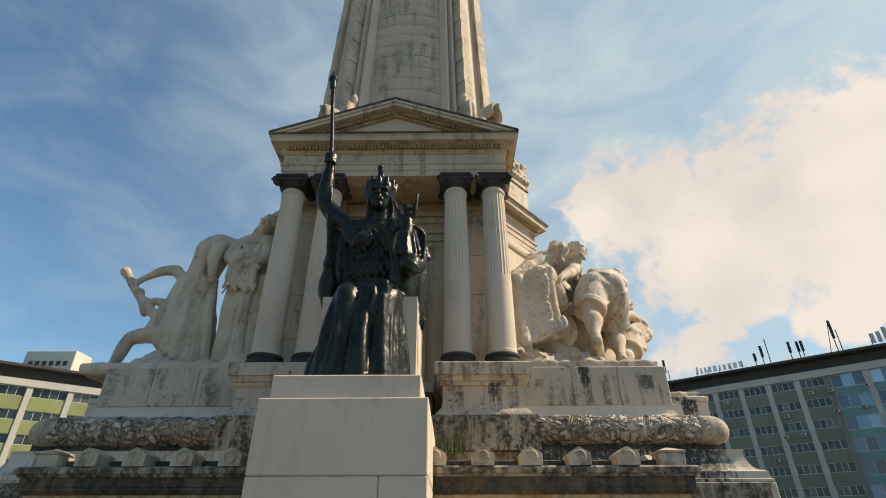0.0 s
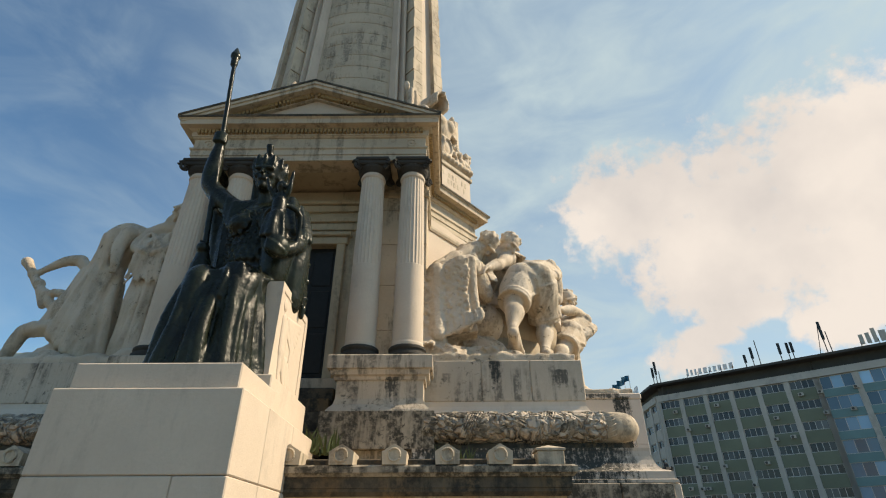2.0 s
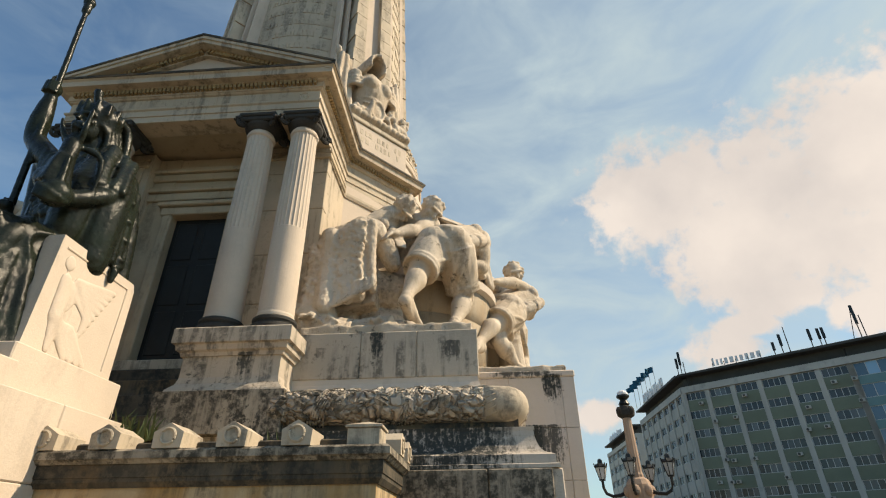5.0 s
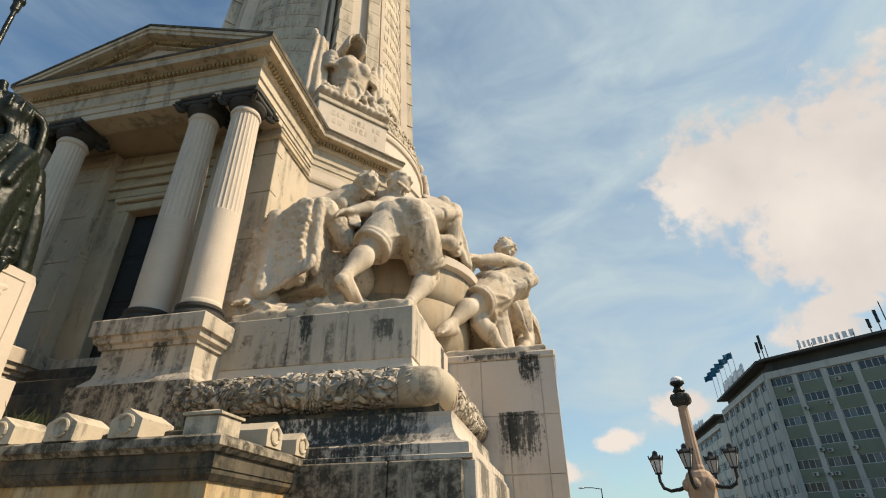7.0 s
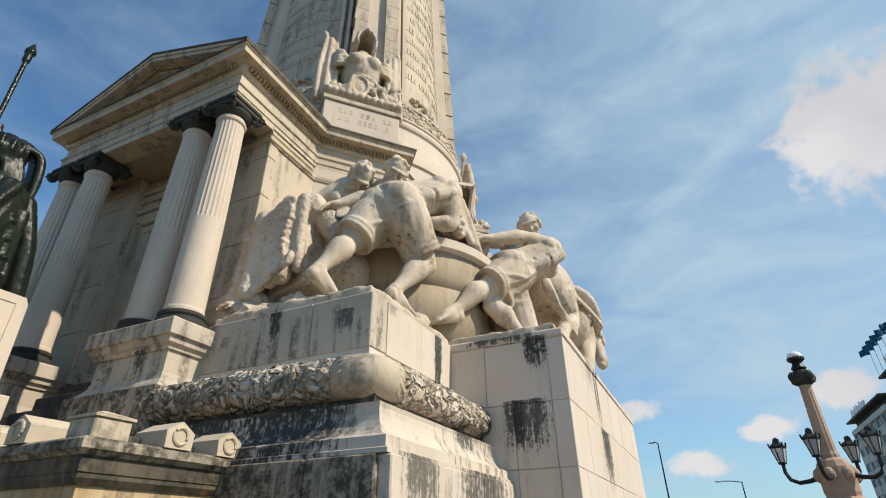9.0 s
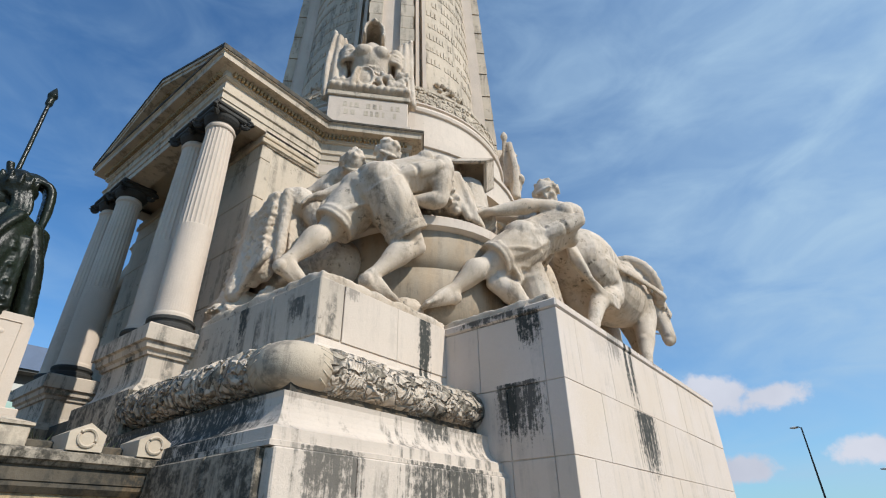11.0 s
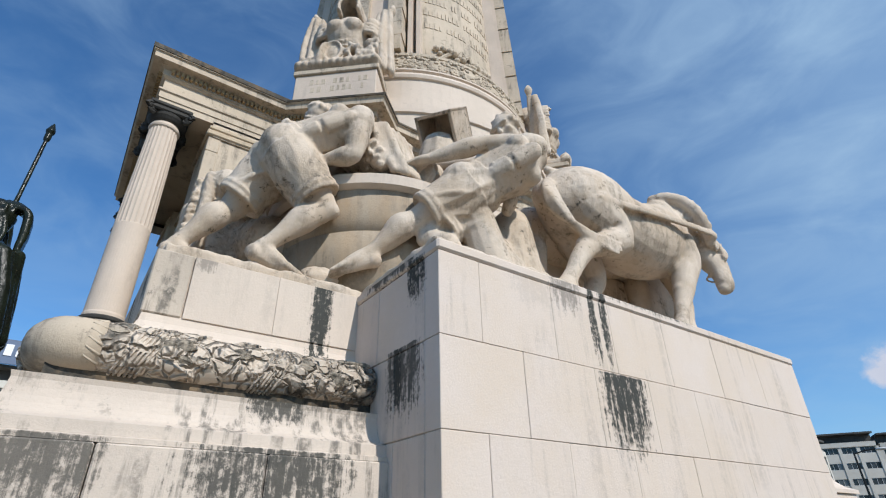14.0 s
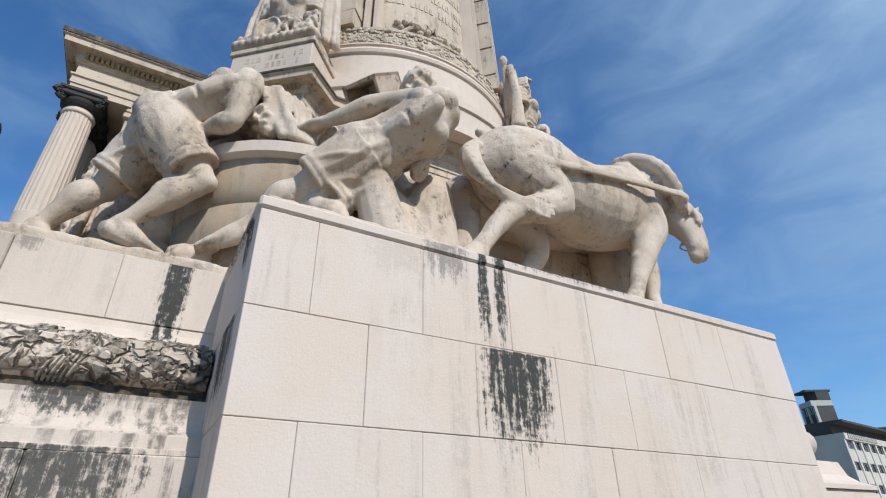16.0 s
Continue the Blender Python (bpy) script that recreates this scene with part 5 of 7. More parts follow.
# trophies of arms on the splayed corners
def trophy_mesh():
    bm = bmesh.new()
    # local: x along the face, -y outward, z up
    box(bm, (-0.85, -0.30, 0.0), (0.85, 0.45, 0.14))
    for k in range(12):
        x = -0.78 + k * 0.142
        loft(bm, [(x - 0.05, -0.28, 0.10), (x, -0.31, 0.13), (x + 0.06, -0.26, 0.12)], [0.07, 0.085, 0.07], seg=10)
    # empty breastplate with shoulder pieces and a skirt of straps
    loft(bm, [(0, 0.12, 0.42), (0, 0.10, 0.80), (0, 0.06, 1.22), (0, 0.08, 1.52), (0, 0.1, 1.72)], [(0.38, 0.24), (0.40, 0.27), (0.50, 0.32), (0.44, 0.27), (0.24, 0.2)], (1, 0, 0), 22)
    for sx in (-1, 1):
        ball(bm, (sx * 0.19, -0.20, 1.30), (0.21, 0.10, 0.16), 10)
        ball(bm, (sx * 0.54, 0.05, 1.46), (0.20, 0.22, 0.22), 10)
        for k in range(3):
            loft(bm, [(sx * 0.44, -0.14, 1.36 - 0.09 * k), (sx * 0.64, -0.10, 1.32 - 0.09 * k), (sx * 0.72, 0.1, 1.34 - 0.09 * k)], [0.045] * 3, seg=8)
        # furled flags on poles
        loft(bm, [(sx * 0.60, 0.22, 0.2), (sx * 0.76, 0.18, 1.2), (sx * 0.90, 0.15, 2.2)], [0.045] * 3, seg=8)
        loft(bm, [(sx * 0.90, 0.15, 2.15), (sx * 0.92, 0.15, 2.26), (sx * 0.945, 0.15, 2.40)], [0.06, 0.075, 0.015], seg=8)
        drape(bm, [(sx * 0.66, 0.05, 1.92), (sx * 0.90, 0.05, 2.02)], [(sx * 0.62, -0.02, 0.45), (sx * 0.98, 0.05, 0.30)], 6, 0.075, 0.095, 0.05, 3 + sx)
        drape(bm, [(sx * 0.42, 0.2, 1.75), (sx * 0.62, 0.12, 1.85)], [(sx * 0.60, 0.2, 0.9), (sx * 0.72, 0.1, 0.8)], 4, 0.07, 0.08, 0.04, 7 + sx)
        for k in range(3):
            ball(bm, (sx * (0.44 + 0.13 * k), -0.30, 0.24), 0.085, 8)
    for k in range(9):
        x = (k - 4) * 0.095
        loft(bm, [(x, -0.17, 0.56), (x * 1.1, -0.20, 0.42), (x * 1.18, -0.19, 0.26)], [(0.045, 0.03)] * 3, (1, 0, 0), 8)
    for z in (0.66, 0.78, 0.92):
        loft(bm, [(-0.30, -0.12, z), (0, -0.205, z - 0.03), (0.30, -0.12, z)], [0.022] * 3, seg=8)
    # small shield and gauntlet at the foot, oak leaves beside them
    ring = [(-0.12 + 0.19 * math.cos(a), -0.33, 0.42 + 0.24 * math.sin(a)) for a in np.linspace(0, math.tau, 17)]
    for a_, b_ in zip(ring, ring[1:]):
        limb(bm, a_, b_, 0.035, 0.035, 6)
    ball(bm, (-0.12, -0.29, 0.42), (0.17, 0.05, 0.22), 10)
    loft(bm, [(-0.38, -0.33, 0.18), (-0.32, -0.36, 0.45), (-0.27, -0.34, 0.66)], [0.075, 0.06, 0.02], seg=8)
    rl_ = random.Random(5)
    for k in range(44):
        x, z = rl_.uniform(0.15, 0.80), rl_.uniform(0.16, 0.58)
        loft(bm, [(x, -0.25, z), (x + rl_.uniform(-0.05, 0.05), -0.33, z + 0.05), (x + rl_.uniform(-0.10, 0.10), -0.30, z + rl_.uniform(-0.10, 0.10))], [0.035, 0.045, 0.015], seg=7, per=3)
    # helmet: an open hood with a crest
    for k in range(15):
        a = -0.35 + k * (math.pi + 0.7) / 14
        limb(bm, (0.23 * math.cos(a), -0.14, 2.02 + 0.30 * math.sin(a)), (0.25 * math.cos(a), 0.25, 2.00 + 0.32 * math.sin(a)), 0.05, 0.07)
    ball(bm, (0, 0.38, 2.02), (0.26, 0.12, 0.32), 10)
    for k in range(9):
        a = 0.5 + k * 0.3
        limb(bm, (0, 0.12 - 0.35 * math.cos(a), 2.15 + 0.26 * math.sin(a)), (0, 0.12 - 0.35 * math.cos(a + 0.3), 2.15 + 0.26 * math.sin(a + 0.3)), 0.055, 0.055)
    return fused(bm, "trophy", M_FIG, 0.026, 1, 0.006, 8.0)


TRO = trophy_mesh()
first_tp = None
for k, (px, py, rz) in enumerate(((1.60, 10.42, 48), (mirror(1.60), 10.42, -48), (1.60, 2 * CY - 10.42, 132), (mirror(1.60), 2 * CY - 10.42, -132))):
    ang = radians(rz)
    m = Matrix.Translation((px, py, 8.545)) @ Matrix.Rotation(ang, 4, 'Z')
    tp = thing("trophy_pedestal", "limestone pedestal with worn lettering under a trophy", "pedestal", "trophy pedestals")
    tp.matrix_basis = m
    for nm, lo, hi, mat in (("foot", (-0.86, 0.0, 0.0), (0.86, 2.2, 0.34), M_CLEAN), ("die", (-0.80, 0.06, 0.34), (0.80, 2.2, 1.02), M_CLEAN), ("cap", (-0.84, 0.02, 1.02), (0.84, 2.2, 1.14), M_STONE)):
        bm = bmesh.new()
        box(bm, lo, hi, 0.015)
        ob = new(nm, mesh_from(bm, nm, mat))
        ob.parent = tp
    bm = bmesh.new()
    rt = random.Random(k)
    for row in range(2):
        x = -0.6
        while x < 0.6:
            w = rt.choice((0.05, 0.08))
            if rt.random() < 0.7:
                box(bm, (x, 0.056, 0.55 + row * 0.2), (x + w, 0.07, 0.68 + row * 0.2))
            x += w + 0.05
    ob = tagged(new("worn_lettering", mesh_from(bm, "worn_lettering", M_STONE)), "worn letters as plain bars", kind="stuff")
    ob.parent = tp
    t = statue("trophy_statue", TRO, "carved limestone trophy of armour, helmet and flags", "trophy", "trophies")
    t.matrix_basis = m @ Matrix.Translation((0, 0.52, 1.14)) @ Matrix.Diagonal((0.97, 1.5, 1.12, 1))


# ---------------------------------------------------------------- the bronze statue and its plinth
pl = thing("statue_plinth", "tall smooth pale limestone plinth built of large slabs", "plinth", at=(-0.96, 5.9, 0))
for z0, z1, cuts in ((0.0, 1.0, (-1.74, -1.2, -0.18)), (1.005, 2.09, (-1.74, -0.60, -0.18)), (2.095, 2.75, (-1.74, -0.18))):
    for a, b in zip(cuts, cuts[1:]):
        bm = bmesh.new()
        box(bm, (a + 0.002, 4.74, z0), (b - 0.002, 5.45, z1), 0.01)
        part("slab", bm, M_CLEAN, pl)
    for a, b in ((5.452, 6.3), (6.304, 7.25)):
        bm = bmesh.new()
        box(bm, (-1.74, a, z0), (-0.18, b, z1), 0.01)
        part("slab", bm, M_CLEAN, pl)
bm = bmesh.new()
box(bm, (-1.66, 4.81, 2.751), (-0.255, 5.76, 2.98), 0.012)
part("upper_step", bm, M_CLEAN, pl)
bm = bmesh.new()
box(bm, (-1.62, 5.70, 2.751), (-0.30, 7.12, 3.14), 0.012)
part("throne_step", bm, M_CLEAN, pl)
thr = thing("stone_throne", "pale limestone throne block with a carved relief on its flank", "throne", at=(-0.96, 6.4, 3.14))
bm = bmesh.new()
vs = []
for x in (-1.54, -0.375):
    for y, z in ((5.80, 3.14), (7.0, 3.14), (6.97, 4.16), (6.93, 4.24), (5.82, 4.24)):
        vs.append(bm.verts.new((x, y, z)))
bmesh.ops.convex_hull(bm, input=vs)
part("block", bm, M_CLEAN, thr)
for x, sx in ((-0.375, 1), (-1.54, -1)):
    bm = bmesh.new()
    limb(bm, (x, 6.02, 3.85), (x, 6.05, 3.5), 0.07, 0.09)
    ball(bm, (x, 6.0, 4.02), (0.04, 0.07, 0.08), 8)
    limb(bm, (x, 6.05, 3.5), (x, 6.25, 3.22), 0.09, 0.03)
    limb(bm, (x, 6.05, 3.5), (x, 6.08, 3.2), 0.07, 0.04)
    ball(bm, (x, 6.10, 3.72), (0.035, 0.12, 0.16), 8)
    ball(bm, (x, 6.34, 3.80), (0.028, 0.26, 0.13), 8)
    for k in range(9):
        limb(bm, (x, 6.16 + 0.03 * k, 3.90 - k * 0.03), (x, 6.68 - k * 0.035, 4.00 - k * 0.07), 0.042, 0.034)
    limb(bm, (x, 6.1, 3.82), (x, 6.4, 3.6), 0.035, 0.025)
    for k in range(4):
        limb(bm, (x, 6.12 + 0.05 * k, 3.45), (x, 6.3 + 0.09 * k, 3.18), 0.05, 0.035)
    me = fused(bm, "relief", M_CLEAN, 0.016, 3, 0.004, 14)
    for v in me.vertices:
        v.co.x = x + (v.co.x - x) * 0.42
    part("relief", me, None, thr, "carved winged figure in low relief")
    bm = bmesh.new()
    tube(bm, [(x, 5.9, 4.14), (x, 6.85, 4.14), (x, 6.85, 3.22)], 0.012, 6)
    part("relief_border", bm, M_CLEAN, thr)


def seated_bronze():
    bm = bmesh.new()
    # lap and skirt
    hull(bm, (-1.28, 6.4, 4.22), (-0.58, 6.4, 4.22), (-1.28, 5.44, 4.20), (-0.74, 5.46, 4.22), (-1.40, 6.2, 3.0), (-0.56, 6.2, 3.0), (-1.40, 5.38, 3.0), (-0.70, 5.40, 3.0))
    loft(bm, [(-1.15, 6.4, 4.16), (-1.16, 5.9, 4.18), (-1.17, 5.52, 4.14), (-1.16, 5.44, 3.9), (-1.16, 5.46, 3.4)], [0.19, 0.175, 0.15, 0.13, 0.12])
    loft(bm, [(-0.75, 6.4, 4.2), (-0.74, 6.0, 4.22), (-0.72, 5.66, 4.18), (-0.74, 5.56, 3.9), (-0.76, 5.56, 3.4)], [0.19, 0.175, 0.15, 0.13, 0.12])
    # long pleats from the knees to the hem
    drape(bm, [(-1.36, 5.85, 4.12), (-1.24, 5.42, 4.10), (-1.0, 5.48, 4.02), (-0.76, 5.44, 4.06)], [(-1.50, 5.70, 3.03), (-1.34, 5.34, 3.03), (-1.0, 5.30, 3.03), (-0.70, 5.38, 3.03)], 9, 0.070, 0.085, 0.05, 3, (0, -0.01, 0))
    drape(bm, [(-0.66, 5.50, 3.9), (-0.55, 5.85, 4.0)], [(-0.62, 5.44, 3.03), (-0.42, 5.95, 3.06)], 8, 0.04, 0.055, 0.02, 4)
    drape(bm, [(-1.34, 5.9, 4.2), (-1.34, 6.3, 4.25)], [(-1.52, 5.8, 3.03), (-1.54, 6.3, 3.03)], 6, 0.06, 0.09, 0.03, 9)
    # ruffled hem and feet
    rh = random.Random(6)
    for k in range(26):
        u = k / 25
        x = -1.46 + 0.98 * u
        y = 5.34 - 0.05 * math.sin(u * 3.1) + (0.5 * (u - 0.72) * 2 if u > 0.72 else 0)
        loft(bm, [(x, y + 0.06, 3.12), (x + rh.uniform(-0.02, 0.02), y - 0.02, 3.06), (x + rh.uniform(-0.03, 0.03), y - 0.07, 3.01)], [0.035, 0.04, 0.02], seg=8, per=3)
    for x in (-1.14, -0.86):
        loft(bm, [(x, 5.45, 3.10), (x - 0.01, 5.28, 3.06), (x - 0.02, 5.16, 3.03)], [(0.07, 0.07), (0.075, 0.05), (0.07, 0.03)])
    # mantle drawn over the knee, hanging to a point
    hull(bm, (-0.90, 5.44, 4.30), (-0.60, 5.80, 4.32), (-0.50, 6.1, 4.30), (-0.70, 5.40, 4.28), (-0.90, 5.40, 3.92), (-0.66, 5.46, 3.66), (-0.54, 5.74, 3.74), (-0.84, 5.46, 3.9), (-0.62, 5.72, 3.7), (-0.50, 6.0, 3.9))
    for k in range(9):
        u = k / 8
        loft(bm, [(-0.98 + 0.45 * u, 5.62 + 0.40 * u, 4.32), (-0.86 + 0.27 * u, 5.40 + 0.28 * u, 4.16 - 0.05 * math.sin(u * 3)), (-0.88 + 0.36 * u, 5.38 + 0.46 * u, 3.86 - 0.24 * math.sin(u * 2.6))], [0.026, 0.036, 0.024], seg=8)
    loft(bm, [(-1.32, 5.95, 4.32), (-1.0, 5.72, 4.34), (-0.66, 5.72, 4.36)], [0.035, 0.05, 0.04])
    # torso in a scaled breastplate
    loft(bm, [(-0.98, 6.40, 4.25), (-0.98, 6.42, 4.65), (-0.98, 6.42, 5.10), (-0.99, 6.42, 5.45), (-0.99, 6.42, 5.62)], [(0.44, 0.34), (0.36, 0.29), (0.40, 0.31), (0.40, 0.27), (0.22, 0.18)], (1, 0, 0), 22)
    loft(bm, [(-1.38, 6.40, 5.56), (-1.0, 6.42, 5.64), (-0.62, 6.38, 5.52)], [0.165, 0.15, 0.165], (0, 0, 1))
    for sx in (-1, 1):
        ball(bm, (-0.98 + sx * 0.19, 6.16, 5.22), (0.17, 0.14, 0.16), 10)
    rr = random.Random(5)
    for row in range(9):
        for k in range(12):
            a = -1.35 + 2.7 * (k + 0.5 * (row % 2)) / 11
            z = 4.72 + row * 0.085
            ball(bm, (-0.98 + 0.395 * math.sin(a), 6.42 - 0.315 * math.cos(a) - 0.05 * (4.95 < z < 5.35), z), (0.040, 0.012, 0.046), 5)
    # cloak down her back
    drape(bm, [(-1.36, 6.62, 5.5), (-0.98, 6.78, 5.55), (-0.62, 6.62, 5.45)], [(-1.40, 6.86, 4.26), (-0.98, 6.95, 4.26), (-0.56, 6.86, 4.26)], 10, 0.11, 0.12, 0.03, 11)
    hull(bm, (-1.3, 6.5, 5.5), (-0.66, 6.5, 5.5), (-1.3, 6.75, 5.4), (-0.66, 6.75, 5.4), (-1.36, 6.5, 4.26), (-0.6, 6.5, 4.26), (-1.36, 6.9, 4.26), (-0.6, 6.9, 4.26))
    # mantle filling the bend of both arms
    loft(bm, [(-0.66, 6.46, 5.44), (-0.54, 6.34, 5.10), (-0.50, 6.26, 4.75), (-0.50, 6.3, 4.2)], [0.20, 0.23, 0.24, 0.2])
    loft(bm, [(-0.66, 6.22, 5.35), (-0.60, 6.08, 5.0), (-0.58, 6.0, 4.7), (-0.60, 6.0, 4.4)], [0.18, 0.2, 0.19, 0.17])
    drape(bm, [(-0.78, 6.20, 5.58), (-0.58, 6.20, 5.62), (-0.44, 6.40, 5.52)], [(-0.60, 5.98, 4.98), (-0.40, 5.96, 4.96), (-0.28, 6.18, 4.98)], 7, 0.07, 0.06, 0.02, 21)
    drape(bm, [(-1.72, 6.50, 5.86), (-1.52, 6.52, 5.70), (-1.34, 6.5, 5.58)], [(-1.50, 6.60, 4.28), (-1.40, 6.5, 4.28), (-1.26, 6.4, 4.28)], 6, 0.12, 0.13, 0.02, 17)
    # neck, head, long hair
    loft(bm, [(-0.99, 6.40, 5.56), (-0.99, 6.34, 5.76), (-0.99, 6.30, 5.95)], [0.15, 0.125, 0.12])
    skull(bm, (-0.99, 6.23, 6.00), (0, 0, 1), (0.04, -1, 0), 2.05)
    for sx in (-1, 1):
        for j in range(4):
            loft(bm, [(-0.99 + sx * 0.16, 6.26 + 0.06 * j, 6.08), (-0.99 + sx * (0.17 + 0.01 * j), 6.32 + 0.06 * j, 5.86), (-0.99 + sx * (0.17 + 0.02 * j), 6.32 + 0.06 * j, 5.66)], [0.045, 0.045, 0.03], seg=8)
    # turreted helmet with a tall crest falling behind
    loft(bm, [(-0.99, 6.30, 6.10), (-0.99, 6.30, 6.20), (-0.99, 6.31, 6.30)], [(0.225, 0.26), (0.225, 0.26), (0.16, 0.19)], (1, 0, 0), 20)
    for k in range(13):
        a = k / 12 * math.tau
        loft(bm, [(-0.99 + 0.215 * math.cos(a), 6.28 - 0.24 * math.sin(a), 6.14), (-0.99 + 0.215 * math.cos(a), 6.28 - 0.24 * math.sin(a), 6.285)], [0.032, 0.030], seg=8, per=3)
    loft(bm, [(-0.99, 6.20, 6.30), (-0.995, 6.14, 6.42), (-1.0, 6.12, 6.52)], [0.055, 0.05, 0.055], seg=8, flat=True)
    for k in range(9):
        o = (k - 4) * 0.013
        loft(bm, [(-0.99 + o, 6.24, 6.32), (-0.99 + o, 6.44, 6.44 - 0.02 * abs(k - 4)), (-0.99 + o * 1.4, 6.66, 6.30), (-0.99 + o * 1.8, 6.72, 5.95), (-0.99 + o * 2, 6.72, 5.6)], [0.035, 0.055, 0.065, 0.065, 0.045], seg=8)
    # raised arm with the spear
    loft(bm, [(-1.36, 6.40, 5.56), (-1.56, 6.40, 5.72), (-1.80, 6.40, 5.98), (-1.86, 6.38, 6.10), (-1.84, 6.34, 6.34), (-1.81, 6.30, 6.66)], [0.17, 0.15, 0.125, 0.115, 0.115, 0.075], seg=16)
    drape(bm, [(-1.36, 6.28, 5.62), (-1.5, 6.30, 5.72)], [(-1.34, 6.2, 5.22), (-1.46, 6.3, 5.35)], 5, 0.06, 0.045, 0.02, 13)
    ball(bm, (-1.80, 6.29, 6.78), (0.085, 0.09, 0.11), 9)
    for k in range(4):
        loft(bm, [(-1.87, 6.22, 6.70 + k * 0.048), (-1.80, 6.19, 6.70 + k * 0.048), (-1.73, 6.25, 6.70 + k * 0.048)], [0.028] * 3, seg=8, per=3)
    limb(bm, (-1.60, 6.32, 4.35), (-1.955, 6.31, 8.44), 0.042, 0.036)
    limb(bm, (-1.955, 6.31, 8.40), (-1.962, 6.312, 8.52), 0.060, 0.060)
    limb(bm, (-1.962, 6.312, 8.50), (-1.968, 6.314, 8.60), 0.03, 0.085)
    limb(bm, (-1.968, 6.314, 8.60), (-1.98, 6.318, 8.82), 0.085, 0.012)
    # lowered arm, the orb, and the small winged figure on it
    loft(bm, [(-0.62, 6.38, 5.52), (-0.48, 6.30, 5.20), (-0.39, 6.14, 4.92), (-0.38, 6.02, 4.82), (-0.42, 5.82, 4.66), (-0.46, 5.70, 4.58)], [0.16, 0.135, 0.11, 0.10, 0.09, 0.07], seg=16)
    ball(bm, (-0.46, 5.62, 4.58), (0.145, 0.145, 0.135), 12)
    for k in range(4):
        loft(bm, [(-0.36, 5.66 - 0.03 * k, 4.50), (-0.42, 5.52 - 0.01 * k, 4.44 + 0.03 * k), (-0.52, 5.46, 4.48 + 0.04 * k)], [0.028, 0.03, 0.02], seg=8, per=3)
    loft(bm, [(-0.50, 5.64, 4.70), (-0.52, 5.64, 4.95), (-0.53, 5.64, 5.18), (-0.53, 5.64, 5.30)], [0.115, 0.085, 0.085, 0.06])
    drape(bm, [(-0.60, 5.58, 5.0), (-0.52, 5.55, 5.02), (-0.44, 5.58, 5.0)], [(-0.63, 5.56, 4.70), (-0.52, 5.50, 4.68), (-0.40, 5.56, 4.70)], 6, 0.025, 0.035, 0.01, 14)
    skull(bm, (-0.53, 5.63, 5.42), (0, 0, 1), (0, -1, 0), 0.75)
    loft(bm, [(-0.46, 5.64, 5.26), (-0.42, 5.60, 5.40), (-0.40, 5.58, 5.62)], [0.035, 0.03, 0.02])
    loft(bm, [(-0.60, 5.64, 5.26), (-0.66, 5.60, 5.38), (-0.70, 5.58, 5.52)], [0.035, 0.03, 0.02])
    for sx in (-1, 1):
        for k in range(5):
            loft(bm, [(-0.53 + sx * 0.06, 5.72, 5.22), (-0.53 + sx * (0.14 + 0.02 * k), 5.82, 5.24 - 0.03 * k), (-0.53 + sx * (0.16 + 0.01 * k), 5.88, 5.08 - 0.09 * k)], [0.03, 0.032, 0.014], seg=8, per=3)
    # fringed mantle and tassels down her side
    drape(bm, [(-0.40, 6.30, 5.15), (-0.44, 6.56, 5.2)], [(-0.36, 6.28, 4.30), (-0.38, 6.62, 4.30)], 7, 0.085, 0.06, 0.02, 15)
    for k in range(13):
        ball(bm, (-0.36 + 0.02 * math.sin(k * 2), 6.44 + 0.012 * k, 5.10 - k * 0.075), (0.045, 0.045, 0.035), 6)
    loft(bm, [(-0.34, 6.52, 4.2), (-0.34, 6.52, 4.08)], [0.05, 0.03])
    # owl on a stand, and folded shield at her other side
    loft(bm, [(-1.62, 6.28, 4.50), (-1.62, 6.28, 4.66), (-1.63, 6.28, 4.82)], [0.12, 0.13, 0.09])
    ball(bm, (-1.63, 6.24, 4.92), (0.085, 0.09, 0.085), 9)
    loft(bm, [(-1.67, 6.25, 4.96), (-1.70, 6.25, 5.06)], [0.025, 0.012], seg=8)
    loft(bm, [(-1.60, 6.28, 4.42), (-1.56, 6.3, 4.0), (-1.50, 6.3, 3.05)], [0.10, 0.08, 0.16])
    loft(bm, [(-1.60, 6.0, 3.04), (-1.58, 6.05, 3.4), (-1.52, 6.1, 3.75)], [(0.10, 0.34), (0.09, 0.28), (0.06, 0.12)], (1, 0, 0), 16)
    return fused(bm, "seated_statue", M_BRONZE, 0.016, 5, 0.004, 9.0)


statue("seated_statue", seated_bronze(), "dark patinated bronze statue of a seated helmeted figure holding a spear")


# ---------------------------------------------------------------- carved stone figures
FINE = dict(voxel=0.020, smooth=2, rough=0.003, rough_scale=9.0)

# man heaving at the vat
bm = bmesh.new()
body(bm, dict(chest=(3.34, 9.98, 6.42), pelvis=(3.07, 9.38, 6.02), rs=(3.66, 10.10, 6.52), ls=(2.92, 10.22, 6.56), re=(3.69, 10.04, 5.88), rw=(3.42, 9.78, 5.86),
              le=(2.85, 10.75, 6.2), lw=(2.8, 11.2, 6.1), rh=(3.22, 9.36, 5.90), rk=(3.34, 9.88, 5.20), ra=(3.18, 9.26, 4.56), rt=(3.20, 9.60, 4.33),
              lh=(2.86, 9.32, 5.90), lk=(2.62, 8.96, 5.26), la=(2.54, 8.48, 4.66), lt=(2.62, 8.80, 4.34), head=(3.36, 10.42, 6.22), face=(0, 0.6, -0.8)), 1.72, shorts=1.0)
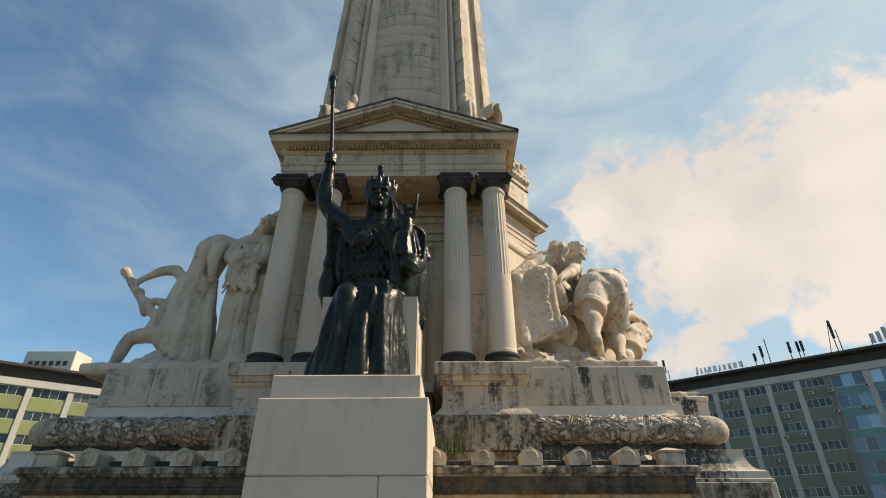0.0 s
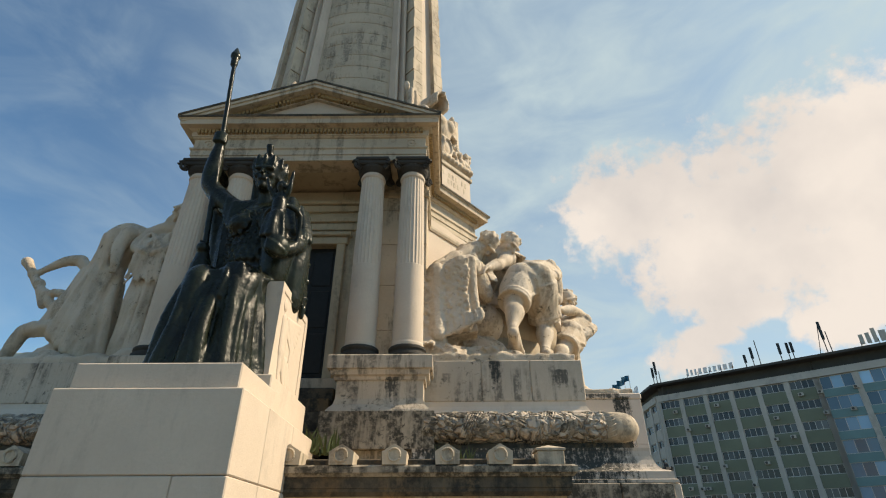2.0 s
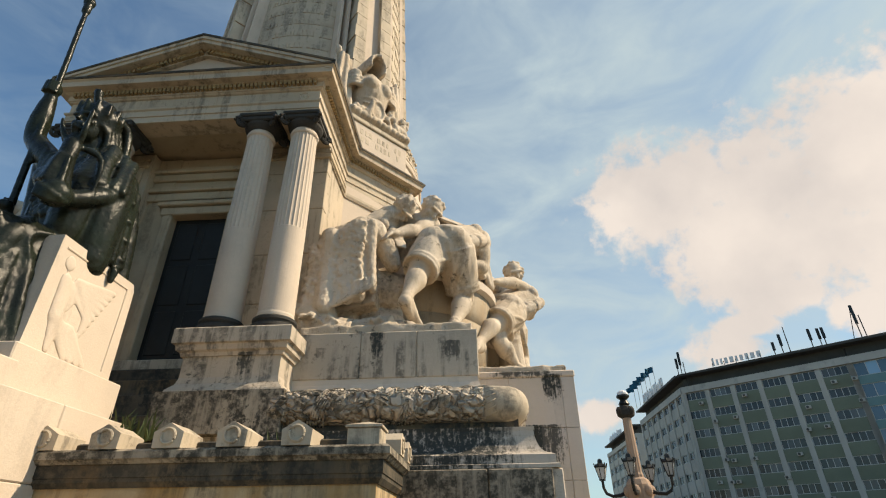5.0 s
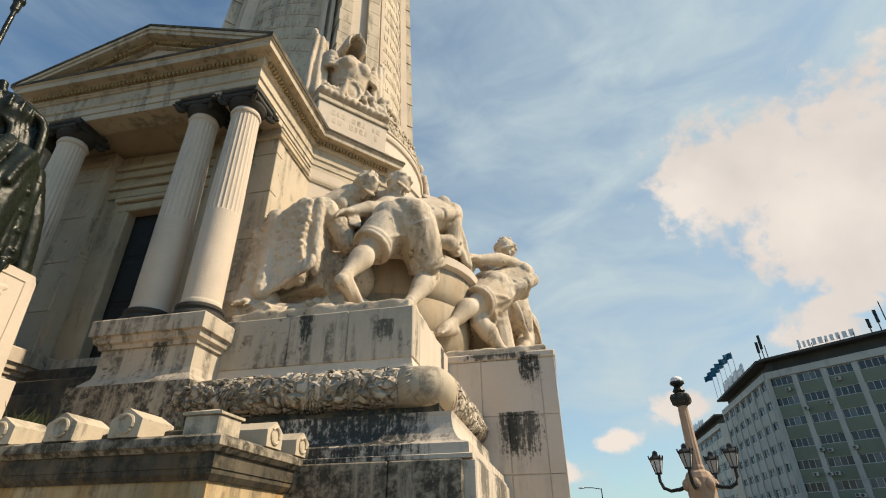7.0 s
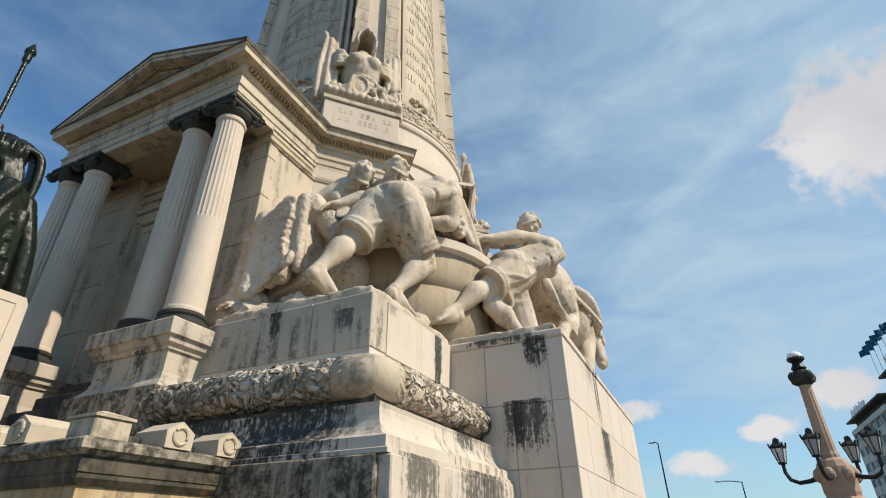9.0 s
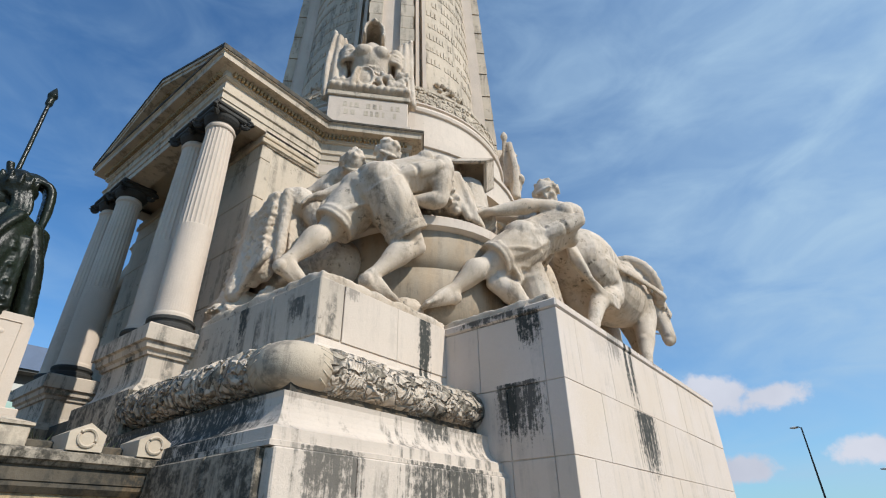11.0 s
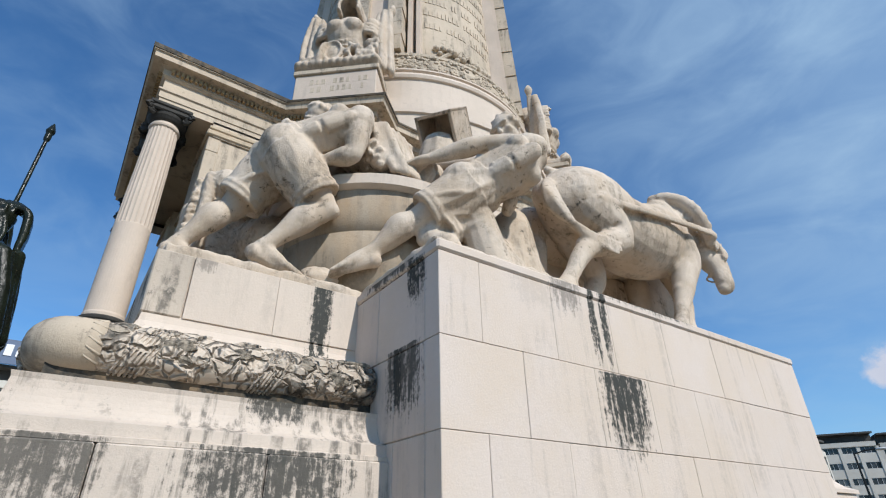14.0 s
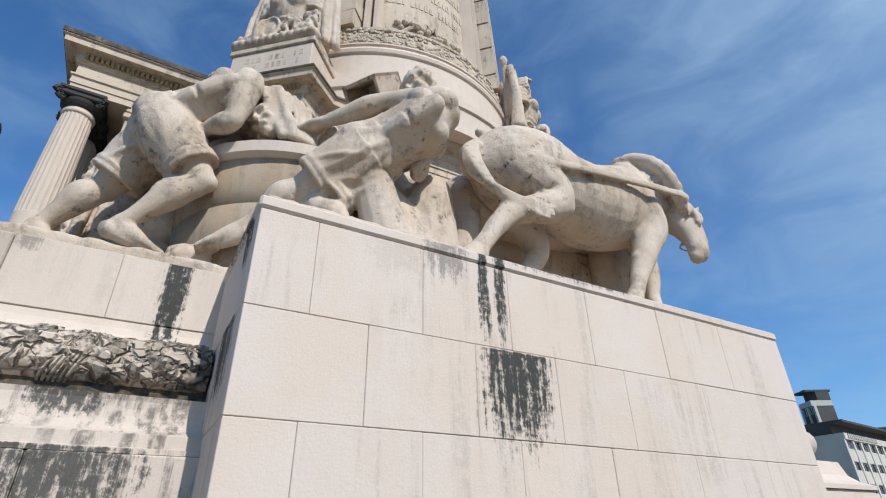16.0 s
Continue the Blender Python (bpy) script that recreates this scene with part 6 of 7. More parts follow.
statue("worker_statue", fused(bm, "worker_statue", M_FIG, **FINE, folds=[((3.05, 9.45, 5.75), (0.5, 0.5, 0.5), (0.1, 0.4, -1), 5, 0.018)]),
       "carved limestone statue of a barefoot labourer bent over a vat", "statue", "labourers")

# man pulling backwards, looking back
bm = bmesh.new()
body(bm, dict(chest=(4.46, 12.06, 6.08), pelvis=(4.08, 11.54, 5.66), head=(4.40, 12.02, 6.74), face=(0.2, -1, -0.2), rs=(4.72, 12.16, 6.28), ls=(4.18, 12.34, 6.40), re=(4.40, 11.56, 6.30), rw=(3.96, 11.00, 6.08),
              le=(3.9, 11.75, 6.40), lw=(3.70, 11.12, 6.22), rh=(4.20, 11.40, 5.56), rk=(3.86, 10.86, 5.12), ra=(3.56, 10.38, 4.64), rt=(3.42, 10.08, 4.40),
              lh=(3.95, 11.52, 5.52), lk=(3.92, 11.02, 4.88), la=(4.26, 11.36, 4.46), lt=(4.42, 11.18, 4.30)), 1.72, shorts=1.0, trunk=1.12)
loft(bm, [(4.05, 11.5, 5.45), (4.15, 11.6, 5.1), (4.2, 11.75, 4.5)], [0.26, 0.24, 0.26])
statue("worker_statue", fused(bm, "worker_statue", M_FIG, **FINE, folds=[((4.1, 11.3, 5.45), (0.5, 0.5, 0.5), (0.5, 0.8, 0.6), 5, 0.022)]),
       "carved limestone statue of a labourer leaning back and hauling", "statue", "labourers")

# hooded man bowed over the vat, beside a small cask
bm = bmesh.new()
skull(bm, (3.56, 10.44, 6.14), (-0.2, -0.45, 0.85), (0.5, -0.3, -0.8), 2.3)
for k in range(7):
    a = 0.2 + k * 0.45
    loft(bm, [(3.42 + 0.24 * math.cos(a), 10.40 + 0.05 * k, 6.26 + 0.24 * math.sin(a)), (3.36 + 0.30 * math.cos(a), 10.62 + 0.03 * k, 6.24 + 0.30 * math.sin(a)), (3.3 + 0.24 * math.cos(a), 10.85, 6.05 + 0.24 * math.sin(a))],
         [0.075, 0.085, 0.07], seg=10)
loft(bm, [(3.4, 10.65, 6.2), (3.3, 11.0, 6.05), (3.15, 11.3, 5.85)], [0.26, 0.30, 0.3])
drape(bm, [(3.62, 10.26, 6.56), (3.70, 10.52, 6.56), (3.66, 10.85, 6.40)], [(3.78, 10.56, 5.82), (3.84, 10.76, 5.80), (3.76, 10.98, 5.80)], 8, 0.06, 0.06, 0.02)
drape(bm, [(3.3, 10.25, 6.55), (3.45, 10.25, 6.62), (3.62, 10.28, 6.54)], [(3.2, 10.7, 6.5), (3.4, 10.75, 6.6), (3.66, 10.85, 6.4)], 6, 0.06, 0.07, 0.02)
statue("hooded_statue", fused(bm, "hooded_statue", M_FIG, **FINE), "carved limestone statue of a hooded labourer bowed over a vat", "statue", "labourers")
bm = bmesh.new()
loft(bm, [(3.72, 10.98, 6.02), (3.5, 11.35, 6.10), (3.25, 11.75, 6.16)], [0.20, 0.25, 0.21], seg=24, flat=True)
for q in ((3.70, 11.01, 6.03), (3.62, 11.16, 6.06), (3.36, 11.58, 6.13)):
    loft(bm, [q, (q[0] - 0.03, q[1] + 0.05, q[2] + 0.01)], [0.245, 0.245], seg=24, per=2, flat=True)
statue("cask_statue", fused(bm, "cask_statue", M_FIG, 0.018, 1), "carved limestone cask lying on a vat", "cask")

# men behind the fleece
bm = bmesh.new()
body(bm, dict(chest=(2.44, 10.08, 6.66), pelvis=(2.25, 10.5, 6.1), head=(2.76, 9.86, 7.06), face=(0.75, -0.6, -0.35), rs=(2.74, 9.98, 6.80), ls=(2.16, 10.0, 6.82), re=(2.52, 9.52, 6.42), rw=(2.26, 9.16, 6.16),
              le=(2.0, 9.7, 6.55), lw=(2.2, 9.36, 6.2)), 1.72)
loft(bm, [(2.25, 10.4, 6.2), (2.28, 10.35, 5.2), (2.3, 10.3, 4.3)], [0.34, 0.36, 0.4])
statue("worker_statue", fused(bm, "worker_statue", M_FIG, **FINE), "carved limestone statue of a labourer gripping a yoke", "statue", "labourers")
bm = bmesh.new()
body(bm, dict(chest=(1.92, 9.72, 6.66), pelvis=(1.45, 10.0, 6.3), head=(2.28, 9.58, 6.92), face=(0.6, -0.5, -0.6), rs=(2.05, 9.56, 6.78), ls=(1.80, 10.0, 6.80), re=(1.72, 9.30, 6.50), rw=(1.42, 9.1, 6.28)), 1.7)
loft(bm, [(1.6, 10.1, 6.3), (1.6, 10.1, 5.3), (1.6, 10.1, 4.3)], [0.4, 0.42, 0.45])
statue("worker_statue", fused(bm, "worker_statue", M_FIG, **FINE), "carved limestone statue of a stooping figure behind a fleece", "statue", "labourers")

# fleece hanging over a carved beast
bm = bmesh.new()
loft(bm, [(0.98, 9.05, 5.62), (1.40, 8.98, 5.86), (1.86, 8.98, 6.06)], [0.26, 0.30, 0.26], (0, 1, 0))
drape(bm, [(1.02, 8.80, 5.66), (1.40, 8.72, 5.90), (1.92, 8.76, 6.10)], [(0.98, 8.66, 4.62), (1.45, 8.58, 4.66), (2.00, 8.72, 4.92)], 8, 0.16, 0.12, 0.04, 2, (0, 0.05, 0))
hull(bm, (0.95, 9.3, 5.9), (1.9, 9.3, 6.2), (0.92, 8.86, 4.5), (2.0, 8.86, 4.8), (0.92, 9.3, 4.5), (2.0, 9.3, 4.8), (1.0, 8.86, 5.7), (1.9, 8.86, 6.05))
loft(bm, [(1.85, 9.15, 6.05), (2.05, 9.15, 5.9), (2.2, 9.2, 5.6)], [0.22, 0.2, 0.14])
loft(bm, [(0.9, 9.5, 5.3), (1.5, 9.55, 5.3), (2.1, 9.6, 5.2)], [0.42, 0.44, 0.42])
loft(bm, [(1.0, 9.5, 4.6), (1.6, 9.55, 4.6), (2.2, 9.6, 4.5)], [0.42, 0.44, 0.42])
rc = random.Random(12)
for k in range(13):
    u = k / 12
    x, y, z = 1.02 + 1.0 * u, 8.60 + 0.06 * math.sin(u * 5), 4.66 + 0.28 * u * u
    loft(bm, [(x, y, z + 0.10), (x + 0.03, y - 0.05, z - 0.02), (x - 0.03, y - 0.09, z - 0.12), (x - 0.09, y - 0.07, z - 0.10)], [0.055, 0.05, 0.035, 0.018], seg=8)
for k in range(900):
    u, w = rc.random(), rc.random()
    p = Vector((1.0 + 0.84 * u, 8.63 - 0.05 * (1 - w) + rc.uniform(-0.02, 0.05), 4.70 + 0.25 * u + (0.98 + 0.18 * u) * w))
    bmesh.ops.create_icosphere(bm, subdivisions=1, radius=rc.uniform(0.025, 0.048), matrix=Matrix.Translation(p))
statue("fleece_statue", fused(bm, "fleece_statue", M_FIG, 0.018, 1, 0.010, 20.0), "carved limestone beast draped with a woolly fleece", "statue")

# the vat
vat = thing("stone_vat", "carved limestone vat with a broad plain rim", "vat", at=(2.3, 11.15, 4.2))
bm = bmesh.new()
lathe(bm, [(1.36, 4.15), (1.40, 4.6), (1.44, 4.985), (1.432, 4.99), (1.445, 4.995), (1.47, 5.2), (1.52, 5.54), (1.50, 5.56)], 56, (2.30, 11.15))
part("bowl", bm, M_VAT, vat, smooth=True)
bm = bmesh.new()
lathe(bm, [(1.48, 5.54), (1.54, 5.545), (1.61, 5.58), (1.62, 5.72), (1.59, 5.745), (1.2, 5.745), (1.2, 5.6)], 56, (2.30, 11.15))
part("rim", bm, M_CREAM, vat)
# a crate tilted on the rock behind
bm = bmesh.new()
for lo, hi in (((-0.36, -0.30, -0.30), (0.36, 0.30, -0.24)), ((-0.36, -0.30, -0.30), (-0.30, 0.30, 0.30)), ((0.30, -0.30, -0.30), (0.36, 0.30, 0.30)),
               ((-0.36, 0.24, -0.30), (0.36, 0.30, 0.30)), ((-0.36, -0.30, 0.24), (0.36, 0.30, 0.30))):
    box(bm, lo, hi, 0.01)
bmesh.ops.transform(bm, matrix=pose(2.95, 11.98, 7.85, 42, 12, 24), verts=bm.verts)
tagged(part("stone_crate", bm, M_FIG), "carved limestone crate tilted on the heap", "crate")
bm = bmesh.new()
limb(bm, (2.85, 11.95, 7.4), (2.9, 11.8, 4.2), 0.36, 0.55)
limb(bm, (2.6, 11.0, 6.0), (3.0, 11.9, 6.3), 0.4, 0.4)
loft(bm, [(3.2, 12.0, 6.0), (3.4, 12.2, 5.2), (3.6, 12.4, 4.2)], [0.4, 0.46, 0.5])
loft(bm, [(3.5, 11.7, 5.6), (3.8, 12.0, 5.0), (4.05, 12.25, 4.2)], [0.3, 0.34, 0.38])
loft(bm, [(3.72, 12.6, 5.75), (3.85, 12.45, 5.45), (3.9, 12.4, 4.3)], [0.22, 0.30, 0.42])
loft(bm, [(4.16, 12.10, 5.66), (4.22, 12.16, 5.60)], [0.15, 0.15], seg=18, flat=True)
statue("rubble_statue", fused(bm, "rubble_statue", M_FIG, 0.03, 2, 0.015, 3.0), "rough carved limestone mass between the figures", "carved rock")

# draught horse
bm = bmesh.new()
loft(bm, [(4.12, 12.98, 6.16), (4.12, 13.32, 6.20), (4.13, 13.86, 6.27), (4.14, 14.40, 6.10), (4.15, 14.95, 6.02), (4.18, 15.5, 6.18), (4.22, 15.95, 6.36), (4.26, 16.22, 6.38)],
     [(0.22, 0.28), (0.50, 0.54), (0.58, 0.66), (0.57, 0.62), (0.60, 0.66), (0.54, 0.68), (0.42, 0.62), (0.24, 0.40)], (1, 0, 0), 26)
for sx in (-1, 1):
    ball(bm, (4.13 + sx * 0.25, 13.62, 6.18), (0.34, 0.50, 0.54), 12)
    ball(bm, (4.18 + sx * 0.26, 15.72, 6.10), (0.26, 0.36, 0.46), 12)
loft(bm, [(4.12, 13.1, 6.70), (4.13, 13.8, 6.76), (4.15, 14.8, 6.62), (4.2, 15.6, 6.86)], [0.07, 0.075, 0.06, 0.06], seg=10)
loft(bm, [(4.22, 15.75, 6.58), (4.28, 16.15, 6.50), (4.38, 16.48, 6.26), (4.46, 16.62, 6.02)], [(0.34, 0.52), (0.29, 0.40), (0.23, 0.30), (0.18, 0.24)], (1, 0, 0), 18)
# head drawn down to the chest, with bridle and blinker
loft(bm, [(4.47, 16.52, 6.12), (4.58, 16.62, 5.86), (4.66, 16.60, 5.60), (4.70, 16.52, 5.38), (4.70, 16.46, 5.30)], [(0.20, 0.24), (0.195, 0.24), (0.15, 0.19), (0.14, 0.16), (0.11, 0.11)], (1, 0, 0), 16)
ball(bm, (4.66, 16.58, 5.86), (0.09, 0.14, 0.15), 9)
for sx in (-1, 1):
    loft(bm, [(4.48 + sx * 0.11, 16.72, 6.16), (4.50 + sx * 0.16, 16.84, 6.24), (4.51 + sx * 0.17, 16.92, 6.34)], [0.05, 0.055, 0.012], seg=8)
    ball(bm, (4.62 + sx * 0.12, 16.66, 5.78), (0.025, 0.08, 0.08), 8)
for z in (5.95, 5.62):
    ring = [(4.58 + 0.19 * math.cos(a), 16.66 + 0.20 * math.sin(a), z) for a in np.linspace(0, math.tau, 15)]
    for a_, b_ in zip(ring, ring[1:]):
        limb(bm, a_, b_, 0.022, 0.022, 6)
# mane
rm = random.Random(4)
for k in range(16):
    u = k / 15
    a = Vector((4.24 + 0.26 * u, 15.95 + 0.70 * u, 7.04 - 0.80 * u))
    loft(bm, [a, a + Vector((0.20, 0.05, -0.08)), a + Vector((0.30 + rm.uniform(-0.04, 0.04), 0.02, -0.26)), a + Vector((0.32, rm.uniform(-0.08, 0.08), -0.40))], [0.06, 0.055, 0.045, 0.02], seg=8)
# legs
loft(bm, [(4.36, 15.80, 6.02), (4.44, 15.84, 5.72), (4.49, 15.62, 5.34), (4.51, 15.46, 5.06), (4.52, 15.28, 4.76), (4.53, 15.14, 4.50), (4.54, 15.06, 4.40)], [0.38, 0.29, 0.20, 0.165, 0.118, 0.11, 0.125], (1, 0, 0), 16)
loft(bm, [(4.54, 15.10, 4.44), (4.54, 14.98, 4.26)], [0.11, 0.18], seg=16, flat=True)
ball(bm, (4.50, 15.42, 5.08), (0.13, 0.14, 0.15), 9)
loft(bm, [(4.05, 16.1, 5.9), (4.16, 16.0, 5.4), (4.22, 15.95, 5.05), (4.28, 15.82, 4.7), (4.32, 15.76, 4.40)], [0.28, 0.17, 0.135, 0.10, 0.11], (1, 0, 0), 14)
loft(bm, [(4.32, 15.76, 4.42), (4.33, 15.72, 4.26)], [0.11, 0.17], seg=16, flat=True)
loft(bm, [(4.34, 13.62, 6.0), (4.44, 13.95, 5.72), (4.50, 13.92, 5.50), (4.52, 13.60, 5.34), (4.53, 13.22, 5.16), (4.54, 12.98, 4.92), (4.54, 12.78, 4.64), (4.54, 12.66, 4.46)],
     [0.42, 0.32, 0.24, 0.19, 0.155, 0.13, 0.105, 0.12], (1, 0, 0), 16)
ball(bm, (4.53, 13.16, 5.18), (0.13, 0.15, 0.14), 9)
ball(bm, (4.54, 14.06, 5.52), (0.15, 0.17, 0.18), 9)
loft(bm, [(4.54, 12.70, 4.50), (4.54, 12.52, 4.26)], [0.12, 0.19], seg=16, flat=True)
loft(bm, [(3.85, 13.8, 5.8), (3.9, 14.1, 5.2), (3.9, 13.9, 4.8), (3.9, 13.8, 4.3)], [0.3, 0.18, 0.13, 0.13])
# tail of long strands
for k in range(12):
    o = k / 11
    loft(bm, [(4.20 + 0.10 * o, 12.96 - 0.04 * o, 6.40 - 0.12 * o), (4.36 + 0.06 * o, 12.70 + 0.10 * o, 6.05 - 0.04 * o), (4.48 + 0.10 * (k % 3 - 1) * 0.5, 12.66 + 0.16 * o, 5.70 - 0.03 * o),
              (4.58, 12.86 + 0.14 * o, 5.44 - 0.10 * o), (4.66, 13.25 + 0.06 * o, 5.30 - 0.13 * o), (4.70, 13.62 + rm.uniform(-0.1, 0.14), 5.30 - 0.20 * o)], [0.055, 0.06, 0.055, 0.05, 0.042, 0.016], seg=8)
# harness: collar, pad and twisted trace
q = lambda t: (4.22 + 0.54 * math.sin(t * 1.9), 15.80 + 0.58 * t, 7.12 - 0.98 * t * t)
loft(bm, [q(t) for t in np.linspace(0, 1, 7)], [0.10, 0.12, 0.125, 0.125, 0.12, 0.11, 0.09], seg=12)
for t in np.linspace(0.1, 0.95, 9):
    ball(bm, q(t), (0.14, 0.05, 0.13), 8)
for k in range(48):
    u = k / 47
    c = Vector((4.70, 13.50, 5.98)).lerp(Vector((4.84, 16.32, 6.26)), u) + Vector((0.03 * math.sin(u * math.pi), 0, 0))
    limb(bm, c + Vector((0.012, -0.03, 0.03)), c + Vector((0.012, 0.03, -0.03)), 0.036, 0.036, 6)
loft(bm, [(4.72, 14.16, 6.03), (4.62, 14.15, 6.42), (4.3, 14.12, 6.68)], [(0.05, 0.03)] * 3, (0, 1, 0))
ball(bm, (4.80, 16.34, 6.24), 0.10, 8)
statue("horse_statue", fused(bm, "horse_statue", M_FIG, 0.022, 2, 0.006, 5.0), "carved limestone statue of a straining draught horse in harness", "horse statue")
bm = bmesh.new()
loft(bm, [(3.35, 13.3, 6.0), (3.38, 14.5, 6.05), (3.4, 15.7, 6.3)], [0.45, 0.5, 0.5])
loft(bm, [(3.4, 15.7, 6.5), (3.45, 16.1, 6.6), (3.5, 16.5, 6.3)], [0.4, 0.36, 0.28])
limb(bm, (3.5, 13.2, 5.6), (3.55, 13.0, 4.2), 0.25, 0.2)
limb(bm, (3.5, 15.8, 5.6), (3.55, 15.9, 4.2), 0.25, 0.2)
statue("horse_statue", fused(bm, "horse_statue", M_FIG, 0.035, 2, 0.01, 3.5), "second carved limestone horse half hidden behind the first", "horse statue")
bm = bmesh.new()
box(bm, (2.6, 12.9, 4.05), (3.45, 16.2, 5.25), 0.1)
box(bm, (2.6, 13.1, 5.2), (3.4, 16.0, 5.8), 0.1)
box(bm, (2.6, 15.8, 4.05), (3.65, 16.85, 6.0), 0.1)
statue("bearing_rock", fused(bm, "bearing_rock", M_FIG, 0.05, 4, 0.04, 2.0), "rough limestone mass under the horses' bellies", "carved rock")

# uneven ground under the figures
for nm, lab, lo, hi, amp in (("rock_ledge", "uneven carved rock ledge under the labourers", (1.12, 8.32, 4.02), (3.46, 10.6, 4.22), 0.10), ("rock_ledge", "uneven carved rock ledge on the side block", (3.2, 10.36, 4.05), (4.98, 12.3, 4.20), 0.07),
                             ("rock_ledge", "low carved ground under the horse", (3.3, 12.3, 4.05), (4.95, 16.3, 4.16), 0.05)):
    bm = bmesh.new()
    box(bm, lo, hi)
    rr = random.Random(4)
    for k in range(26):
        ball(bm, (rr.uniform(lo[0] + 0.25, hi[0] - 0.25), rr.uniform(lo[1] + 0.25, hi[1] - 0.25), hi[2]), (rr.uniform(0.15, 0.3), rr.uniform(0.15, 0.3), amp * rr.uniform(0.6, 1.6)), 6)
    if lo[0] < 2:
        # shaggy tufts at the fleece's foot
        for k in range(120):
            x, y = rr.uniform(0.92, 2.35), rr.uniform(8.42, 8.85)
            z = 4.22 + 0.22 * max(0, 1.6 - x) + rr.uniform(0, 0.10)
            loft(bm, [(x, y + 0.08, z + 0.05), (x + rr.uniform(-0.06, 0.06), y, z + 0.06), (x + rr.uniform(-0.12, 0.12), y - 0.10, z - 0.04)], [0.04, 0.04, 0.012], seg=6, per=3)
        limb(bm, (0.9, 8.72, 4.3), (2.1, 8.72, 4.25), 0.26, 0.16)
        limb(bm, (0.9, 8.7, 4.5), (1.3, 8.75, 4.55), 0.24, 0.20)
        limb(bm, (2.0, 8.75, 4.3), (2.6, 8.6, 4.2), 0.18, 0.14)
        ball(bm, (3.2, 9.95, 4.35), (0.16, 0.24, 0.14), 7)
        ball(bm, (3.05, 10.15, 4.3), (0.14, 0.2, 0.16), 7)
    statue(nm, fused(bm, nm, M_FIG, 0.028, 1, 0.025, 6.0), lab, "carved rock")

# ---------------------------------------------------------------- carved group on the other wing
bm = bmesh.new()
# robed figure leaning forward over a reclining one, its arm hanging
loft(bm, [(-4.86, 9.05, 5.85), (-4.82, 9.05, 6.25), (-4.66, 9.0, 6.62), (-4.58, 8.98, 6.80)], [(0.30, 0.26), (0.30, 0.28), (0.30, 0.26), (0.20, 0.18)], (1, 0, 0), 18)
loft(bm, [(-4.86, 8.95, 6.76), (-4.62, 8.92, 6.86), (-4.36, 8.95, 6.80)], [0.16, 0.17, 0.17], (0, 0, 1))
loft(bm, [(-4.46, 8.78, 6.72), (-4.52, 8.72, 6.45), (-4.48, 8.66, 6.18), (-4.42, 8.62, 5.98)], [0.15, 0.125, 0.10, 0.07])
for j in range(4):
    loft(bm, [(-4.46 + 0.03 * j, 8.62, 5.98), (-4.46 + 0.035 * j, 8.60, 5.82)], [0.03, 0.018], seg=8)
hull(bm, (-5.05, 9.0, 6.0), (-4.55, 9.0, 6.0), (-4.6, 9.3, 6.0), (-5.0, 9.3, 6.0), (-5.35, 9.0, 5.0), (-4.62, 8.95, 4.3), (-4.34, 9.0, 4.3), (-4.34, 9.5, 4.3), (-5.0, 9.5, 4.3), (-5.0, 8.95, 4.6))
drape(bm, [(-5.10, 8.95, 6.02), (-4.85, 8.86, 6.0), (-4.50, 8.88, 5.98)], [(-5.45, 8.92, 5.02), (-5.05, 8.74, 4.62), (-4.60, 8.72, 4.36), (-4.32, 8.86, 4.36)], 12, 0.10, 0.12, 0.03, 5)
drape(bm, [(-4.90, 8.80, 6.70), (-4.72, 8.76, 6.80)], [(-5.02, 8.86, 6.05), (-4.70, 8.80, 6.0)], 5, 0.07, 0.06, 0.02, 6)
# knees and shin of the reclining one
loft(bm, [(-4.95, 8.95, 4.86), (-5.35, 8.92, 4.90), (-5.72, 8.9, 4.86), (-5.82, 8.9, 4.76), (-5.88, 8.9, 4.58), (-5.95, 8.9, 4.32)], [0.18, 0.165, 0.13, 0.12, 0.115, 0.09])
loft(bm, [(-5.95, 8.9, 4.30), (-6.05, 8.75, 4.22)], [0.09, 0.07])
loft(bm, [(-4.9, 8.95, 4.5), (-5.2, 8.9, 4.42), (-5.42, 8.9, 4.32)], [0.2, 0.17, 0.14])
statue("leaning_statue", fused(bm, "leaning_statue", M_FIG, **FINE, folds=[((-4.9, 8.9, 5.2), (0.8, 0.7, 1.0), (0.15, 0, 1), 6, 0.022)]), "carved limestone statue of a robed figure leaning over a reclining one", "statue")
bm = bmesh.new()
loft(bm, [(-4.98, 9.05, 5.98), (-5.16, 9.0, 6.10), (-5.36, 9.0, 6.26)], [0.14, 0.12, 0.10])
loft(bm, [(-5.34, 9.0, 6.27), (-5.62, 9.0, 6.26), (-5.94, 9.0, 6.10), (-6.04, 9.0, 6.02)], [0.11, 0.095, 0.06, 0.06])
loft(bm, [(-6.34, 8.98, 6.24), (-6.22, 8.98, 6.10), (-6.0, 8.97, 5.82), (-5.70, 8.96, 5.5), (-5.40, 8.95, 5.22)], [0.10, 0.075, 0.08, 0.085, 0.09])
for u in (0.15, 0.4, 0.65):
    ball(bm, Vector((-6.22, 8.98, 6.10)).lerp(Vector((-5.5, 8.95, 5.3)), u), 0.10, 8)
loft(bm, [(-5.72, 8.93, 5.56), (-5.50, 8.94, 5.58), (-5.22, 9.0, 5.50), (-4.95, 9.05, 5.40)], [0.075, 0.08, 0.095, 0.12])
loft(bm, [(-5.82, 8.95, 5.62), (-5.70, 8.95, 5.35)], [0.09, 0.07])
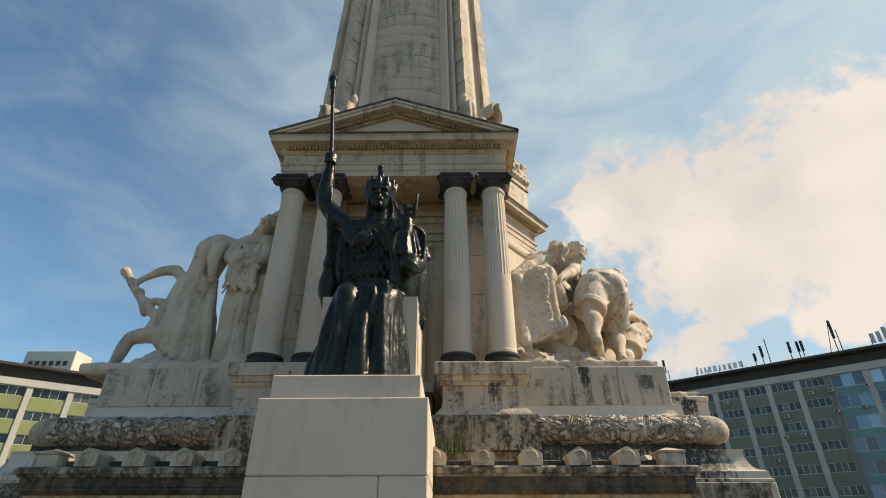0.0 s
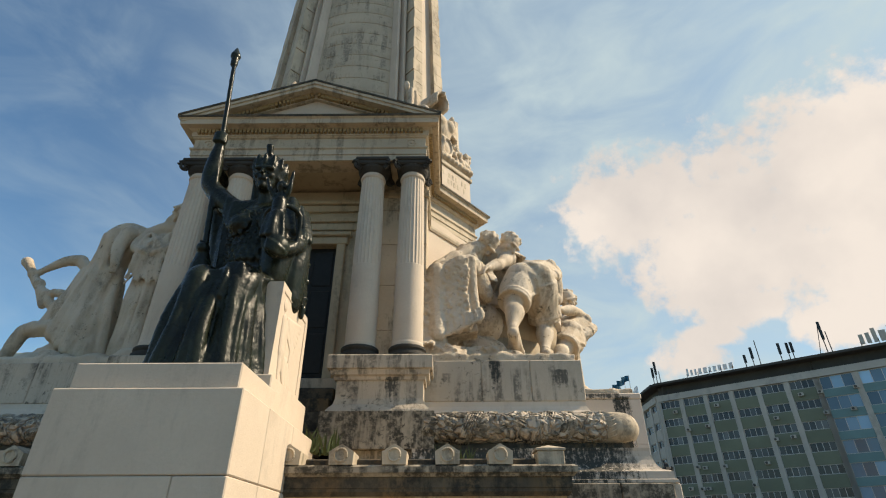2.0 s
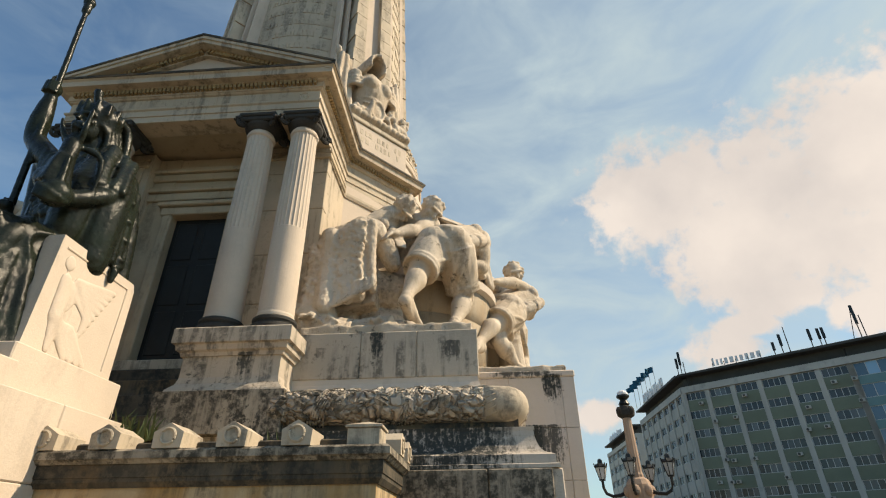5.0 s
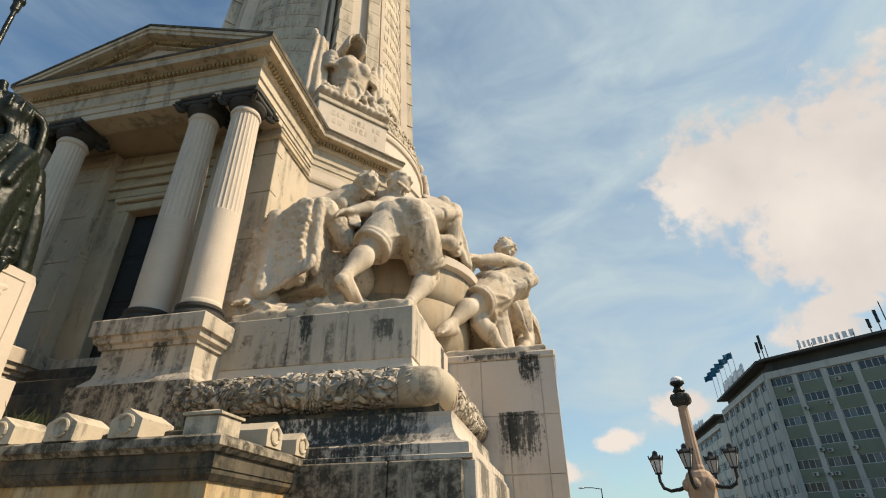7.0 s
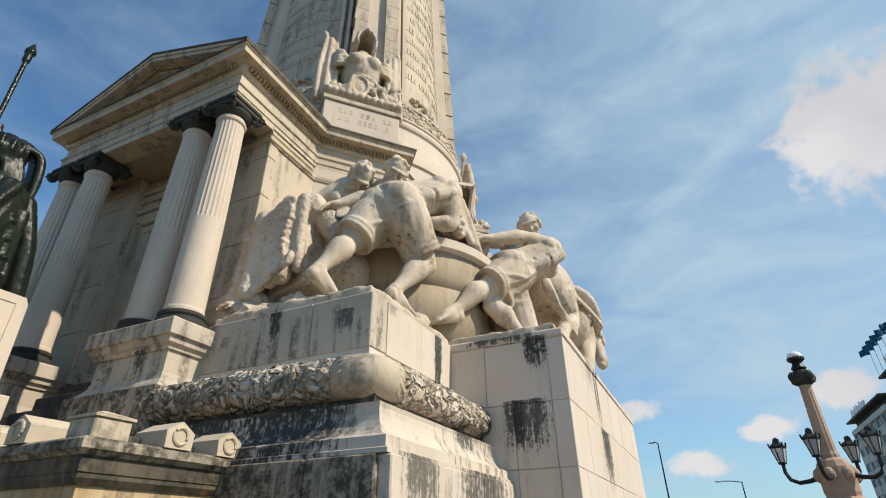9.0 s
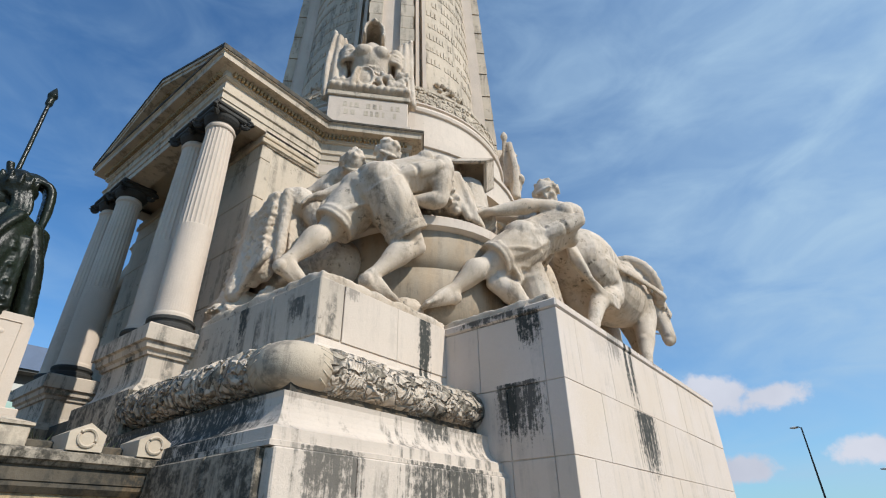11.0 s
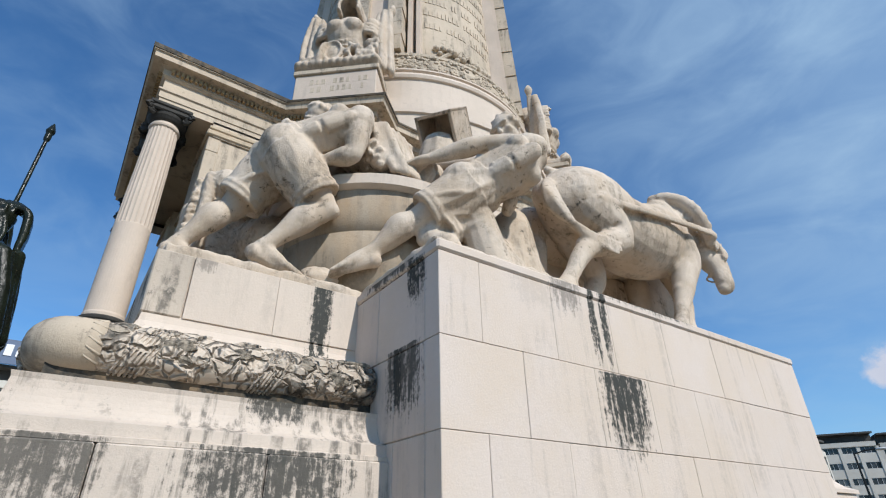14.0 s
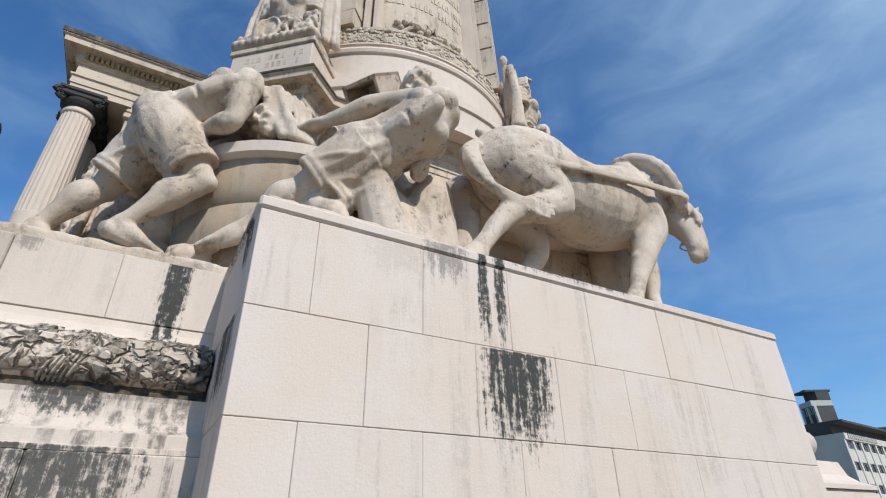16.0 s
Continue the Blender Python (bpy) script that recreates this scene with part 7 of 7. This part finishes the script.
statue("piper_statue", fused(bm, "piper_statue", M_FIG, 0.018, 2, 0.003, 8.0), "carved limestone arms lifting a long pipe", "statue")
bm = bmesh.new()
# standing robed figure with sheaves
loft(bm, [(-3.84, 9.15, 5.9), (-3.88, 9.15, 6.3), (-3.92, 9.15, 6.65), (-3.9, 9.15, 6.9)], [(0.30, 0.26), (0.29, 0.25), (0.32, 0.26), (0.22, 0.2)], (1, 0, 0), 18)
loft(bm, [(-4.28, 9.05, 6.82), (-3.95, 9.05, 6.95), (-3.62, 9.05, 6.92)], [0.15, 0.17, 0.16], (0, 0, 1))
skull(bm, (-3.70, 9.0, 7.32), (0.1, -0.1, 1), (-0.3, -1, -0.3), 1.9)
loft(bm, [(-3.86, 9.05, 7.12), (-3.62, 9.2, 7.48), (-3.40, 9.35, 7.72), (-3.3, 9.5, 7.7)], [0.16, 0.22, 0.24, 0.2])
loft(bm, [(-4.24, 8.98, 6.82), (-4.28, 8.82, 6.45), (-4.02, 8.70, 6.28)], [0.14, 0.11, 0.08])
loft(bm, [(-3.62, 8.95, 6.85), (-3.55, 8.80, 6.45), (-3.85, 8.70, 6.25)], [0.14, 0.11, 0.08])
hull(bm, (-4.12, 9.0, 6.0), (-3.55, 9.0, 6.0), (-3.55, 9.4, 6.0), (-4.1, 9.4, 6.0), (-4.12, 8.95, 4.3), (-3.4, 8.95, 4.3), (-3.4, 9.4, 4.3), (-4.12, 9.4, 4.3))
drape(bm, [(-4.14, 8.95, 6.05), (-3.85, 8.86, 6.02), (-3.5, 8.92, 6.05)], [(-4.14, 8.90, 4.42), (-3.80, 8.74, 4.36), (-3.42, 8.85, 4.36)], 10, 0.09, 0.11, 0.03, 7)
for k in range(46):
    rr = random.Random(k)
    a = Vector((-4.02 + rr.uniform(-0.20, 0.34), 8.80, 6.55 + rr.uniform(-0.2, 0.2)))
    b = Vector((-3.98 + rr.uniform(-0.25, 0.42), 8.70, 5.90 + rr.uniform(-0.3, 0.3)))
    loft(bm, [a, a.lerp(b, 0.5) + Vector((rr.uniform(-0.06, 0.06), -0.04, 0)), b], [0.035, 0.04, 0.022], seg=7, per=3)
statue("robed_statue", fused(bm, "robed_statue", M_FIG, **FINE, folds=[((-3.8, 9.0, 5.3), (0.6, 0.7, 1.0), (0.05, 0, 1), 6, 0.022)]), "carved limestone statue of a robed standing figure holding sheaves", "statue")
bm = bmesh.new()
box(bm, (-5.5, 8.33, 4.02), (-3.2, 10.4, 4.22))
rr = random.Random(8)
for k in range(30):
    ball(bm, (rr.uniform(-5.35, -3.3), rr.uniform(8.5, 10), 4.25), (rr.uniform(0.12, 0.3), rr.uniform(0.12, 0.3), rr.uniform(0.06, 0.16)), 6)
box(bm, (-6.2, 8.4, 4.05), (-5.2, 9.6, 4.24), 0.04)
statue("rock_ledge", fused(bm, "rock_ledge", M_FIG, 0.04, 2, 0.03, 4.0), "uneven carved rock ledge under the robed figures", "carved rock")


# ---------------------------------------------------------------- buildings round the square
def window_meshes(w, h, panes, frame_mat, glass_mat, tag):
    """One window unit: x across, y depth (front at 0), z up."""
    bm = bmesh.new()
    b = 0.07
    box(bm, (0, 0, 0), (w, 0.12, b)), box(bm, (0, 0, h - b), (w, 0.12, h))
    for k in range(panes + 1):
        x = k * (w - b) / panes
        box(bm, (x, -0.001, b), (x + b, 0.121, h - b))
    fr = mesh_from(bm, "frame_" + tag, frame_mat)
    bm = bmesh.new()
    box(bm, (0.02, 0.06, 0.02), ((w - b) / panes + b - 0.02, 0.075, h - 0.02))
    return fr, mesh_from(bm, "pane_" + tag, glass_mat), (w - b) / panes


def office(name, label, a, b, top, bays, storeys, spandrel, pier_w=0.7, depth=14.0, win=M_GLASS, panes=4, pier_mat=M_CONC, storey_h=3.25, glaze=0.42, roof_over=1.2):
    """A facade from a to b, seen from its right-hand side; top: the height of the roof slab."""
    a, b = Vector(a), Vector(b)
    L_ = (b - a).length
    rz = math.atan2(b.y - a.y, b.x - a.x)
    th = thing(name, label, "building", at=(a.x, a.y, 0))
    th.rotation_euler = (0, 0, rz)

    def put(nm, bm, mat, parent=th, label_="", at=None):
        me = bm if isinstance(bm, bpy.types.Mesh) else mesh_from(bm, nm, mat)
        ob = new(nm, me)
        ob.parent = parent
        if at is not None:
            ob.location = at
        return tagged(ob, label_)
    wall_top = top - 2.6
    bm = bmesh.new()
    box(bm, (0.05, 0.35, 0), (L_ - 0.05, depth, wall_top - 0.4))
    put("wall", bm, spandrel)
    bm = bmesh.new()
    box(bm, (-0.01, -0.15, wall_top - 0.45), (L_ - 0.02, depth, wall_top + 0.55))
    put("cornice_band", bm, pier_mat)
    bm = bmesh.new()
    box(bm, (0.02, 1.4, wall_top + 0.5), (L_ - 0.05, depth, top - 0.35))
    put("attic_storey", bm, M_ROOF, label_="dark set-back attic storey")
    bm = bmesh.new()
    box(bm, (-0.02, -0.2 - roof_over * 0.3, top - 0.35), (L_ - 0.03, depth + 0.5, top))
    put("roof", bm, M_ROOF, label_="dark flat roof slab")
    bw = L_ / bays
    for k in range(bays + 1):
        bm = bmesh.new()
        x = k * bw
        box(bm, (x - pier_w / 2, 0.0, 0), (x + pier_w / 2, 0.5, wall_top - 0.46))
        put("pier", bm, pier_mat)
    ww, wh = bw - pier_w, storey_h * glaze
    fr, pn, step = window_meshes(ww, wh, panes, M_FRAME, win, name)
    bm = bmesh.new()
    box(bm, (0, 0.0, 0), (ww, 0.22, storey_h - wh - 0.02))
    sp = mesh_from(bm, "spandrel_" + name, spandrel)
    for st in range(storeys):
        z = wall_top - 0.5 - (st + 1) * storey_h + (storey_h - wh)
        if z < 0.5:
            break
        for k in range(bays):
            x = k * bw + pier_w / 2
            w = put("window", fr, None, at=(x, 0.22, z))
            for q in range(panes):
                put("pane", pn, None, w, at=(q * step, 0, 0))
            put("spandrel", sp, None, at=(x, 0.13, z - (storey_h - wh) + 0.01))
    return th


A1, B1 = (37.5, 90.3), (66.0, 66.3)


def along(a, b, t):
    return (a[0] + (b[0] - a[0]) * t, a[1] + (b[1] - a[1]) * t)


office("office_building", "seven-storey office block with concrete piers and grey-green spandrels", (37.5, 90.3), along(A1, B1, 0.62), 25.8, 6, 8, M_GREEN, storey_h=2.9)
office("office_building", "office block with concrete piers and blue-green glazed bays", along(A1, B1, 0.62), along(A1, B1, 1.5), 25.8, 7, 8, M_BLUE, win=M_GLASSB, panes=3, glaze=0.62, storey_h=2.9)
office("office_building", "grey flank of an office block with small windows", (38.0, 117.5), (37.45, 90.35), 25.8, 7, 8, M_CONC, pier_w=0.8, panes=2, depth=12, storey_h=2.9)
office("office_building", "long dark office block with pale horizontal bands", (41.0, 165.0), (40.6, 131.5), 25.8, 6, 7, M_PALE, pier_w=0.3, panes=4, glaze=0.5, depth=14, pier_mat=M_PALE)
office("office_building", "office block with white piers and olive spandrels", (-86.0, 57.2), (-49.0, 84.2), 24.6, 9, 7, M_OLIVE, panes=4, pier_mat=M_PALE)
office("office_building", "pale office block with mint spandrels under a rooftop sign", (-84.5, -20.0), (-84.0, 40.0), 24.0, 14, 7, M_MINT, panes=3, pier_mat=M_PALE, pier_w=0.9)
office("office_building", "distant white apartment block with dark windows", (-47.0, 150.0), (-35.0, 158.0), 21.5, 4, 6, M_PALE, panes=3, pier_mat=M_PALE)
office("office_building", "distant dark apartment block with white balconies", (-34.5, 158.5), (-24.0, 164.0), 21.0, 3, 6, M_CONC, panes=2, pier_mat=M_PALE)
office("office_building", "long white department building with a wide frieze", (-35.3, 110.5), (-37.7, 136.0), 18.0, 8, 4, M_PALE, panes=2, pier_mat=M_PALE)
office("office_building", "dark glass and metal tower beside white buildings", (-46.6, 123.4), (-43.4, 121.6), 26.0, 2, 7, M_ROOF, panes=2, pier_mat=M_CONC, depth=4.0, pier_w=0.5)


# rooftop signs drawn as plain shapes, aerials, flags
def bar_sign(label, p, q, z, h, widths, mat, seed):
    p, q = Vector(p), Vector(q)
    t = (q - p).normalized()
    sg = thing("roof_sign", label, "sign", at=(p.x, p.y, z))
    r = random.Random(seed)
    x, L_ = 0.0, (q - p).length
    n = Vector((t.y, -t.x))
    while x < L_:
        w = r.choice(widths)
        bm = bmesh.new()
        c = p + t * x
        d = c + t * w
        prism(bm, [(c.x, c.y), (d.x, d.y), (d.x - n.x * 0.2, d.y - n.y * 0.2), (c.x - n.x * 0.2, c.y - n.y * 0.2)], z + 0.4, z + 0.4 + h * r.choice((0.7, 0.75, 1.0)))
        part("bar", bm, mat, sg)
        x += w + 0.28
    for u in np.linspace(0, L_, 5):
        bm = bmesh.new()
        c = p + t * u
        tube(bm, [(c.x, c.y, z), (c.x, c.y, z + 0.8)], 0.05, 5)
        part("stand", bm, M_IRON, sg)


bar_sign("rooftop sign of pale blue-grey bars", along(A1, B1, 0.155), along(A1, B1, 0.345), 25.8, 1.2, (0.35, 0.5, 0.6), M_SIGN2, 1)
bar_sign("large rooftop sign of grey bars", along(A1, B1, 0.80), along(A1, B1, 1.02), 25.8, 2.0, (0.5, 0.7, 0.8), M_CONC, 2)
bar_sign("rooftop sign of pale bars on the flank", (37.7, 112.0), (37.5, 99.0), 25.8, 1.6, (0.4, 0.6), M_SIGN2, 3)
bar_sign("rooftop sign of small pale bars", (41.0, 160.0), (40.8, 146.0), 25.8, 1.6, (0.5, 0.8), M_SIGN2, 4)
sg = thing("roof_sign", "blue rooftop signboard with plain white bars", "sign", at=(-83, 15, 24))
bm = bmesh.new()
box(bm, (-83.6, -8.0, 24.0), (-83.3, 30.0, 27.4))
part("board", bm, M_SIGN, sg)
r = random.Random(6)
y = -6.0
while y < 20.5:
    w = r.choice((0.9, 1.2, 1.3))
    bm = bmesh.new()
    box(bm, (-83.29, y, 25.1), (-83.2, y + w, 25.1 + r.choice((1.1, 1.1, 1.6))))
    part("bar", bm, M_SIGN2, sg)
    y += w + 0.45
sg = thing("facade_sign", "white fascia with grey bars on a department building", "sign", at=(-35, 111, 15))
for k in range(16):
    bm = bmesh.new()
    c = Vector(along((-35.3, 110.5), (-37.7, 136.0), 0.05 + k * 0.03))
    d = Vector(along((-35.3, 110.5), (-37.7, 136.0), 0.05 + k * 0.03 + 0.02))
    prism(bm, [(c.x + 0.3, c.y), (d.x + 0.3, d.y), (d.x + 0.1, d.y), (c.x + 0.1, c.y)], 15.2, 15.9)
    part("bar", bm, M_CONC, sg)

ra = random.Random(9)
for t, h, kind in ((0.02, 3.2, 1), (0.035, 4.2, 1), (0.05, 2.4, 0), (0.42, 2.4, 1), (0.45, 3.4, 1), (0.475, 4.4, 0), (0.555, 3.2, 1), (0.585, 3.0, 1), (0.60, 3.0, 1), (0.715, 5.2, 2), (0.73, 3.6, 0)):
    p = along(A1, B1, t)
    an = thing("roof_aerial", "slim dark rooftop antenna", "antenna", "rooftop antennas", at=(p[0], p[1] + 1.5, 25.8))
    bm = bmesh.new()
    tube(bm, [(p[0], p[1] + 1.5, 25.8), (p[0], p[1] + 1.5, 25.8 + h)], 0.07, 6)
    part("mast", bm, M_IRON, an)
    if kind:
        bm = bmesh.new()
        box(bm, (p[0] - 0.2, p[1] + 1.3, 25.8 + h * 0.45), (p[0] + 0.2, p[1] + 1.5, 25.8 + h), 0.04)
        part("panel", bm, M_IRON, an)
    if kind == 2:
        bm = bmesh.new()
        tube(bm, [(p[0] - 1.2, p[1] + 1.5, 25.8), (p[0], p[1] + 1.5, 25.8 + h)], 0.05, 5)
        part("stay", bm, M_IRON, an)
for k in range(6):
    p = (37.2, 101.0 + k * 2.9)
    fl = thing("flag", "blue flag on a thin rooftop pole", "flag", "rooftop flags", at=(p[0], p[1], 25.8))
    bm = bmesh.new()
    tube(bm, [(p[0], p[1], 25.8), (p[0], p[1], 30.6)], 0.05, 5)
    part("pole", bm, M_FRAME, fl)
    bm = bmesh.new()
    rows = []
    for i in range(7):
        u = i / 6
        rows.append([bm.verts.new((p[0] - 1.6 * u, p[1] + 0.25 * math.sin(u * 5 + k), 30.5 - v * 1.1 - 0.35 * u + 0.1 * math.sin(u * 6 + k))) for v in (0, 1)])
    for a_, b_ in zip(rows, rows[1:]):
        bm.faces.new((a_[0], b_[0], b_[1], a_[1]))
    bmesh.ops.solidify(bm, geom=bm.faces[:], thickness=0.03)
    part("cloth", bm, M_FLAG, fl)

# air conditioners on the facade
ta, tb = Vector(A1), Vector(B1)
tt = (tb - ta).normalized()
nn = Vector((tt.y, -tt.x))
bm = bmesh.new()
box(bm, (0, -0.35, 0), (0.7, 0.0, 0.48), 0.03)
AC_BODY = mesh_from(bm, "casing", M_CONC)
bm = bmesh.new()
bmesh.ops.create_circle(bm, cap_ends=True, radius=0.18, segments=14, matrix=Matrix.Translation((0.28, -0.355, 0.24)) @ Matrix.Rotation(radians(90), 4, 'X'))
bmesh.ops.solidify(bm, geom=bm.faces[:], thickness=0.01)
AC_FAN = mesh_from(bm, "grille", M_ROOF)
for k in range(34):
    u = ra.uniform(2.0, 36.0)
    st = ra.randint(1, 6)
    p = ta + tt * u
    ac = thing("air_conditioner", "small white air conditioner hung under a window", "air conditioner", "facade air conditioners", at=(p.x, p.y, 22.4 - st * 2.9 + 1.0 + ra.choice((0, 0.1, -0.1))))
    ac.rotation_euler = (0, 0, math.atan2(tt.y, tt.x))
    for nm, me in (("casing", AC_BODY), ("grille", AC_FAN)):
        o = new(nm, me)
        o.parent = ac

# penthouse on the olive block
bm = bmesh.new()
box(bm, (-66.5, 78.0, 24.6), (-58.5, 82.0, 28.0), 0.1)
ph = thing("penthouse", "cream rooftop penthouse with small dark vents", "rooftop structure", at=(-62, 79, 24.6))
part("wall", bm, M_PALE, ph)
for k in range(6):
    bm = bmesh.new()
    box(bm, (-65.5 + k * 1.1, 77.9, 25.6), (-64.9 + k * 1.1, 78.05, 26.3))
    part("vent", bm, M_ROOF, ph)

# ---------------------------------------------------------------- ornate lamp column and street lamps
LX, LY = 10.45, 27.3
lamp = thing("lamp_column", "ornate pink stone lamp column with iron lanterns and a carved head", "street lamp", at=(LX, LY, 0))
bm = bmesh.new()
lathe(bm, [(0.95, 0), (0.95, 0.6), (0.8, 0.8), (0.62, 1.2), (0.6, 2.3), (0.72, 2.5), (0.72, 2.7), (0.5, 2.9)], 8, (LX, LY))
part("base", bm, M_PINK, lamp)
bm = bmesh.new()
lathe(bm, [(0.5, 2.85), (0.55, 3.0), (0.55, 3.8), (0.45, 4.0), (0.3, 4.1)], 12, (LX, LY))
for k in range(6):
    a = k * math.tau / 6
    ball(bm, (LX + 0.5 * math.cos(a), LY + 0.5 * math.sin(a), 3.55), (0.2, 0.2, 0.25), 8)
part("drum", bm, M_PINK, lamp)
bm = bmesh.new()
lathe(bm, [(0.30, 4.05), (0.30, 4.2), (0.26, 4.3), (0.20, 6.6), (0.20, 6.7)], 24, (LX, LY), wave=lambda i: 1 - 0.06 * (i % 2))
part("shaft", bm, M_PINK, lamp)
bm = bmesh.new()
lathe(bm, [(0.22, 6.65), (0.38, 6.75), (0.42, 6.95), (0.35, 7.15), (0.22, 7.2)], 16, (LX, LY))
for k in range(4):
    a = k * math.tau / 4 + 0.5
    ball(bm, (LX + 0.36 * math.cos(a), LY + 0.36 * math.sin(a), 6.95), (0.16, 0.16, 0.2), 8)
part("capital", bm, M_CAP, lamp, "dark carved capital")
bm = bmesh.new()
lathe(bm, [(0.16, 7.15), (0.26, 7.3), (0.15, 7.5), (0.30, 7.62), (0.30, 7.7), (0.1, 7.72)], 14, (LX, LY))
part("head", bm, M_IRON, lamp)
bm = bmesh.new()
ball(bm, (LX, LY, 7.75), (0.26, 0.26, 0.2), 10)
part("dome", bm, M_SIGN2, lamp, "pale dome cap")
for k, a in enumerate((2.9, 4.3, 5.6, 0.9)):
    ux, uy = math.cos(a), math.sin(a)
    bm = bmesh.new()
    pts = [(LX + ux * r_, LY + uy * r_, z_) for r_, z_ in ((0.45, 3.55), (0.8, 3.42), (1.15, 3.38), (1.4, 3.5), (1.5, 3.75), (1.5, 4.05))]
    tube(bm, pts, [0.09, 0.075, 0.07, 0.07, 0.065, 0.06], 8)
    arm = part("arm", bm, M_IRON, lamp, "curved iron arm")
    bm = bmesh.new()
    lathe(bm, [(0.12, 4.08), (0.24, 4.55), (0.24, 4.58)], 6, (LX + ux * 1.5, LY + uy * 1.5))
    part("lantern_glass", bm, M_LANTERN, arm)
    bm = bmesh.new()
    lathe(bm, [(0.13, 4.02), (0.15, 4.06), (0.13, 4.09)], 6, (LX + ux * 1.5, LY + uy * 1.5))
    lathe(bm, [(0.27, 4.57), (0.29, 4.62), (0.2, 4.72), (0.12, 4.76), (0.1, 4.9), (0.02, 4.96)], 6, (LX + ux * 1.5, LY + uy * 1.5))
    for j in range(6):
        b_ = j * math.tau / 6
        tube(bm, [(LX + ux * 1.5 + 0.125 * math.cos(b_), LY + uy * 1.5 + 0.125 * math.sin(b_), 4.08), (LX + ux * 1.5 + 0.245 * math.cos(b_), LY + uy * 1.5 + 0.245 * math.sin(b_), 4.56)], 0.018, 4)
        tube(bm, [(LX + ux * 1.5 + 0.26 * math.cos(b_), LY + uy * 1.5 + 0.26 * math.sin(b_), 4.6), (LX + ux * 1.5 + 0.29 * math.cos(b_), LY + uy * 1.5 + 0.29 * math.sin(b_), 4.76)], 0.03, 4)
    part("lantern_frame", bm, M_IRON, arm)


def pole_lamp(x, y, h, arm, a, label):
    th = thing("street_lamp", label, "street lamp", "pole lamps", at=(x, y, 0))
    bm = bmesh.new()
    tube(bm, [(x, y, 0), (x, y, h)], [0.12, 0.07], 8)
    part("pole", bm, M_IRON, th)
    ux, uy = math.cos(a), math.sin(a)
    bm = bmesh.new()
    tube(bm, [(x, y, h - 0.1), (x + ux * arm * 0.5, y + uy * arm * 0.5, h + 0.1), (x + ux * arm, y + uy * arm, h + 0.15)], 0.06, 6)
    part("arm", bm, M_IRON, th)
    bm = bmesh.new()
    ball(bm, (x + ux * (arm + 0.3), y + uy * (arm + 0.3), h + 0.12), (0.45, 0.3, 0.12), 8)
    part("lamp_head", bm, M_FRAME, th)


pole_lamp(10.4, 86.0, 8.0, 2.4, math.pi, "grey street lamp with a single arm")
pole_lamp(1.9, 76.0, 12.0, 0.6, 2.5, "tall thin street lamp pole")
pole_lamp(-9.0, 62.0, 7.4, 1.6, 0.3, "dark street lamp with an angled arm")

# weeds in the joints of the terrace
wd = thing("weed_tuft", "small tuft of green weeds in a joint of the terrace", "weed", at=(-0.1, 7.3, 2.35))
bm = bmesh.new()
rw = random.Random(2)
for cx, cy, cz, n in ((-0.15, 7.2, 2.6, 60), (1.6, 7.3, 2.4, 26)):
    for k in range(n):
        x, y = cx + rw.gauss(0, 0.12), cy + rw.gauss(0, 0.08)
        h = rw.uniform(0.12, 0.34)
        dx, dy = rw.uniform(-0.12, 0.12), rw.uniform(-0.12, 0.12)
        w = 0.012
        v = [bm.verts.new(q) for q in ((x - w, y, cz), (x + w, y, cz), (x + dx * 0.5 + w, y + dy * 0.5, cz + h * 0.6), (x + dx, y + dy, cz + h), (x + dx * 0.5 - w, y + dy * 0.5, cz + h * 0.6))]
        bm.faces.new(v)
tagged(part("blades", bm, M_LEAF, wd), kind="stuff")
